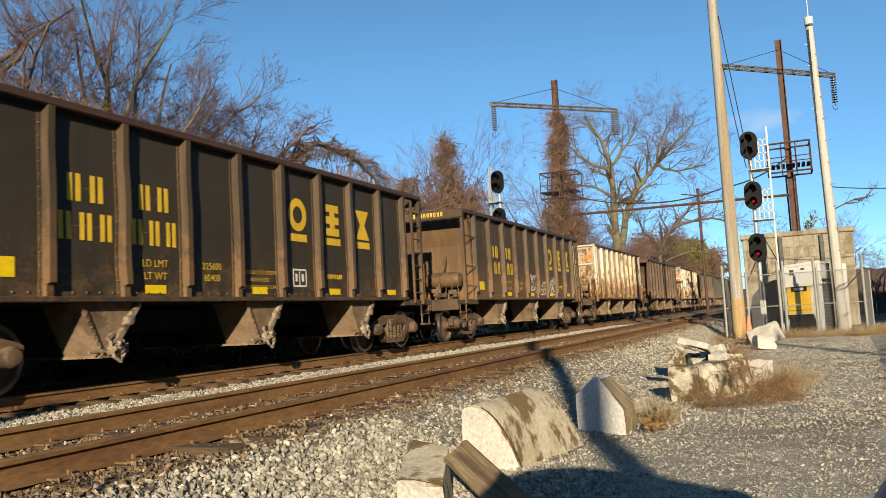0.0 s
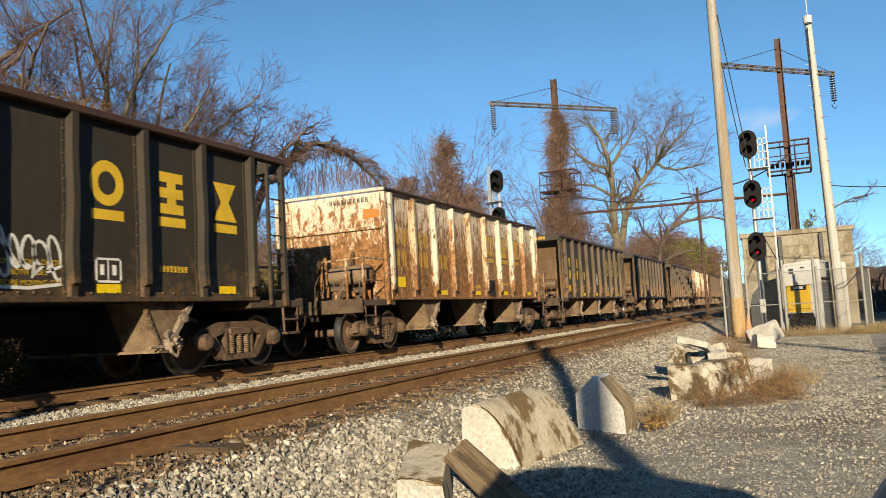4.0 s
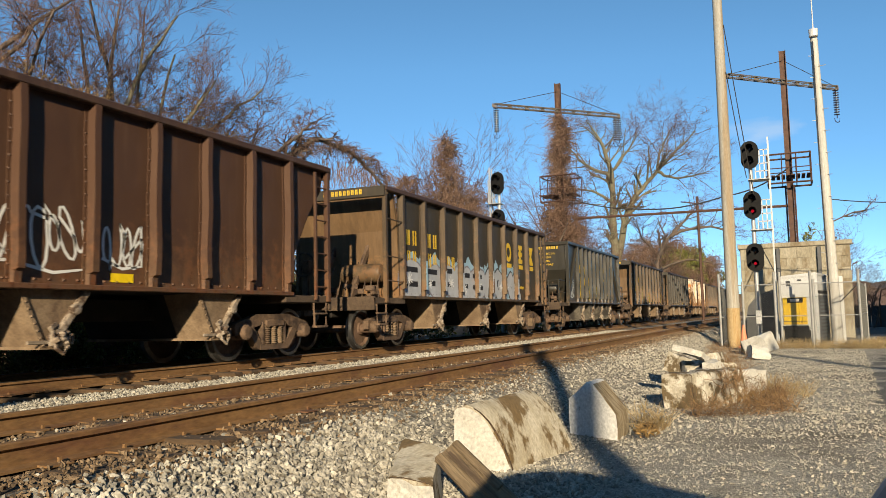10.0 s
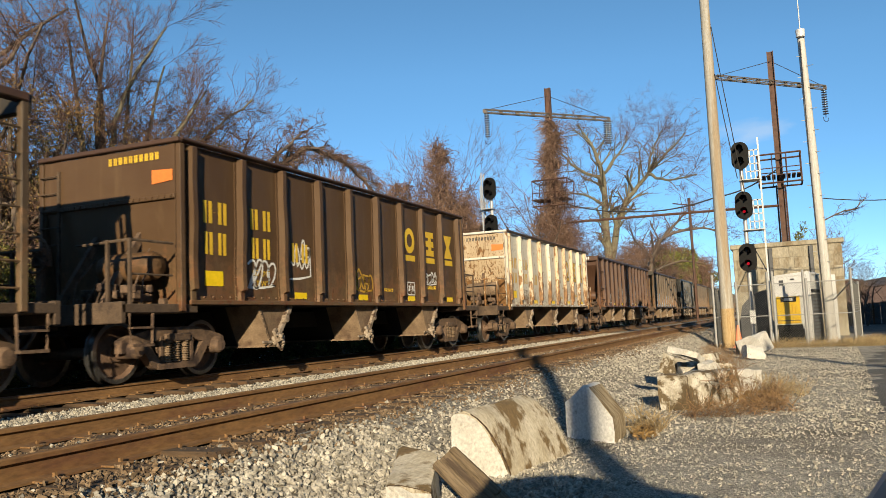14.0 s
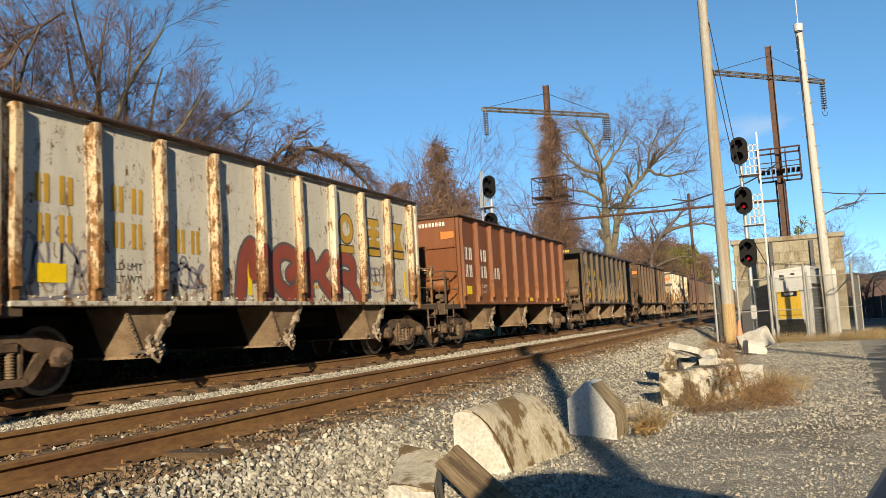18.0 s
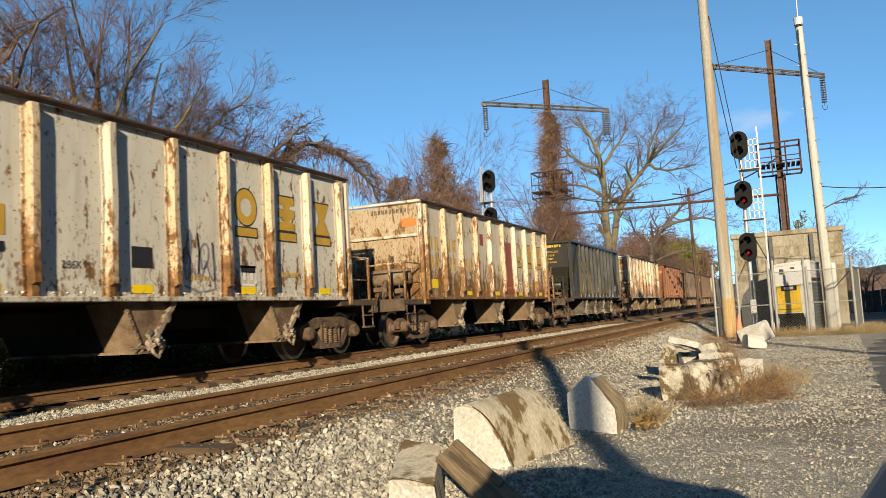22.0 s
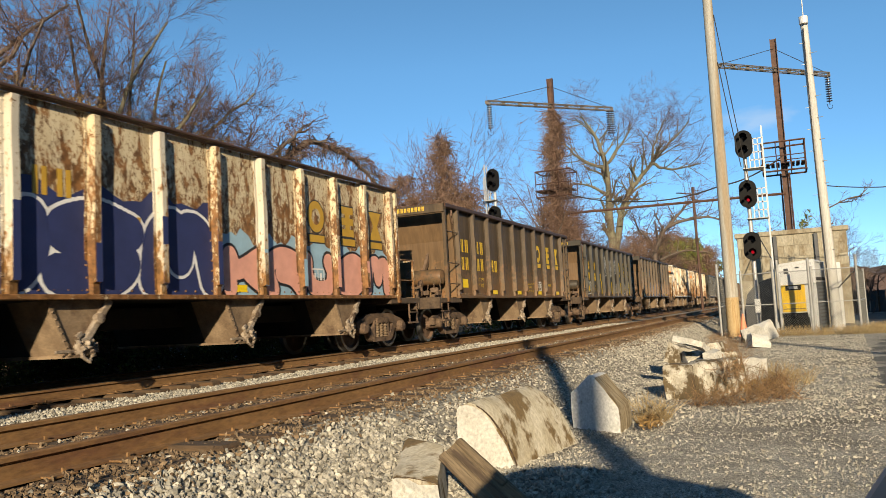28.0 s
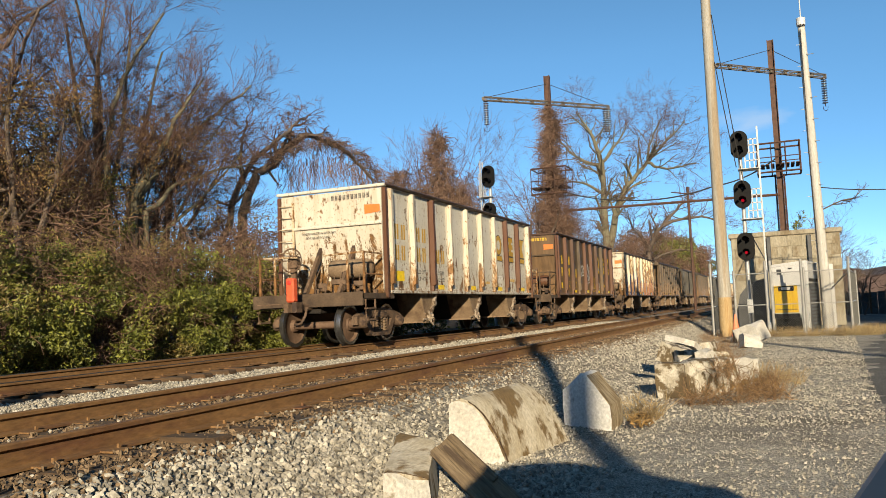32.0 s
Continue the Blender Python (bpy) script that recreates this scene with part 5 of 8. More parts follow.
def boughs(base, limbs, seed, label, bark=None, twigs=1.0, depth=2, reach=1.6, droop=0.0):
    """A tree of given limbs, each a run of points and a girth, with forking twigs along them."""
    r = random.Random(seed)
    segs, runs = [], []
    for pts, g0, g1 in limbs:
        runs.append(len(segs))
        pts = [Vector(p) for p in pts]
        fine = []
        for k in range(len(pts) - 1):
            p0, p1, p2, p3 = pts[max(k - 1, 0)], pts[k], pts[k + 1], pts[min(k + 2, len(pts) - 1)]
            for i in range(4):
                u = i / 4
                fine.append(0.5 * ((2 * p1) + (p2 - p0) * u + (2 * p0 - 5 * p1 + 4 * p2 - p3) * u * u + (3 * p1 - p0 - 3 * p2 + p3) * u ** 3) + Vector((r.gauss(0, 0.05), r.gauss(0, 0.05), r.gauss(0, 0.05))))
        fine.append(pts[-1])
        n = len(fine) - 1
        for k in range(n):
            ra, rb = g0 + (g1 - g0) * k / n, g0 + (g1 - g0) * (k + 1) / n
            segs.append((*fine[k], *fine[k + 1], ra, rb, 9))
            if k >= n * 0.25 or g0 < 0.12:
                d = (fine[k + 1] - fine[k]).normalized()
                for _ in range(2 if r.random() < twigs else 1):
                    side = Vector((r.gauss(0, 1), r.gauss(0, 1), r.gauss(0.2, 0.7))).normalized()
                    grow(r, segs, fine[k + 1], (d * 0.5 + side * 0.6).normalized(), reach * r.uniform(0.5, 1.2), max(0.012, rb * 0.45), depth, 0.55, 0.03, droop)
    t = thing("tree", label, "tree", base, "bare trees along the line")
    back = Matrix.Translation(-Vector(base))
    s = np.array(segs)
    thick = s[:, 6] > 0.028
    stems_of(s, thick, runs, bark or M_bark, t, back)
    v, f = prisms(s[~thick][:, :8], 3)
    part("crown", fast_mesh("crown", v, f, M_twig), None, t, "bare thin twigs").matrix_parent_inverse = back


boughs((21.0, 17.4, 0.2), [([(21.0, 17.4, 0), (21.6, 17.2, 3.2), (22.5, 17.0, 5.6), (24.0, 17.0, 6.9), (25.6, 17.0, 8.0), (26.8, 17.0, 8.7)], 0.15, 0.03),
       ([(22.5, 17.0, 5.6), (22.9, 17.3, 7.0), (23.7, 17.5, 8.2)], 0.07, 0.02)], 7, "leaning bare tree with long upswept boughs", reach=0.8)
boughs((22.6, 17.0, 0.2), [([(22.6, 17.2, 0), (22.5, 17.1, 3.0), (23.0, 17.0, 5.4), (23.9, 17.0, 6.1), (25.2, 17.0, 7.1), (26.8, 17.0, 7.9), (28.7, 17.0, 7.9), (30.7, 17.0, 7.5), (32.4, 17.0, 6.5), (33.2, 17.0, 5.6)], 0.19, 0.05),
       ([(25.2, 17.0, 7.1), (25.6, 17.0, 8.0), (26.6, 17.0, 8.4)], 0.05, 0.02)], 8, "arching tree with drooping vine-hung boughs", reach=0.7, droop=0.12)
tree((34.5, 18.0, 0.2), 9.0, 9, "small bare tree tangled in brown vines", 3, 4, 0.5, 0.05, girth=0.10)
tree((40.5, 17.5, 0.2), 13.0, 10, "slim bare tree choked with brown vines", 4, 4, 0.38, 0.09, girth=0.13)
tree((44.0, 17.8, 0.2), 9.0, 11, "small bare tree choked with brown vines", 4, 4, 0.5, 0.06, girth=0.10)
tree((50.0, 15.5, 0.1), 14.0, 12, "thin bare tree beside the rusty tower", 4, 4, 0.5, 0.06, girth=0.11)
tree((57.0, 15.5, 0.1), 14.0, 13, "thin bare tree with tangled twigs", 4, 4, 0.55, 0.05, girth=0.11)
tree((62.0, 16.0, 0.1), 12.0, 24, "thin bare tree with tangled twigs", 4, 4, 0.55, 0.05, girth=0.12)
tree((53.5, 14.9, 0.1), 11.0, 31, "thin bare tree crowding the rusty tower", 6, 4, 0.55, 0.045, girth=0.09)
tree((55.5, 13.4, 0.1), 9.0, 32, "thin bare tree crowding the rusty tower", 6, 4, 0.56, 0.04, girth=0.08)
tree((47.0, 15.6, 0.1), 8.5, 33, "thin bare tree tangled in vines", 6, 4, 0.56, 0.04, girth=0.08)
tree((66.0, 14.0, 0.1), 9.0, 34, "thin bare tree at the foot of the larger one", 6, 4, 0.56, 0.04, girth=0.10)
PALE = "large bare tree with pale mossy trunk and spreading limbs"
boughs((73.0, 14.4, 0.2), [([(73, 14.4, 0), (73, 14.4, 4.8), (73, 14.45, 9.0), (73, 14.5, 13.7), (73, 15.4, 16.8), (73, 16.6, 18.8)], 0.50, 0.05),
       ([(73, 14.4, 4.0), (73.2, 14.0, 6.4), (73.3, 13.4, 9.4), (73.4, 12.3, 11.4), (73.5, 10.4, 13.5), (73.6, 9.3, 14.6), (73.6, 6.9, 16.9)], 0.40, 0.04),
       ([(73.5, 10.4, 13.5), (73.2, 8.7, 12.7), (73, 6.1, 12.9)], 0.16, 0.04), ([(73, 14.5, 13.2), (72.6, 17.3, 15.1), (72.5, 18.4, 16.9)], 0.18, 0.04),
       ([(73, 14.5, 11.0), (73.5, 16.5, 12.2), (73.6, 18.2, 12.6)], 0.16, 0.04), ([(73.5, 10.4, 13.5), (73.8, 10.0, 15.6), (74, 8.9, 17.6)], 0.14, 0.03),
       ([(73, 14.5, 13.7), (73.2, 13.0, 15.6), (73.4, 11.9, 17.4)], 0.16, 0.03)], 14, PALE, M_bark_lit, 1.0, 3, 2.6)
boughs((95.0, 14.4, 0.2), [([(95, 14.4, 0), (95, 14.2, 4.4), (95, 13.7, 7.0), (95, 12.0, 9.6), (95, 7.8, 10.3), (95, 5.5, 9.2)], 0.42, 0.05),
       ([(95, 13.7, 7.0), (94.6, 15.4, 9.4), (94.4, 16.0, 11.5)], 0.2, 0.04), ([(95, 12.0, 9.6), (95, 10.0, 11.8), (95, 8.6, 12.4)], 0.2, 0.04),
       ([(95, 14.0, 5.5), (95, 10.5, 6.6), (95, 7.6, 6.0)], 0.18, 0.03)], 16, "low bare tree with twisted dark boughs", None, 1.0, 3, 2.4)
tree((100.0, 15.0, 0.2), 11.0, 17, "low bare tree far along the line", 4, 4, 0.55, 0.05, girth=0.24)
tree((58.0, -4.5, -1.0), 7.0, 18, "bare round tree behind the concrete hut", 9, 4, 0.56, 0.05, girth=0.07, twig=M_bark)
tree((55.0, -1.8, -1.0), 9.5, 19, "thin bare tree behind the concrete hut", 4, 4, 0.5, 0.06, girth=0.09)

# vine masses: behind the hedge, on the trees, up the tower
vines("vine_thicket", lumps(46, 1, 8, 20, 15.0, 19.0, 0.5, 3.2, 0.8, 1.3), 190, 21, "brown tangle of dead vines under the trees", rad=0.012)
vines("vine_thicket", lumps(30, 15, 20, 31, 15.5, 18.5, 0.5, 3.4, 0.7, 1.3), 230, 62, "low brown vine tangle beside the leaning tree", rad=0.011)
vines("vine_thicket", lumps(16, 2, 15, 21.0, 16.5, 18.5, 3.0, 5.6, 0.4, 0.8), 240, 22, "reddish brown vine tangle in the crowns", rad=0.008, hang=0.2)
vines("vine_thicket", lumps(46, 14, 8, 22, 20.0, 25.0, 0.8, 5.6, 1.3, 2.2), 120, 30, "dark tangle of stems deep in the wood", M_bark, rad=0.022, size=1.8)
vines("vine_thicket", lumps(46, 3, 25, 68, 14.0, 17.0, 0.5, 4.2, 0.9, 1.7), 150, 23, "brown vine thicket along the far side of the line", rad=0.012)
def column(x, y, rows, seed, n):
    """Lumps of vine stacked up a stem: rows of height and radius, spread unevenly."""
    r = random.Random(seed)
    out = []
    for z, q in rows:
        for _ in range(n):
            a, d = r.uniform(0, 6.28), q * r.uniform(0.2, 0.75)
            k = q * r.uniform(0.35, 0.6)
            out.append((x + d * math.cos(a), y + d * math.sin(a), z + r.uniform(-0.4, 0.4), k, k, k * 0.9))
    return out


vines("vine_thicket", column(39.8, 17.0, ((3.5, 2.6), (4.5, 2.7), (5.5, 2.6), (6.5, 2.5), (7.2, 2.0), (8.0, 1.4), (8.8, 1.0), (9.6, 0.8), (10.2, 0.6)), 3, 5), 210, 24, "brown vine mass on a slim tree", rad=0.013, size=1.0)
vines("vine_thicket", column(44.5, 17.0, ((4.0, 1.9), (5.2, 1.8), (6.4, 1.5), (7.4, 1.0)), 4, 6) + column(35.2, 17.2, ((4.0, 1.6), (5.2, 1.3), (6.3, 1.0), (7.2, 0.6)), 5, 6), 280, 25, "rounded brown vine mass", rad=0.012)
vines("vine_thicket", column(52.0, 13.75, [(2.6 + 0.8 * k, 2.4 - 0.17 * k if k < 8 else 1.0 - 0.07 * (k - 8)) for k in range(15)], 6, 5), 300, 26, "dead brown vines climbing the rusty tower", rad=0.013, size=1.2)
ARCH = [(24.6 + 0.62 * k, 17.0, 6.7 + 1.25 * math.sin(0.20 * k + 0.05), 0.5, 0.4, 0.22) for k in range(14)]
vines("vine_thicket", ARCH, 210, 27, "arch of brown vines along a bough", hang=0.6, rad=0.009, size=0.7)
vines("vine_thicket", [(25.4 + 0.7 * k, 17.0, 6.3 + 0.95 * math.sin(0.25 * k), 0.4, 0.25, 0.6) for k in range(11)], 130, 63, "thin vine ends hanging from a bough", hang=3.0, rad=0.008, size=1.5)
vines("vine_thicket", lumps(50, 5, 76, 116, 13.3, 17.5, 0.5, 7.0, 1.3, 2.4), 75, 28, "far brown thicket beside the line", rad=0.018, size=1.6)

vines("vine_thicket", lumps(60, 16, 112, 190, 13.6, 19.0, 1.0, 12.0, 2.0, 3.4), 60, 64, "brown brush far along the line", rad=0.03, size=2.4)
leaves("green_shrubs", lumps(36, 17, 112, 185, 13.4, 16.0, 0.5, 10.0, 1.4, 2.4), 130, 36, "dull green brush far along the line", M_leaf, 0.22)

# green hedge at the foot of the bank
HEDGE = lumps(300, 7, 6.0, 26.0, 12.7, 14.4, -0.2, 1.3, 0.30, 0.62) + lumps(130, 8, 7.0, 25.0, 13.2, 14.8, 1.2, 2.3, 0.28, 0.5)
leaves("green_shrubs", HEDGE, 2300, 31, "dense green leafy shrubs along the track", M_leaf, 0.046)
leaves("green_shrubs", lumps(90, 9, 26, 75, 12.8, 15.0, -0.2, 1.8, 0.5, 0.9), 330, 32, "green-brown shrubs further along the track", M_leaf, 0.10)
leaves("ivy_leaves", lumps(9, 48, 53.0, 53.5, -1.6, -1.1, 4.6, 6.3, 0.25, 0.42), 240, 49, "green ivy on a wire behind the concrete hut", M_leaf, 0.10)
leaves("dead_leaves", lumps(80, 10, 8, 23, 14.5, 18.0, 1.8, 4.2, 0.4, 0.9), 330, 33, "brown dead leaves clinging to the thicket", M_leaf_dark, 0.042)
leaves("dead_leaves", lumps(12, 11, 14.0, 15.0, 15.8, 16.4, 5.9, 7.0, 0.3, 0.55), 620, 34, "golden dead leaves in the tree crowns", M_leaf_dry, 0.038)
leaves("dead_leaves", lumps(26, 18, 12.4, 14.2, 15.6, 16.6, 4.2, 6.4, 0.3, 0.6), 520, 37, "dark brown dead leaves hanging in a crown", M_leaf_dark, 0.04)
leaves("dead_leaves", lumps(22, 50, 18.6, 21.6, 16.2, 17.2, 4.6, 7.2, 0.25, 0.6), 260, 51, "rusty dead leaves caught in a fan of shoots", M_leaf_dry, 0.036)
leaves("dead_leaves", lumps(64, 52, 11.6, 20.5, 15.4, 16.6, 3.4, 6.6, 0.3, 0.7), 330, 53, "brown dead leaves clinging all over the bare crowns", M_leaf_dry, 0.040)
leaves("ivy_leaves", lumps(26, 19, 15.7, 16.4, 16.2, 16.7, 1.8, 4.6, 0.25, 0.42), 900, 38, "olive ivy leaves climbing the stems", M_leaf, 0.05)
leaves("dead_leaves", lumps(70, 20, 7.5, 24.5, 13.2, 14.8, 1.4, 2.7, 0.35, 0.6), 900, 39, "olive-brown dead leaves on top of the hedge", M_leaf_dark, 0.04)
vines("hedge_stems", lumps(60, 12, 6, 26, 12.7, 14.6, 0.2, 2.4, 0.4, 0.8), 180, 35, "thin grey stems through the hedge", M_twig, hang=0.1, rad=0.006, size=0.9)


# ---- weeds and litter ----
def blades(name, spots, n, seed, label, material, h=0.3, lean=0.5):
    r = np.random.RandomState(seed)
    segs = []
    for x, y, q, dens in spots:
        for _ in range(int(n * dens)):
            a, d = r.rand() * 6.283, q * math.sqrt(r.rand())
            px, py = x + d * math.cos(a), y + d * math.sin(a)
            p = np.array([px, py, ground_z(px, py)])
            u = np.array([r.normal() * lean, r.normal() * lean, 1.0])
            u /= np.linalg.norm(u)
            L = h * r.uniform(0.35, 1.2) / 3
            k = 0.0035 * r.uniform(0.7, 1.5)
            for i in range(3):
                e = p + u * L
                segs.append((*p, *e, k, k * 0.7))
                p = e
                u = u + r.normal(size=3) * 0.25 - (0, 0, 0.12)
                u /= np.linalg.norm(u)
    v, f = prisms(segs, 3)
    tagged(new(name, fast_mesh(name, v, f, material)), label, "weeds", kind="stuff")


SCRUB = [(10.62, 1.10, 0.26), (10.70, 0.75, 0.30), (10.9, 0.45, 0.30), (11.3, 0.15, 0.28), (11.9, 0.30, 0.34), (11.5, 0.75, 0.30), (12.6, 0.75, 0.40), (13.3, 0.85, 0.42), (14.2, 1.0, 0.45),
         (15.4, 1.15, 0.5), (16.8, 1.2, 0.55), (18.4, 1.3, 0.6), (20.2, 1.4, 0.65), (22.0, 1.5, 0.7), (24.2, 1.7, 0.75), (26.8, 1.9, 0.8), (13.2, 0.25, 0.25), (28.6, 2.2, 0.7)]
vines("dead_weeds", [(x, y, ground_z(x, y) + 0.06 + (0.3 if 11.2 < x < 12.3 and y > 0.4 else 0), q * 0.8, q * 0.8, 0.12) for x, y, q in SCRUB], 430, 41, "dry brown tangled weed stems round the blocks", M_weed, hang=-0.7, rad=0.003, size=0.36)
leaves("dead_leaves", [(x, y, ground_z(x, y) + 0.12, q, q, 0.16) for x, y, q in SCRUB], 1000, 44, "small dry leaves among the weeds", M_leaf_dry, 0.016)
blades("dry_grass", [(9.5, 1.55, 0.22, 0.3), (29.8, -2.3, 0.8, 2.0), (30.2, -0.8, 0.9, 1.2), (29.9, 0.4, 0.8, 1.0), (30.8, -2.9, 0.6, 1.5), (13.8, 0.3, 0.6, 0.6)], 520, 42, "straw-coloured dry grass tufts", M_grass, 0.34, 0.55)
leaves("fallen_leaves", [(8.75, 1.47, -0.58, 0.30, 0.13, 0.07), (12.4, 0.45, -0.58, 0.9, 0.35, 0.05)], 5000, 43, "brown fallen leaves on the stones", M_leaf_dry, 0.035)


# ---- the parked car beside the camera ----
def parked_car():
    paint = plain("grey_car_paint", (0.33, 0.31, 0.29), 0.5, 0.0)
    glass = plain("dark_car_glass", (0.02, 0.022, 0.025), 0.05)
    rubber = plain("tyre_rubber", (0.02, 0.02, 0.02), 0.85)
    c = thing("parked_car", "grey parked estate car on the lane's edge", "car", (-1.4, -1.15, -0.64))
    back = Matrix.Translation((1.4, 1.15, 0.64))

    def add(name, g, m, smooth=False):
        ob = part(name, g, m, c, smooth=smooth)
        ob.matrix_parent_inverse = back
        return ob

    z = -0.64
    add("body", Geo().prism([(-3.6, z + 0.35), (-3.65, z + 0.7), (-3.55, z + 1.0), (0.95, z + 1.0), (1.75, z + 0.86), (1.9, z + 0.6), (1.85, z + 0.3), (-3.5, z + 0.3)], "y", -2.0, -0.30), paint)
    add("cabin", Geo().prism([(-3.5, z + 1.0), (-3.2, z + 1.75), (-2.9, z + 1.88), (-0.25, z + 1.88), (0.02, z + 1.85), (0.95, z + 1.0)], "y", -1.88, -0.40), glass)
    rim = [(-3.0, -0.34), (-0.5, -0.22), (0.02, -0.14), (0.27, -0.24), (0.42, -0.42), (0.44, -0.66), (0.37, -0.91), (0.28, -1.15), (0.16, -1.39), (0.03, -1.61), (-0.14, -1.83), (-0.36, -1.99), (-3.0, -1.94)]
    add("roof", Geo().prism(rim, "z", z + 1.84, z + 1.90), paint)
    for x in (-2.9, 1.05):
        for y in (-1.85, -0.45):
            add("wheel", Geo().lathe([(0.05, -0.10), (0.30, -0.11), (0.33, -0.06), (0.33, 0.06), (0.30, 0.11), (0.05, 0.10)], (x, y, z + 0.33), "y", 20), rubber, True)
    m = Matrix.Translation((0.80, -0.097, 0.495)) @ Euler((radians(-56), 0, 0)).to_matrix().to_4x4()
    add("door_mirror", Geo().box(-0.03, 0.02, -0.12, 0.13, -0.04, 0.04, 0.015, m), paint)
    add("mirror_glass", Geo().box(-0.034, -0.029, -0.11, 0.12, -0.036, 0.022, 0, m), glass)
    add("mirror_stalk", Geo().tube([(0.80, -0.16, 0.43), (0.45, -0.30, 0.34)], 0.03, 8), paint)


parked_car()


def far_yard():
    f = thing("board_fence", "dark board fence across the lane's far end", "fence", (62, -6, -1.4))
    back = Matrix.Translation((-62, 6, 1.4))
    for k in range(16):
        y = -3.9 - k * 0.5
        part("board", Geo().box(62.0, 62.05, y - 0.235, y + 0.235, -1.6, 0.75 + 0.05 * (k % 3)), M_grey_panel, f).matrix_parent_inverse = back
    for k in range(5):
        y = -3.7 - k * 2.0
        part("post", Geo().box(61.9, 62.0, y - 0.06, y + 0.06, -1.6, 0.95), M_tie, f).matrix_parent_inverse = back


far_yard()

hung_branch()

# ---- the train: open hopper cars ----
SPEED = 10.31                        # metres a second, along +x
TRACK_Y = 9.645                      # middle of the track that the train runs on
SILL, TOP, HALF = 1.12, 3.66, 1.49
MESHES = {}


def kept(key, make):
    """One mesh for all alike pieces."""
    if key not in MESHES:
        MESHES[key] = make()
    return MESHES[key]


def rib_mesh(kind):
    """A pressed steel rib, bowed by years of loading, with rivets down both flanges."""
    g = Geo()
    y0, y1 = -1.36, -HALF
    levels = [(1.14, 0.55), (1.33, 0.55), (1.36, 1.0)] + [(1.36 + 2.20 * k / 9, 1.0) for k in range(1, 10)]

    def bow(z):
        k = max(0.0, min(1.0, (z - 1.2) / 0.3)) * max(0.0, min(1.0, (3.55 - z) / 0.3))
        return k * 0.045 * noise.noise((0.9 * z, 7.3 * kind, 0.0)), k * 0.016 * noise.noise((1.1 * z, 0.0, 5.1 * kind))

    v, f, n = [], [], 8
    for z, d in levels:
        dx, dy = bow(z)
        y = y0 + (y1 - y0 + dy) * d
        for px, py in ((-0.115, y0), (-0.115, y0 - 0.012), (-0.065, y0 - 0.012), (-0.05, y), (0.05, y), (0.065, y0 - 0.012), (0.115, y0 - 0.012), (0.115, y0)):
            v.append((px + dx, py, z))
    for i in range(len(levels) - 1):
        for k in range(n):
            e = (k + 1) % n
            f.append((i * n + k, i * n + e, (i + 1) * n + e, (i + 1) * n + k))
    f += [tuple(range(n))[::-1], tuple(range(len(v) - n, len(v)))]
    g.add(v, f)
    for k in range(15):
        z = 1.25 + k * 0.16
        for x in (-0.092, 0.092):
            x += bow(z)[0]
            y = y0 - 0.012
            g.add([(x - 0.016, y, z - 0.016), (x + 0.016, y, z - 0.016), (x + 0.016, y, z + 0.016), (x - 0.016, y, z + 0.016), (x, y - 0.014, z)],
                  [(0, 1, 4), (1, 2, 4), (2, 3, 4), (3, 0, 4)])
    return g.mesh("rib", M_under)


def bay_mesh():
    """A discharge funnel: sloping end plates across the car, flat tapering sides, a flanged foot."""
    g = Geo()
    side = [(-0.40, 1.12), (-0.07, 0.42), (0.07, 0.42), (0.62, 1.12)]
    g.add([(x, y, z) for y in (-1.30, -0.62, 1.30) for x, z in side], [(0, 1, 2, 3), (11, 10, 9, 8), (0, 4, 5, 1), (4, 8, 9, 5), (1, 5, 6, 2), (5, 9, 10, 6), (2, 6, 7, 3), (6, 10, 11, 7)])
    g.prism([(-0.11, 0.39), (0.11, 0.39), (0.11, 0.43), (-0.11, 0.43)], "y", -1.32, 1.32)
    g.add([(-0.42, -1.33, 1.11), (-0.36, -1.33, 1.11), (-0.03, -1.33, 0.42), (-0.09, -1.33, 0.42), (-0.42, -1.29, 1.11), (-0.09, -1.29, 0.42), (-0.36, -1.30, 1.11), (-0.03, -1.30, 0.42)],
          [(0, 1, 2, 3), (4, 0, 3, 5), (1, 6, 7, 2)])
    for k in range(8):                                    # rivets down the corner angle
        x, z = -0.375 + 0.043 * k, 1.06 - 0.088 * k
        g.add([(x - 0.018, -1.33, z - 0.018), (x + 0.018, -1.33, z - 0.018), (x + 0.018, -1.33, z + 0.018), (x - 0.018, -1.33, z + 0.018), (x, -1.348, z)], [(0, 1, 4), (1, 2, 4), (2, 3, 4), (3, 0, 4)])
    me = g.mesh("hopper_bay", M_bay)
    # inner and deeper faces take the near-black colour, shade painted in
    me.materials.append(M_under_shade)
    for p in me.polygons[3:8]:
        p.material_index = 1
    return me


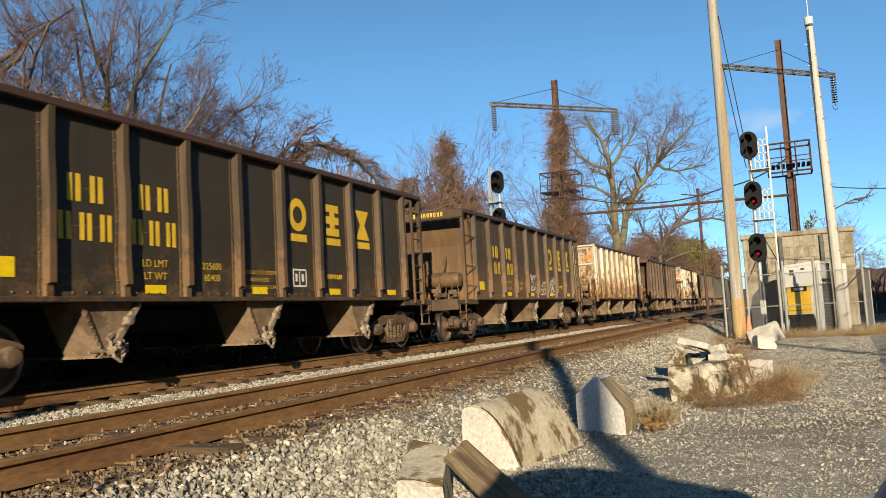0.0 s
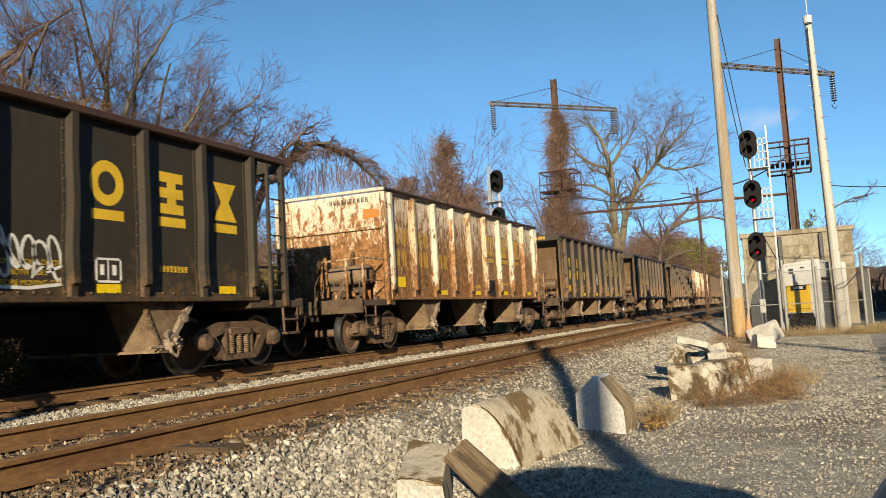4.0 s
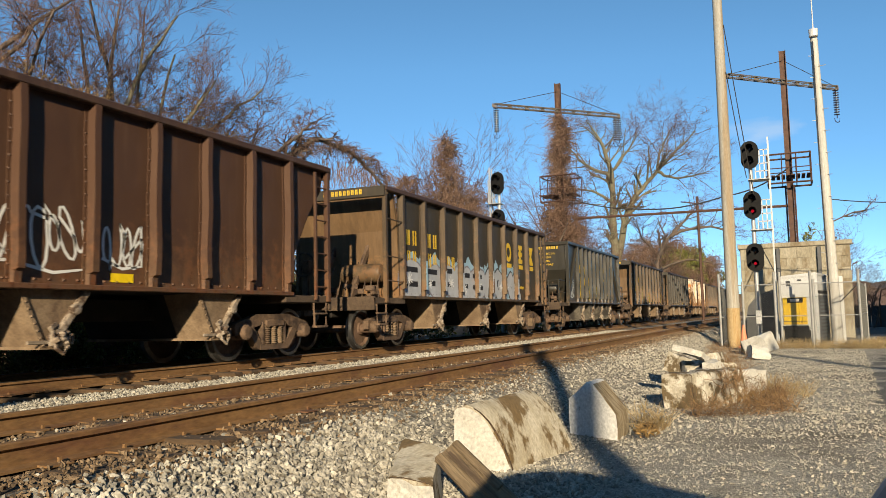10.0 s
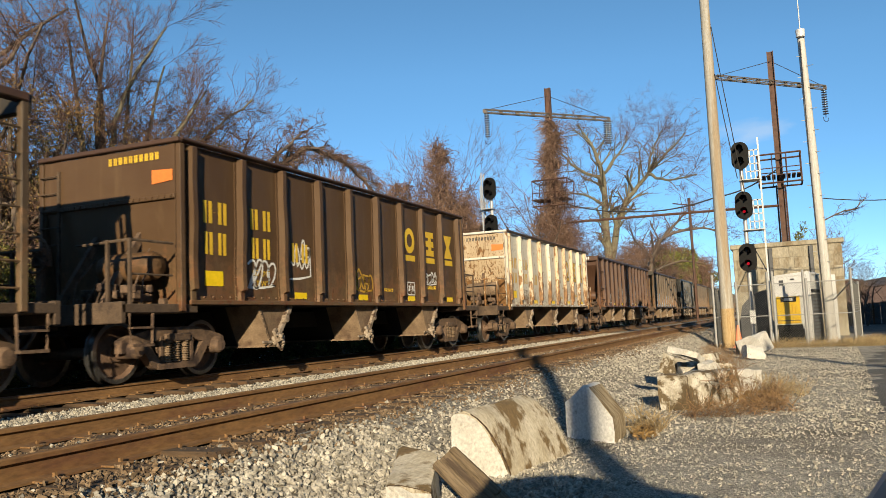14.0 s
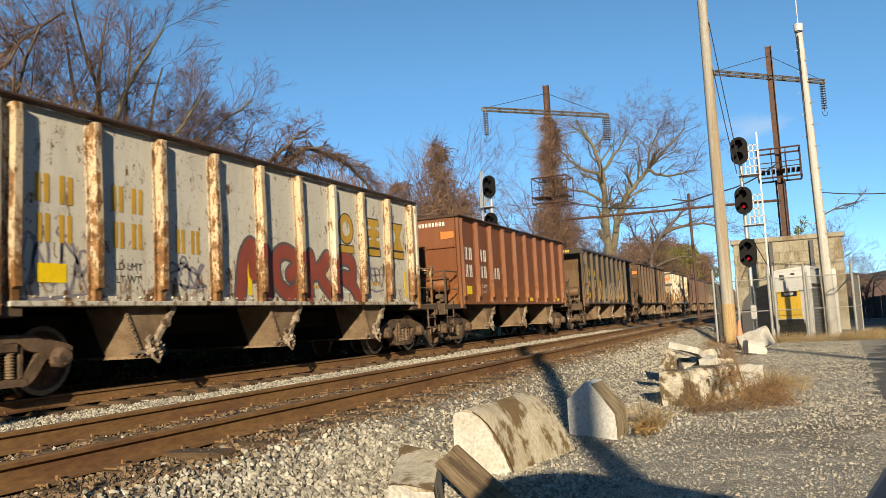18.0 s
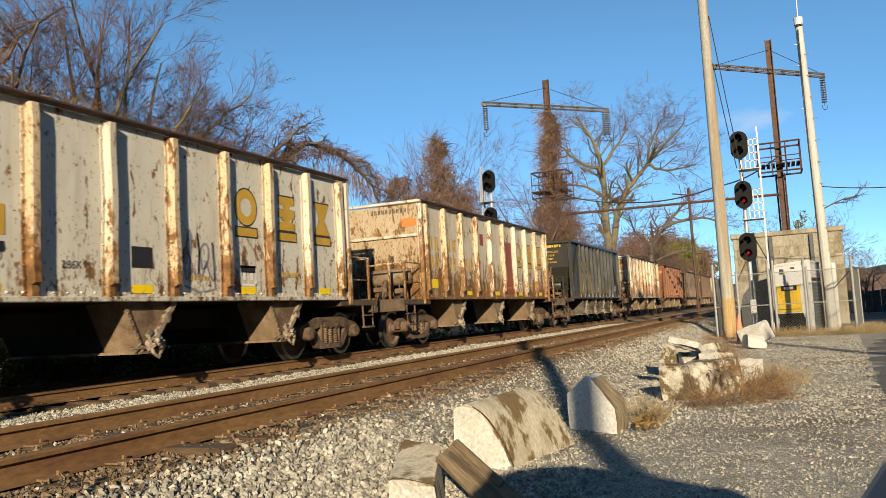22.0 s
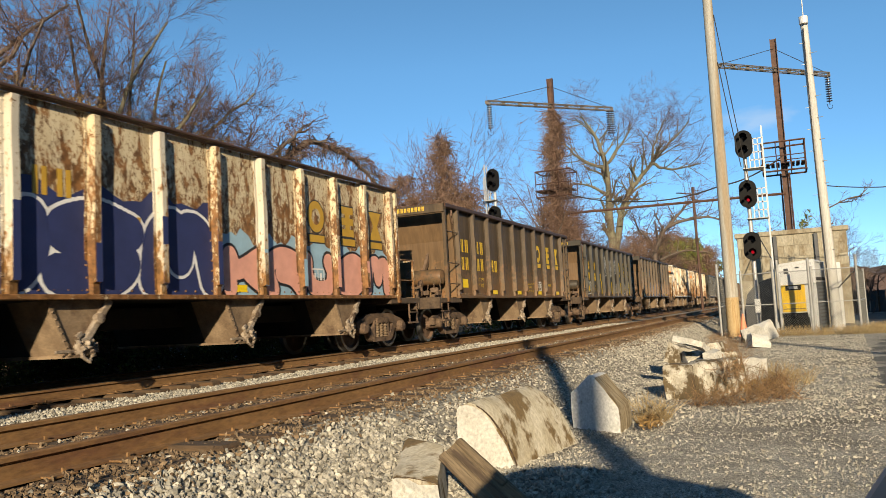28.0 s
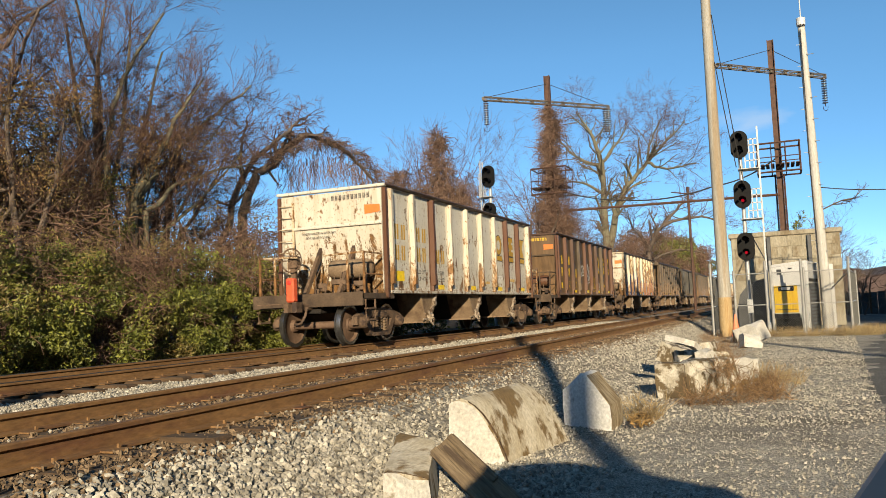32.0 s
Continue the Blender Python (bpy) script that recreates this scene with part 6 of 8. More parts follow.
def gate_mesh():
    g = Geo()
    r = random.Random(5)
    m = Matrix.Translation((0.31, -1.32, 0.78)) @ Matrix.Rotation(radians(38.5), 4, "Y")
    g.box(-0.05, 0.05, -0.04, 0.04, -0.42, 0.44, 0.015, m)
    for k in range(12):
        q = Matrix.Translation((0.16 + r.uniform(-0.12, 0.2), -1.32 + r.uniform(-0.06, 0.03), 0.52 + r.uniform(-0.08, 0.16))) @ Euler([r.uniform(0, 3) for _ in range(3)]).to_matrix().to_4x4()
        g.box(-0.07, 0.07, -0.03, 0.03, -0.03, 0.03, 0.008, q)
    g.tube([(0.1, -1.34, 0.5), (0.24, -1.36, 0.44), (0.3, -1.34, 0.56)], 0.022, 6)
    g.tube([(0.02, -1.36, 0.62), (0.06, -1.39, 0.40), (0.16, -1.40, 0.33), (0.24, -1.38, 0.42), (0.2, -1.36, 0.58)], 0.026, 6)
    g.lathe([(0.02, -0.05), (0.07, -0.04), (0.07, 0.04), (0.02, 0.05)], (0.36, -1.36, 0.88), "y", 10)
    g.box(-0.3, 0.22, -1.345, -1.31, 0.455, 0.50, 0.008)
    return g.mesh("gate", M_gate)


def side_frame_mesh():
    g = Geo()
    out = [(-1.10, 0.62), (-1.02, 0.66), (-0.45, 0.80), (0.45, 0.80), (1.02, 0.66), (1.10, 0.62), (1.10, 0.44), (0.74, 0.47), (0.62, 0.56),
           (0.42, 0.60), (0.36, 0.64), (-0.36, 0.64), (-0.42, 0.60), (-0.62, 0.56), (-0.74, 0.47), (-1.10, 0.44)]
    g.prism(out, "y", -0.07, 0.07)
    g.prism([(-0.72, 0.50), (-0.60, 0.57), (-0.36, 0.30), (-0.30, 0.18), (-0.42, 0.17), (-0.52, 0.24)], "y", -0.07, 0.07)
    g.prism([(0.72, 0.50), (0.60, 0.57), (0.36, 0.30), (0.30, 0.18), (0.42, 0.17), (0.52, 0.24)], "y", -0.07, 0.07)
    g.prism([(-0.42, 0.17), (0.42, 0.17), (0.40, 0.27), (-0.40, 0.27)], "y", -0.08, 0.08)
    g.box(-0.36, -0.29, -0.08, 0.08, 0.25, 0.66, 0.01)
    g.box(0.29, 0.36, -0.08, 0.08, 0.25, 0.66, 0.01)
    g.box(-0.27, 0.27, -0.11, 0.02, 0.58, 0.70, 0.015)
    for s in (-1, 1):
        g.lathe([(0.02, -0.20), (0.10, -0.19), (0.135, -0.15), (0.135, 0.02)], (0.89 * s, 0, 0.49), "y", 14)
    return g.mesh("side_frame", M_frame, True)


def spring_mesh():
    g = Geo()
    prof = []
    for k in range(9):
        z = 0.27 + k * 0.036
        prof += [(0.055, z), (0.075, z + 0.009), (0.075, z + 0.02), (0.055, z + 0.029)]
    for x in (-0.19, 0.0, 0.19):
        g.lathe(prof, (x, -0.03, 0), "z", 10)
    return g.mesh("spring_pack", M_bay, False)


def wheelset_mesh():
    g = Geo()
    R = 0.457
    for s in (-1, 1):
        p = [(0.10, 0.80), (0.13, 0.80), (0.14, 0.755), (0.34, 0.735), (0.385, 0.79), (R - 0.01, 0.79), (R, 0.735), (R + 0.003, 0.69), (R + 0.028, 0.68), (R + 0.028, 0.66),
             (0.40, 0.655), (0.36, 0.69), (0.15, 0.70), (0.12, 0.62), (0.09, 0.62)]
        g.lathe([(r, s * a) for r, a in p], (0, 0, 0), "y", 32)
    g.lathe([(0.085, -0.63), (0.085, 0.63)], (0, 0, 0), "y", 14)
    for s in (-1, 1):
        g.lathe([(0.02, s * 1.20), (0.085, s * 1.19), (0.10, s * 1.15), (0.10, s * 0.80)], (0, 0, 0), "y", 14)
        for k in range(3):
            a = k * 2.094
            g.box(0.05 * math.cos(a) - 0.014, 0.05 * math.cos(a) + 0.014, min(s * 1.19, s * 1.215), max(s * 1.19, s * 1.215), 0.05 * math.sin(a) - 0.014, 0.05 * math.sin(a) + 0.014)
    me = g.mesh("wheelset", M_wheel, True)
    me.materials.append(M_tread)
    for poly in me.polygons:
        c = poly.center
        if math.hypot(c.x, c.z) > R - 0.06 and abs(c.y) > 0.6:
            poly.material_index = 1
    return me


def coupler_mesh():
    g = Geo()
    g.box(-0.75, 0.10, -0.08, 0.08, 0.80, 0.94, 0.02)
    g.prism([(0.05, -0.16), (0.28, -0.18), (0.30, -0.06), (0.18, -0.03), (0.18, 0.06), (0.30, 0.05), (0.28, 0.15), (0.05, 0.14)], "z", 0.76, 0.98)
    g.tube([(0.0, 0.22, 0.85), (0.12, 0.26, 0.68), (0.26, 0.24, 0.52), (0.38, 0.16, 0.50)], 0.028, 7)
    g.tube([(-0.1, -0.1, 0.98), (-0.05, -0.5, 0.95), (-0.05, -1.1, 0.95)], 0.016, 6)
    return g.mesh("coupler", M_frame)


def text_mesh(words, size):
    def make():
        cu = bpy.data.curves.new("words", "FONT")
        cu.body, cu.size, cu.align_x = words, size, "CENTER"
        ob = bpy.data.objects.new("words", cu)
        scene.collection.objects.link(ob)
        me = bpy.data.meshes.new_from_object(ob.evaluated_get(bpy.context.evaluated_depsgraph_get()))
        bpy.data.objects.remove(ob)
        me.transform(Matrix.Rotation(radians(90), 4, "X"))
        me.materials.clear()
        me.materials.append(M_yel)
        return me
    return kept(("text", words, size), make)


def flat(g, x0, x1, z0, z1, y=0.0):
    """A thin plate of paint in the plane of the car's side."""
    return g.box(x0, x1, y - 0.002, y, z0, z1)


def marks_mesh(n, w, h):
    """A run of characters as plain bars on a hairline."""
    def make():
        step = w / n
        outline = []
        low, high = 0.5 * h - 0.0005, 0.5 * h + 0.0005
        bars = [(-w / 2 + (k + 0.2 + u) * step, -w / 2 + (k + 0.42 + u) * step) for k in range(n) for u in (0.0, 0.36)]
        for p, q in bars:
            outline += [(p, low), (p, 0.0), (q, 0.0), (q, low)]
        for p, q in bars[::-1]:
            outline += [(q, high), (q, h), (p, h), (p, high)]
        g = Geo().prism(outline, "y", -0.002, 0.0)
        return g.mesh("stencil", M_yel)
    return kept(("marks", n, w, h), make)


def logo_meshes():
    """Three plain shapes with bars under them: a thick ring, a comb-sided slab, an hourglass."""
    out = []
    g = Geo()
    n = 20
    v, f = [], []
    for k in range(n):
        a = 2 * math.pi * k / n
        for r in (1.0, 0.52):
            v.append((0.29 * r * math.cos(a), 0, 0.31 + 0.31 * r * math.sin(a)))
    f = [(2 * k, 2 * k + 1, (2 * k + 3) % (2 * n), (2 * k + 2) % (2 * n)) for k in range(n)]
    g.add(v, f)
    out.append(g.mesh("logo_shape", M_yel))
    g = Geo()
    half = [(-0.24, 0.62), (-0.24, 0.47), (-0.09, 0.47), (-0.09, 0.385), (-0.24, 0.385), (-0.24, 0.235), (-0.09, 0.235), (-0.09, 0.15), (-0.24, 0.15), (-0.24, 0.0)]
    g.prism(half + [(-x, z) for x, z in half[::-1]], "y", -0.002, 0.0)
    out.append(g.mesh("logo_shape", M_yel))
    g = Geo().prism([(-0.28, 0.62), (-0.09, 0.31), (-0.28, 0.0), (0.28, 0.0), (0.09, 0.31), (0.28, 0.62)], "y", -0.002, 0.0)
    out.append(g.mesh("logo_shape", M_yel))
    g = Geo()
    flat(g, -0.28, 0.28, -0.19, -0.05)
    out.append(g.mesh("logo_bar", M_yel))
    return out


def ribbon(g, pts, w):
    """A flat stroke of paint along points (x, z)."""
    v, f = [], []
    n = len(pts)
    for i in range(n):
        a, b = pts[max(i - 1, 0)], pts[min(i + 1, n - 1)]
        dx, dz = b[0] - a[0], b[1] - a[1]
        k = math.hypot(dx, dz) or 1.0
        ox, oz = -dz / k * w / 2, dx / k * w / 2
        v += [(pts[i][0] + ox, 0, pts[i][1] + oz), (pts[i][0] - ox, 0, pts[i][1] - oz)]
    for i in range(n - 1):
        f.append((2 * i, 2 * i + 1, 2 * i + 3, 2 * i + 2))
    g.add(v, f)


def scrawl_mesh(w, h, seed, stroke=0.042):
    """A sprayed tag that cannot be read: looping strokes."""
    r = random.Random(seed)
    g = Geo()
    n = max(3, int(w / 0.17))
    pts = []
    for k in range(n):
        cx = -w / 2 + w * (k + 0.5) / n
        a0, turn = r.uniform(0, 6.28), r.uniform(3.0, 8.0) * r.choice((-1, 1))
        rx, rz = w / n * r.uniform(0.4, 0.75), h * r.uniform(0.25, 0.5)
        lean = r.uniform(-0.25, 0.25)
        for i in range(13):
            t = i / 12
            a = a0 + turn * t
            z = h / 2 + rz * math.sin(a) * (0.6 + 0.4 * t)
            pts.append((cx + rx * math.cos(a) * (1 - 0.3 * t) + lean * (z - h / 2), z))
    z = h * r.uniform(0.0, 0.25)
    pts += [(w * 0.5, z), (0.0, z - 0.06 * h), (-w * 0.5, z + r.uniform(-0.1, 0.1) * h)]
    ribbon(g, pts, stroke)
    return g.mesh("graffiti", M_chalk)


# coats of paint
P_black = car_paint("black_car_paint", (0.049, 0.043, 0.033), (0.11, 0.08, 0.048), (0.20, 0.11, 0.055), 0.36, 0.0, foot=0.5)
P_gloss = car_paint("newer_black_car_paint", (0.038, 0.036, 0.030), (0.10, 0.080, 0.053), (0.18, 0.10, 0.055), 0.22, 0.0, 0.4, foot=0.45)
P_olive = car_paint("dusty_black_car_paint", (0.068, 0.049, 0.032), (0.185, 0.125, 0.07), (0.24, 0.11, 0.045), 0.55, 0.02, foot=0.9)
P_brown = car_paint("brown_car_paint", (0.105, 0.058, 0.028), (0.18, 0.117, 0.06), (0.22, 0.085, 0.035), 0.4, 0.05)
P_maroon = car_paint("maroon_brown_car_paint", (0.098, 0.048, 0.028), (0.155, 0.088, 0.05), (0.22, 0.085, 0.035), 0.4, 0.08)
P_rust = car_paint("rust_brown_car_paint", (0.235, 0.08, 0.032), (0.28, 0.125, 0.055), (0.36, 0.125, 0.03), 0.5, 0.15)
P_white = car_paint("white_car_paint", (0.84, 0.81, 0.715), (0.60, 0.54, 0.42), (0.30, 0.15, 0.055), 0.42, 0.34, foot=0.25, grain=1.5, climb=0.3)
P_white_r = car_paint("rust_bitten_white_paint", (0.80, 0.75, 0.64), (0.55, 0.43, 0.27), (0.37, 0.185, 0.06), 0.55, 0.34, foot=0.7)
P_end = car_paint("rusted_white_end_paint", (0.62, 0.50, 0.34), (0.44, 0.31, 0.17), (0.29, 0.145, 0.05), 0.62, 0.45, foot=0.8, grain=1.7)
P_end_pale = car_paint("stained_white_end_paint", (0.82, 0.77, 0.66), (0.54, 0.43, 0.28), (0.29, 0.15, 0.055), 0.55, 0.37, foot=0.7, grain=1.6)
P_white_rr = car_paint("rust_eaten_white_paint", (0.78, 0.70, 0.57), (0.58, 0.42, 0.26), (0.36, 0.175, 0.065), 0.55, 0.40, foot=0.42, dust=0.85, reach=(3.6, 2.2), climb=0.9, grain=2.8)
P_cream = car_paint("stained_cream_paint", (0.76, 0.66, 0.46), (0.50, 0.37, 0.21), (0.31, 0.15, 0.055), 0.5, 0.44, foot=0.3, dust=0.75, reach=(3.6, 1.2), climb=0.9, grain=2.2)
P_chord = car_paint("rusty_chord_paint", (0.08, 0.045, 0.032), (0.16, 0.09, 0.055), (0.24, 0.095, 0.04), 0.4, 0.1)
P_post = car_paint("brown_patched_post", (0.14, 0.058, 0.03), (0.17, 0.09, 0.05), (0.12, 0.05, 0.025), 0.3, 0.05)
P_rib = car_paint("rusted_rib_paint", (0.62, 0.51, 0.35), (0.47, 0.33, 0.19), (0.28, 0.14, 0.052), 0.5, 0.44, foot=0.6, dust=0.82, grain=2.0)
P_dust = car_paint("dust_caked_end_paint", (0.135, 0.082, 0.042), (0.26, 0.16, 0.08), (0.30, 0.14, 0.055), 0.6, 0.06, foot=0.8)
WHITES = (P_white, P_white_r, P_white_rr, P_cream)
LOGO = logo_meshes()
S_silver = worn("silver_spray", (0.42, 0.44, 0.48), 1.0)
S_lightblue = worn("pale_blue_spray", (0.30, 0.46, 0.58), 0.9)
S_navy = worn("navy_spray", (0.025, 0.035, 0.12), 1.0)
S_pink = worn("pink_spray", (0.72, 0.36, 0.28), 1.0)
S_white = worn("white_spray", (0.75, 0.75, 0.75), 1.0)
S_red = worn("red_spray", (0.27, 0.06, 0.04), 0.55)
M_placard = plain("orange_placard", (0.62, 0.17, 0.03), 0.6)
S_grey = worn("grey_spray", (0.22, 0.21, 0.25), 0.7)
S_haze = worn("smoky_black_spray", (0.10, 0.09, 0.10), 0.5)
S_ink = worn("black_spray", (0.015, 0.015, 0.02), 1.0)


def curl(pts, n=6):
    """A smooth run through points (x, z)."""
    out = []
    for k in range(len(pts) - 1):
        p0, p1, p2, p3 = pts[max(k - 1, 0)], pts[k], pts[k + 1], pts[min(k + 2, len(pts) - 1)]
        for i in range(n):
            u = i / n
            out.append(tuple(0.5 * (2 * b + (c - a) * u + (2 * a - 5 * b + 4 * c - d) * u * u + (3 * b - a - 3 * c + d) * u ** 3) for a, b, c, d in zip(p0, p1, p2, p3)))
    return out + [pts[-1]]


# skeletons of swollen shapes that spell nothing, in a unit box
SWELLS = (((0.1, 0.0), (0.05, 0.7), (0.4, 1.0), (0.8, 0.85), (0.75, 0.5), (0.35, 0.45), (0.7, 0.3), (0.95, 0.0)),
          ((0.15, 0.95), (0.1, 0.35), (0.35, 0.05), (0.75, 0.1), (0.9, 0.5), (0.85, 0.95)),
          ((0.9, 0.85), (0.5, 1.0), (0.15, 0.75), (0.45, 0.5), (0.85, 0.35), (0.6, 0.03), (0.1, 0.1)),
          ((0.1, 0.05), (0.2, 0.8), (0.45, 1.0), (0.5, 0.45), (0.6, 0.95), (0.85, 0.9), (0.92, 0.05)),
          ((0.8, 0.2), (0.45, 0.0), (0.1, 0.3), (0.15, 0.8), (0.5, 1.0), (0.85, 0.75), (0.55, 0.5)),
          ((0.1, 0.0), (0.15, 0.95), (0.3, 0.5), (0.85, 0.95), (0.55, 0.5), (0.9, 0.05)))


def stroke(g, pts, w, y, low):
    """A swollen stroke of paint: overlapping dabs, each a hair above the last."""
    n = 14
    for i, (x, z) in enumerate(pts):
        ring = [(x + w / 2 * math.cos(2 * math.pi * k / n), y - 0.00006 * i, max(low, z + w / 2 * math.sin(2 * math.pi * k / n))) for k in range(n)]
        k = len(g.v)
        g.add(ring, [tuple(range(n))])
        if i:
            g.f.append((k - n, k - n + 1, k + 1, k))


def piece(car, xs, x0, x1, z0, z1, fill, edge, seed, n, back=None, stout=0.22, sharp=False, bars=None, glint=None):
    """A sprayed frieze along the panels: swollen outlined shapes that spell nothing, over a ragged cloud of colour, on the ribs too."""
    r = random.Random(seed)
    sheet = -1.362
    if back is not None:
        g = Geo()
        m = 10 * n
        top = [(x0 + (x1 - x0) * k / m, z1 + 0.10 + 0.10 * math.sin(0.9 * k + seed) + r.uniform(-0.05, 0.14)) for k in range(m + 1)]
        for (xa, za), (xb, zb) in zip(top, top[1:]):
            g.add([(xa, sheet, z0), (xb, sheet, z0), (xb, sheet, zb), (xa, sheet, za)], [(0, 1, 2, 3)])
        part("graffiti", g, back, car, "sprayed backing colour of the graffiti")
    w = (x1 - x0) / n
    for k in range(n):
        skel = SWELLS[(k + seed) % len(SWELLS)]
        lean = r.uniform(-0.08, 0.08)
        pts = [(x0 + w * (k + 0.04 + 0.92 * u + lean * v) + r.uniform(-0.03, 0.03), z0 + stout * 0.4 + (z1 - z0 - stout * 0.9) * v + r.uniform(-0.03, 0.03)) for u, v in skel]
        run = [(p[0] + (q[0] - p[0]) * i / 7, p[1] + (q[1] - p[1]) * i / 7) for p, q in zip(pts, pts[1:]) for i in range(7)] + [pts[-1]] if sharp else curl(pts, 7)
        ge, gf = Geo(), Geo()
        stroke(ge, run, stout + 0.10, sheet - 0.003 - 0.0002 * k, z0 - 0.02)
        stroke(gf, run, stout, sheet - 0.0075 - 0.0002 * k, z0)
        part("graffiti", ge, edge, car, "sprayed graffiti outline")
        part("graffiti", gf, fill, car, "sprayed graffiti shape")
        if bars is not None:
            for q in range(2):
                xa, za = x0 + w * (k + r.uniform(0.08, 0.2)), z0 + (z1 - z0) * (0.30 + 0.40 * q) + r.uniform(-0.04, 0.04)
                part("graffiti", Geo().box(xa, xa + w * r.uniform(0.6, 0.75), sheet - 0.013, sheet - 0.012, za, za + 0.13), bars, car, "dark sprayed bar")
        if glint is not None:
            gs = Geo()
            cx, cz = x0 + w * (k + r.uniform(0.3, 0.7)), z0 + (z1 - z0) * r.uniform(0.3, 0.7)
            for q in range(5):
                a, d = q * 0.628 + r.uniform(-0.1, 0.1), r.uniform(0.10, 0.20)
                ribbon(gs, [(cx - d * math.cos(a), cz - d * math.sin(a)), (cx + d * math.cos(a), cz + d * math.sin(a))], 0.03)
            gs.v = [(x, sheet - 0.016, z) for x, y, z in gs.v]
            part("graffiti", gs, glint, car, "white sprayed star")
    for x in xs:
        if x0 + 0.1 < x < x1 - 0.1:
            zt = z1 - 0.06 + r.uniform(-0.1, 0.08)
            part("graffiti", Geo().box(x - 0.052, x + 0.052, -HALF - 0.004, -HALF - 0.001, max(z0, 1.35), zt), back if back is not None and r.random() < 0.5 else fill, car, "sprayed paint on a rib")


def truck(car, x):
    t = new("truck")
    t.parent = car
    t.location = (x, 0, 0)
    part("bolster", kept("bolster", lambda: Geo().box(-0.2, 0.2, -0.95, 0.95, 0.5, 0.74, 0.03).mesh("bolster", M_frame)), M_frame, t)
    for s in (-1, 1):
        at = Matrix.Translation((0, s * 1.02, 0)) @ (Matrix.Identity(4) if s < 0 else Matrix.Rotation(math.pi, 4, "Z"))
        part("side_frame", kept("side_frame", side_frame_mesh), M_frame, t, at=at)
        part("spring_pack", kept("spring_pack", spring_mesh), M_bay, t, at=at)
    for k, s in enumerate((-1, 1)):
        w = part("wheelset", kept("wheelset", wheelset_mesh), M_wheel, t, at=pose(0.89 * s, 0, 0.457))
        WHEELS[k].append(w)
    return t


WHEELS = ([], [])
TRAIN = []


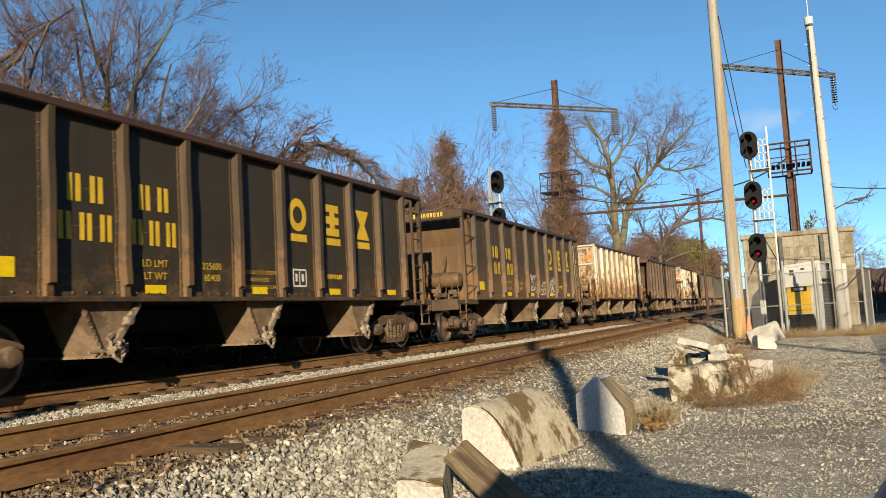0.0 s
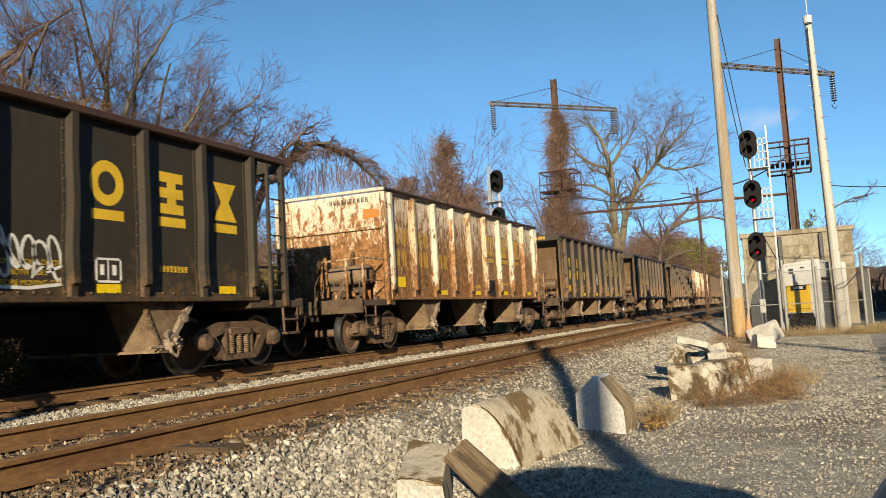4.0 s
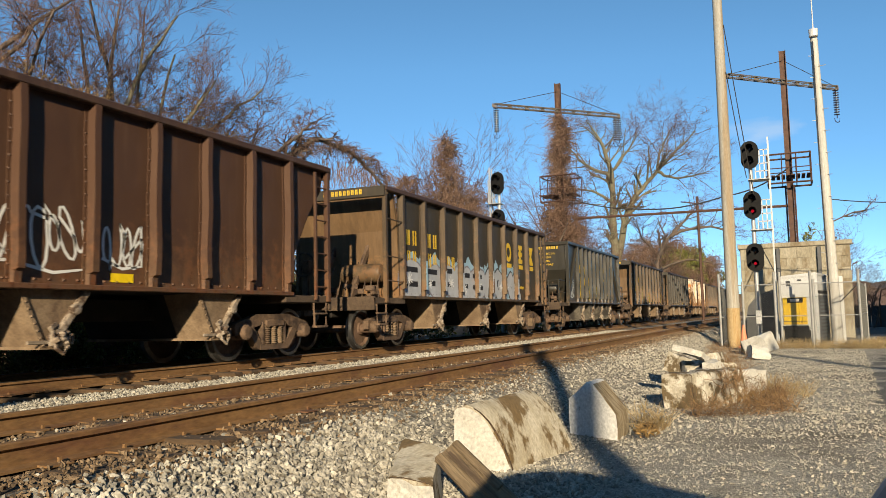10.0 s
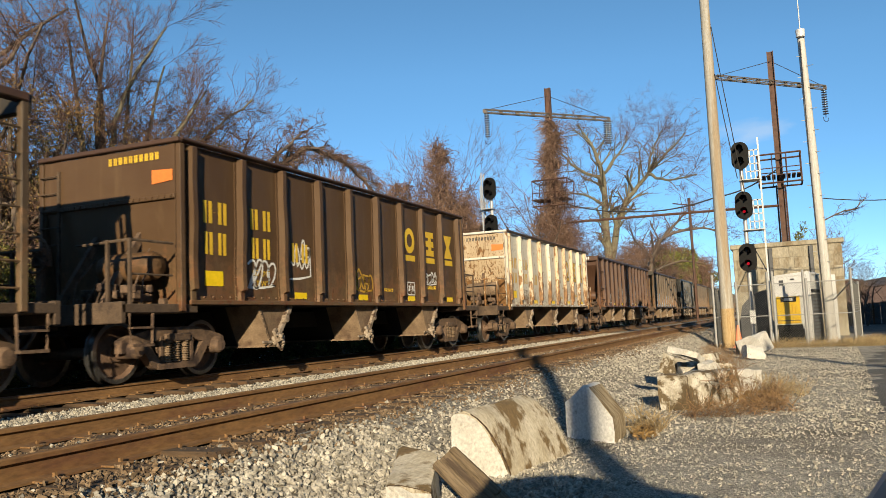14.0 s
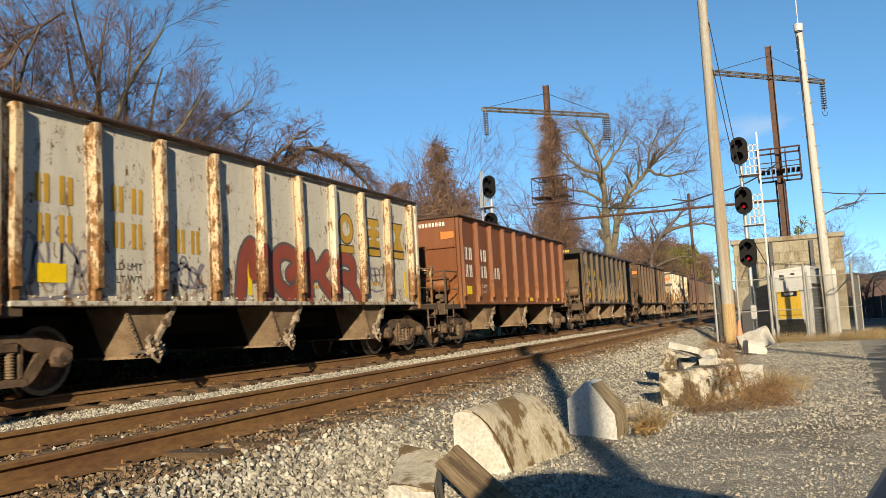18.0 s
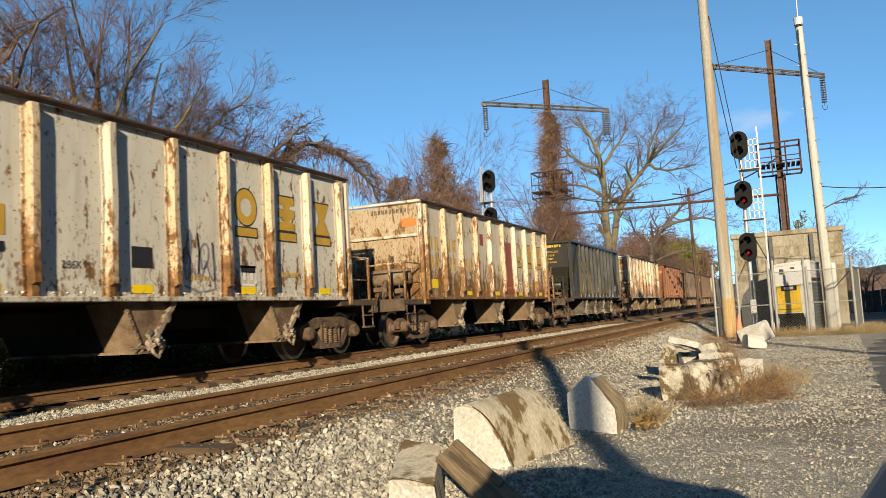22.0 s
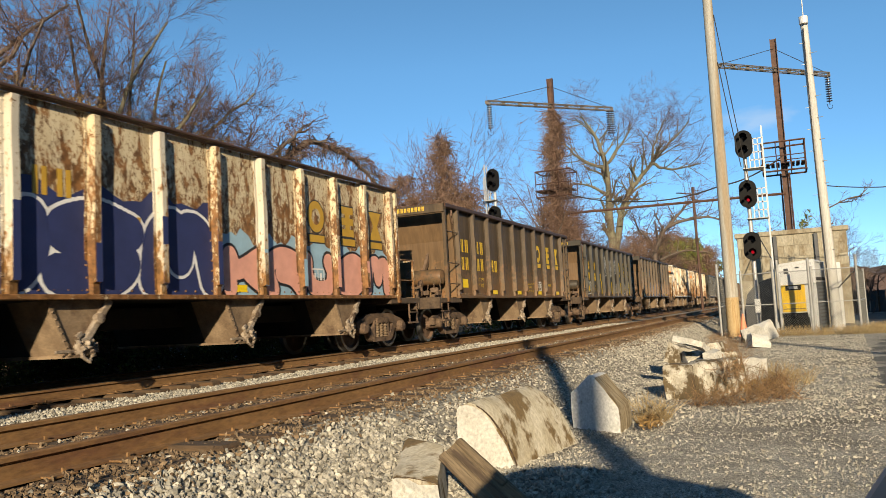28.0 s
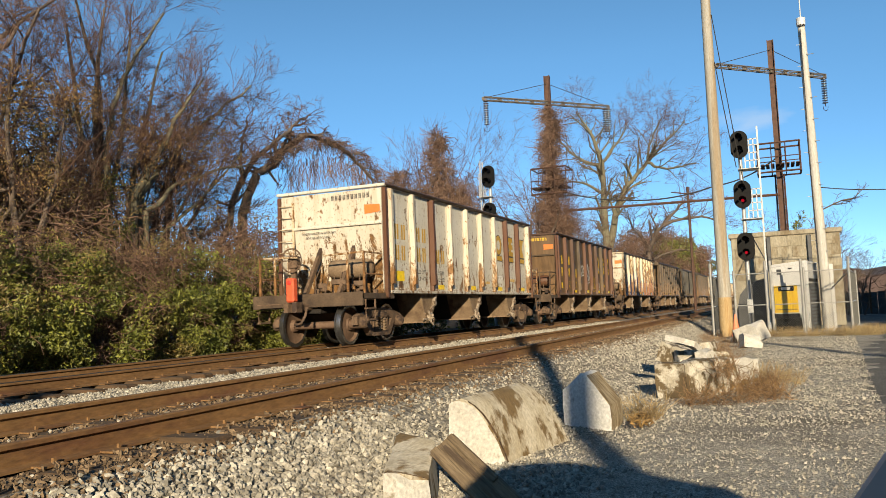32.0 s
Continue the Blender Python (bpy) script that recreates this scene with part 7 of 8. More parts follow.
def hopper(spec):
    (front, style, coat, rib_coat, label, marks_at, logo_at, ink, tape, weights, extras) = spec
    L, panels, bays = {"cage": (10.85, 9, 3), "box": (10.85, 9, 3), "brace": (10.45, 11, 4), "long": (13.2, 12, 4)}[style]
    car = thing("hopper_car", label, "hopper car", group="coal hopper train")
    h = L / 2
    pick = random.Random(int(front * 10))
    step = L / panels
    xs = [-h + step * k for k in range(panels + 1)]
    if style == "brace":                                  # wide end panels, each crossed by a brace
        step = 1.68
        xs = [-h] + [-h + step + (L - 2 * step) * k / (panels - 2) for k in range(panels - 1)] + [h]
    mid = [(p + q) / 2 for p, q in zip(xs, xs[1:])]
    ext = {"cage": 0.92, "box": 0.30, "brace": 0.06, "long": 1.32}[style]
    chord = coat if coat is P_gloss else P_chord
    # sides
    for s in (-1, 1):
        flip = Matrix.Identity(4) if s < 0 else Matrix.Rotation(math.pi, 4, "Z")
        e = 0.30 if style == "box" else 0.0
        part("side_sheet", kept(("sheet", style), lambda: Geo().box(-h - e, h + e, -1.36, -1.345, 1.16, 3.6).mesh("side_sheet", P_black)), coat, car, at=flip)
        part("side_sill", kept(("sill", style), lambda: Geo().box(-h - 0.1, h + 0.1, -1.46, -1.34, SILL, SILL + 0.07, 0.01).mesh("side_sill", P_black)), coat, car, at=flip)
        part("top_chord", kept(("chord", style), lambda: Geo().box(-h - ext, h + ext, -HALF - 0.01, -1.33, 3.61 if style == "box" else 3.55, TOP, 0.015).mesh("top_chord", P_chord)), chord, car, at=flip)
        for k, x in enumerate(xs):
            rc = rib_coat
            if coat in WHITES and not extras.get("patched"):
                rc = pick.choice((P_white_r, P_rib, P_rib, P_rib) if coat not in (P_white_rr, P_cream) else (coat, coat, P_rib, P_white_r))
            if rib_coat is P_post and k % 4 != 1:
                rc = P_olive if k % 4 == 3 else P_maroon if k % 4 == 2 else P_post
            if extras.get("patched") and k in (0, 2, 7, 8) and s < 0 and extras["patched"] == 2 and k != 0:
                rc = P_post
            bend = pick.randrange(7)
            part("rib", kept(("rib", bend), lambda: rib_mesh(bend)), rc, car, at=flip @ Matrix.Translation((x, 0, 2.3)) @ Matrix.Rotation(radians(max(-0.9, min(0.9, pick.gauss(0, 0.35)))), 4, "Y") @ Matrix.Translation((0, 0, -2.3)))
        tagged(part("rivet_row", kept(("rivets", style), lambda: rivet_row(-h, h, int(L / 0.21))), coat, car, at=flip), kind="stuff")
        if style == "brace":
            for q in (-1, 1):
                part("brace", kept(("brace", q), lambda: Geo().add(*brace_bar(q, h, step)).mesh("brace", P_black)), coat, car, at=flip)
    # ends
    for s in (-1, 1):
        turn = Matrix.Identity(4) if s > 0 else Matrix.Rotation(math.pi, 4, "Z")
        part("end_chord", kept(("endchord", style), lambda: Geo().box(h + ext - 0.06, h + ext + 0.06, -1.47, 1.47, {"box": 3.585, "brace": 3.52}.get(style, 3.42), TOP - 0.004, 0.012).mesh("end_chord", P_chord)), coat if style in ("cage", "long") or coat in WHITES else chord, car, at=turn)
        if style == "long":
            prof = [(h + 1.24, 3.60), (h + 1.20, 3.20), (h + 0.72, 2.62), (h + 0.12, 1.62), (h + 0.05, 1.15), (h - 0.02, 1.15), (h + 0.04, 1.66), (h + 0.64, 2.66), (h + 1.12, 3.24), (h + 1.16, 3.60)]
            for q in (-1, 1):
                part("side_gusset", kept(("gusset", q), lambda: Geo().prism([(h - 0.02, 3.58), (h + 1.2, 3.58), (h + 1.16, 3.2), (h + 0.68, 2.62), (h + 0.08, 1.62), (h - 0.02, 1.3)], "y", q * 1.352 - 0.008, q * 1.352 + 0.008).mesh("side_gusset", P_black)), coat, car, at=turn)
        elif style == "cage":
            prof = [(h + 0.34, 3.60), (h + 0.30, 3.36), (h + 0.13, 2.72), (h + 0.05, 1.15), (h - 0.02, 1.15), (h + 0.06, 2.78), (h + 0.26, 3.60)]
        elif style == "box":
            prof = [(h + ext, 3.56), (h + ext, 2.78), (h + ext - 0.02, 2.75), (h + 0.02, 1.15), (h - 0.04, 1.15), (h + ext - 0.10, 2.78), (h + ext - 0.05, 3.56)]
        else:
            prof = [(h + 0.03, 3.56), (h + 0.03, 2.5), (h - 0.75, 1.15), (h - 0.82, 1.15), (h - 0.04, 2.53), (h - 0.04, 3.56)]
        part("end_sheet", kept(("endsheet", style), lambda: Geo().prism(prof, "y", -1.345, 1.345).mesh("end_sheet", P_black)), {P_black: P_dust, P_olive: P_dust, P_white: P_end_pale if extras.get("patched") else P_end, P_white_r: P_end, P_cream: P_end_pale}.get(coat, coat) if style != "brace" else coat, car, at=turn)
        if style == "box":
            part("belt", kept("belt", lambda: belt_geo(h + ext).mesh("belt", P_black)), coat, car, at=turn)
        part("end_platform", kept(("platform", style), lambda: Geo().box(h - 0.1, h + 1.42, -1.42, 1.42, 1.0, 1.13, 0.012).box(h + 1.35, h + 1.44, -1.42, 1.42, 0.86, 1.16, 0.012).mesh("end_platform", P_black)), M_under, car, at=turn)
        part("coupler", kept("coupler", coupler_mesh), M_frame, car, at=turn @ Matrix.Translation((h + 1.76, 0, 0)))
        for q in (-1, 1):
            c = kept(("post", style), lambda: Geo().box(-0.05, 0.05, -0.045, 0.045, 1.02, 3.56, 0.008).mesh("corner_post", P_black))
            x = {"cage": h + 0.88, "long": h + 1.28, "box": h + 0.27, "brace": h + 0.02}[style]
            part("corner_post", c, P_post if extras.get("patched") else rib_coat, car, at=turn @ Matrix.Translation((x, q * 1.43, 0)))
            part("step", kept("step", step_geo), M_frame, car, at=turn @ Matrix.Translation((h + 1.05, q * 1.40, 0)))
            if style in ("cage", "long"):
                if q < 0:
                    part("ladder", kept(("ladder", style), lambda: ladder_geo(x - 0.44, x).mesh("ladder", P_black)), rib_coat, car, at=turn @ Matrix.Scale(q, 4, (0, 1, 0)) if q < 0 else turn)
                else:
                    part("grab_iron", kept(("grab", style), lambda: grab_geo(h, x).mesh("grab_iron", P_black)), rib_coat, car, at=turn @ Matrix.Scale(q, 4, (0, 1, 0)) if q < 0 else turn)
            else:
                part("railing", kept(("railing", style), lambda: railing_geo(h).mesh("railing", P_black)), P_rib if coat in WHITES else M_under if style == "box" else coat, car, at=turn @ Matrix.Scale(q, 4, (0, 1, 0)) if q < 0 else turn)
            if style in ("box", "brace") and q < 0:
                part("ladder", kept(("endladder", style), lambda: end_ladder_geo(h).mesh("ladder", P_black)), P_rib if coat in WHITES else M_under if style == "box" else coat, car, at=turn @ Matrix.Scale(-1, 4, (0, 1, 0)))
        truck(car, s * h)
    # sill and floor coloured near black for the shade beneath the car
    part("centre_sill", kept(("centre", style), lambda: Geo().box(-h - 1.3, h + 1.3, -0.28, 0.28, 0.72, 1.05, 0.02).mesh("centre_sill", M_under_shade)), M_under_shade, car)
    part("floor", kept(("floor", style), lambda: Geo().box(-h, h, -1.33, 1.33, 1.13, 1.16).mesh("floor", M_under_shade)), M_under_shade, car)
    part("brake_reservoir", kept(("tank", style), lambda: Geo().lathe([(0.05, -1.15), (0.19, -1.10), (0.22, -1.03), (0.22, -0.15), (0.19, -0.08), (0.05, -0.03)], (-h - 0.42, 0, 1.72), "y", 16).mesh("brake_reservoir", M_under, True)), M_bay if coat in WHITES else rib_coat, car)
    part("brake_valve", kept(("valve", style), lambda: valve_geo(h).mesh("brake_valve", M_frame)), M_frame, car)
    part("brake_wheel", kept(("bwheel", style), lambda: brake_wheel_geo(h).mesh("brake_wheel", M_frame)), M_frame, car)
    # chutes
    for k in range(bays):
        x = 0.08 + (k - (bays - 1) / 2) * (3.36 if bays == 3 else (1.88 if style == "brace" else 3.1))
        b = part("hopper_bay", kept("hopper_bay", bay_mesh), M_soot if coat is P_gloss else M_bay, car, at=Matrix.Translation((x, 0, 0)))
        part("gate", kept("gate", gate_mesh), M_gate, b)
    # paint and stencils, on the side that is seen
    face = Matrix.Translation((0, -1.365, 0))

    def decal(name, me, m, x, z, label=""):
        return part(name, me, m, car, label, at=face @ Matrix.Translation((x, 0, z)))

    if marks_at is not None:
        rows = (2, 2), (2, 2, 2)
        if extras.get("three"):
            rows = (2, 2), (3, 3)
        for k, n in enumerate(rows[0]):
            decal("stencil", marks_mesh(n, 0.36 * n, 0.36), ink, mid[marks_at + k], 2.42)
        for k, n in enumerate(rows[1]):
            decal("stencil", marks_mesh(n, 0.33 * n, 0.36), ink, mid[marks_at + k], 1.92)
        a = marks_at + 1
        small = M_stencil_k if ink is M_gold else ink
        decal("stencil", text_mesh("LD LMT", 0.15), small, mid[a], 1.62)
        decal("stencil", text_mesh("LT WT", 0.15), small, mid[a], 1.44)
        if weights:
            decal("stencil", text_mesh(weights[0], 0.15), small, mid[a + 1], 1.62)
            decal("stencil", text_mesh(weights[1], 0.15), small, mid[a + 1], 1.44)
        if len(weights) > 2:
            decal("stencil", text_mesh(weights[2], 0.15), small, mid[a + 2], 1.55)
    if logo_at is not None:
        for k in range(3):
            if ink is M_gold:
                for q, zc in ((LOGO[k], 0.31), (LOGO[3], -0.12)):
                    part("logo_edge", q, M_stencil_k, car, at=Matrix.Translation((mid[logo_at + k], -1.3635, 2.41 + zc)) @ Matrix.Diagonal((1.09, 1.0, 1.09 if zc > 0 else 1.35, 1.0)) @ Matrix.Translation((0, 0, -zc)))
            decal("logo_shape", LOGO[k], ink, mid[logo_at + k], 2.41)
            decal("logo_bar", LOGO[3], ink, mid[logo_at + k], 2.41)
        decal("data_panel", kept("panel", panel_geo), M_stencil_w, mid[logo_at], 1.38, "white-framed stencil panel")
        decal("stencil", marks_mesh(8, 0.6, 0.09), ink, mid[logo_at + 1], 1.55)
        if style == "cage":
            for k, w in enumerate(("CLOSE & LOCK DOORS", "BOTH SIDES", "BEFORE MOVING CAR")):
                decal("stencil", text_mesh(w, 0.095), ink, mid[logo_at - 1], 1.58 - 0.125 * k)
        else:
            decal("stencil", marks_mesh(6, 0.45, 0.07), ink, mid[logo_at - 1], 1.45)
    for p in tape:
        if p >= 0:
            decal("reflector", kept("tape", lambda: flat(Geo(), -0.2, 0.2, 0, 0.12).mesh("reflector", M_reflect)), M_reflect, mid[p], 1.24)
        else:
            decal("reflector", kept("tape_tall", lambda: flat(Geo(), -0.055, 0.055, 0, 0.62).mesh("reflector", M_reflect)), M_reflect, mid[-p - 1] + 0.3, 1.3)
    if style != "long":
        decal("reflector", kept("tape_big", lambda: flat(Geo(), -0.22, 0.22, 0, 0.24).mesh("reflector", M_reflect)), M_reflect, mid[0] - 0.05 if style != "brace" else mid[1], 1.42)
    # number on the rear end, as bars
    xe = -h - ext - 0.065 if style in ("cage", "long") else -h - ext - 0.012
    ze = 3.49 if style in ("cage", "long") else 3.36
    end = Matrix.Translation((xe, -0.55 if style != "cage" else -0.4, ze)) @ Matrix.Rotation(radians(-90), 4, "Z")
    part("stencil", marks_mesh(10, 1.05, 0.115), M_stencil_k if coat in WHITES else ink, car, at=end)
    if style == "box":
        q = Matrix.Translation((-h - ext - 0.012, -1.12, 2.98)) @ Matrix.Rotation(radians(-90), 4, "Z")
        if front < -200:
            for k, w in enumerate(("WHEN WELDING GROUND", "TO CAR BODY ONLY")):
                part("stencil", text_mesh(w, 0.075), M_stencil_k, car, at=Matrix.Translation((-h - ext + 0.020, 0.35, 2.60 - 0.10 * k)) @ Matrix.Rotation(radians(-90), 4, "Z"))
        part("placard", kept("placard", lambda: Geo().prism([(-0.2, 0.0), (0.2, 0.03), (0.2, 0.2), (-0.2, 0.22)], "y", -0.003, 0).mesh("placard", M_placard)), M_placard, car, at=q)
    if style == "brace":
        for k, w in enumerate(("SPRG 2 DC D-5", "7 IC D-5", "4 D8A", "36 IN WHLS")):
            part("stencil", text_mesh(w, 0.11), ink, car, at=Matrix.Translation((-h - ext - 0.008, -0.55, 3.14 - 0.15 * k)) @ Matrix.Rotation(radians(-90), 4, "Z"))
    for (p, z, w, hh, m, seed) in extras.get("tags", ()):
        decal("graffiti", scrawl_mesh(w, hh, seed), m, mid[p], z, "sprayed tag in looping strokes")
    for (p, z, words, size) in extras.get("chalk", ()):
        decal("graffiti", text_mesh(words, size), M_chalk, mid[p], z, "chalked number")
    for args in extras.get("pieces", ()):
        piece(car, xs, *args)
    for p, z, w, hh in extras.get("stains", ()):
        decal("paint_stain", Geo().box(-w / 2, w / 2, -0.0015, 0, 0, hh), S_red, mid[p], z, "red-brown primer stain")
    for p, z, w, hh in extras.get("patches", ()):
        decal("paint_patch", Geo().box(-w / 2, w / 2, -0.002, 0, 0, hh), S_ink, mid[p], z, "dark repaint patch")
    TRAIN.append((car, front - h))
    return car


def rivet_row(x0, x1, n):
    """A row of rivet heads along the foot of the side sheet."""
    g = Geo()
    for k in range(n):
        x, z, y = x0 + (x1 - x0) * (k + 0.5) / n, 1.245, -1.36
        g.add([(x - 0.02, y, z - 0.02), (x + 0.02, y, z - 0.02), (x + 0.02, y, z + 0.02), (x - 0.02, y, z + 0.02), (x, y - 0.02, z)], [(0, 1, 4), (1, 2, 4), (2, 3, 4), (3, 0, 4)])
    return g.mesh("rivet_row", P_black)


def brace_bar(q, h, step):
    x0, x1 = q * (h - step), q * (h - 0.05)
    d = 0.10
    v = [(x0, -1.36, 3.5), (x0 + q * d, -1.36, 3.5), (x1, -1.36, 1.3), (x1 - q * d, -1.36, 1.3)]
    v += [(x, -1.45, z) for x, y, z in v]
    return v, [(4, 5, 6, 7), (0, 1, 5, 4), (1, 2, 6, 5), (2, 3, 7, 6), (3, 0, 4, 7)]


def belt_geo(x):
    g = Geo().box(x - 0.01, x + 0.03, -1.36, 1.36, 2.73, 2.80, 0.008)
    for k in range(22):
        y = -1.3 + k * 0.124
        g.box(x + 0.03, x + 0.045, y - 0.018, y + 0.018, 2.75, 2.785)
    return g


def step_geo():
    g = Geo()
    g.tube([(-0.22, 0, 1.0), (-0.2, 0, 0.55), (0.2, 0, 0.55), (0.22, 0, 1.0)], 0.022, 6)
    g.box(-0.2, 0.2, -0.05, 0.05, 0.53, 0.57)
    g.box(-0.2, 0.2, -0.04, 0.04, 0.78, 0.81)
    return g.mesh("step", M_frame)


def ladder_geo(x0, x1):
    g = Geo()
    for x in (x0, x1):
        g.box(x - 0.03, x + 0.03, 1.42, 1.47, 1.05, 3.5, 0.006)
    for k in range(7):
        z = 1.3 + k * 0.32
        g.tube([(x0, 1.45, z), (x1, 1.45, z)], 0.014, 6)
    return g


def grab_geo(x0, x1):
    g = Geo()
    for z in (1.5, 2.05, 2.9):
        g.tube([(x0, 1.44, z + 0.05), (x0 + 0.1, 1.46, z), (x1, 1.46, z + 0.02)], 0.015, 6)
    return g


def railing_geo(h):
    g = Geo()
    x = h + 1.22
    for y in (1.36, 0.95):
        g.box(x - 0.025, x + 0.025, y - 0.025, y + 0.025, 1.1, 2.05, 0.006)
    g.tube([(x, 0.35, 2.0), (x, 1.36, 2.03), (h + 0.4, 1.38, 2.03)], 0.022, 6)
    g.tube([(x, 1.36, 1.55), (h + 0.4, 1.38, 1.55)], 0.016, 6)
    return g


def end_ladder_geo(h):
    g = Geo()
    for k in range(5):
        z = 2.2 + k * 0.28
        g.tube([(h + 0.30, 1.40, z), (h + 0.36, 1.40, z), (h + 0.36, 1.05, z), (h + 0.30, 1.05, z)], 0.012, 5)
    g.box(h + 0.30, h + 0.34, 1.0, 1.05, 1.1, 3.4)
    return g


def valve_geo(h):
    g = Geo()
    r = random.Random(9)
    for k in range(16):
        x, y, z = -h - r.uniform(0.25, 0.95), r.uniform(-1.2, 0.2), 1.13 + r.uniform(0.0, 0.38)
        q = Matrix.Translation((x, y, z)) @ Euler((0, 0, r.uniform(0, 3))).to_matrix().to_4x4()
        a, b = r.uniform(0.05, 0.16), r.uniform(0.05, 0.12)
        g.box(-a, a, -b, b, -0.06, 0.06, 0.015, q)
    for k in range(7):
        y = -1.25 + 0.22 * k
        g.tube([(-h - 0.9, y, 1.13), (-h - 0.75 + 0.1 * (k % 3), y + 0.1, 1.5), (-h - 0.3, y + 0.18, 1.9 + 0.1 * (k % 2))], 0.014, 5)
    for y in (-0.55, 0.35):
        g.prism([(-h - 1.0, 1.13), (-h - 0.86, 1.13), (-h - 0.02, 2.35), (-h - 0.02, 2.55)], "y", y - 0.04, y + 0.04)
    return g


def brake_wheel_geo(h):
    g = Geo()
    x, y, z = -h - 1.15, 0.55, 1.95
    pts = [(x, y + 0.27 * math.cos(a), z + 0.27 * math.sin(a)) for a in np.linspace(0, 2 * math.pi, 19)]
    g.tube(pts, 0.02, 6, False)
    for k in range(5):
        a = k * 1.257
        g.tube([(x, y, z), (x, y + 0.27 * math.cos(a), z + 0.27 * math.sin(a))], 0.013, 5)
    g.box(x + 0.02, x + 0.2, y - 0.12, y + 0.12, z - 0.18, z + 0.1, 0.02)
    g.box(x + 0.05, x + 0.14, y - 0.06, y + 0.06, 1.1, z, 0.01)
    return g


def panel_geo():
    g = Geo()
    for a, b, c, d in ((-0.22, 0.22, 0.30, 0.33), (-0.22, 0.22, 0, 0.03), (-0.22, -0.19, 0, 0.33), (0.19, 0.22, 0, 0.33), (-0.02, 0.0, 0.03, 0.3), (-0.14, -0.08, 0.1, 0.24), (0.06, 0.13, 0.1, 0.24)):
        flat(g, a, b, c, d)
    return g.mesh("data_panel", M_stencil_w)


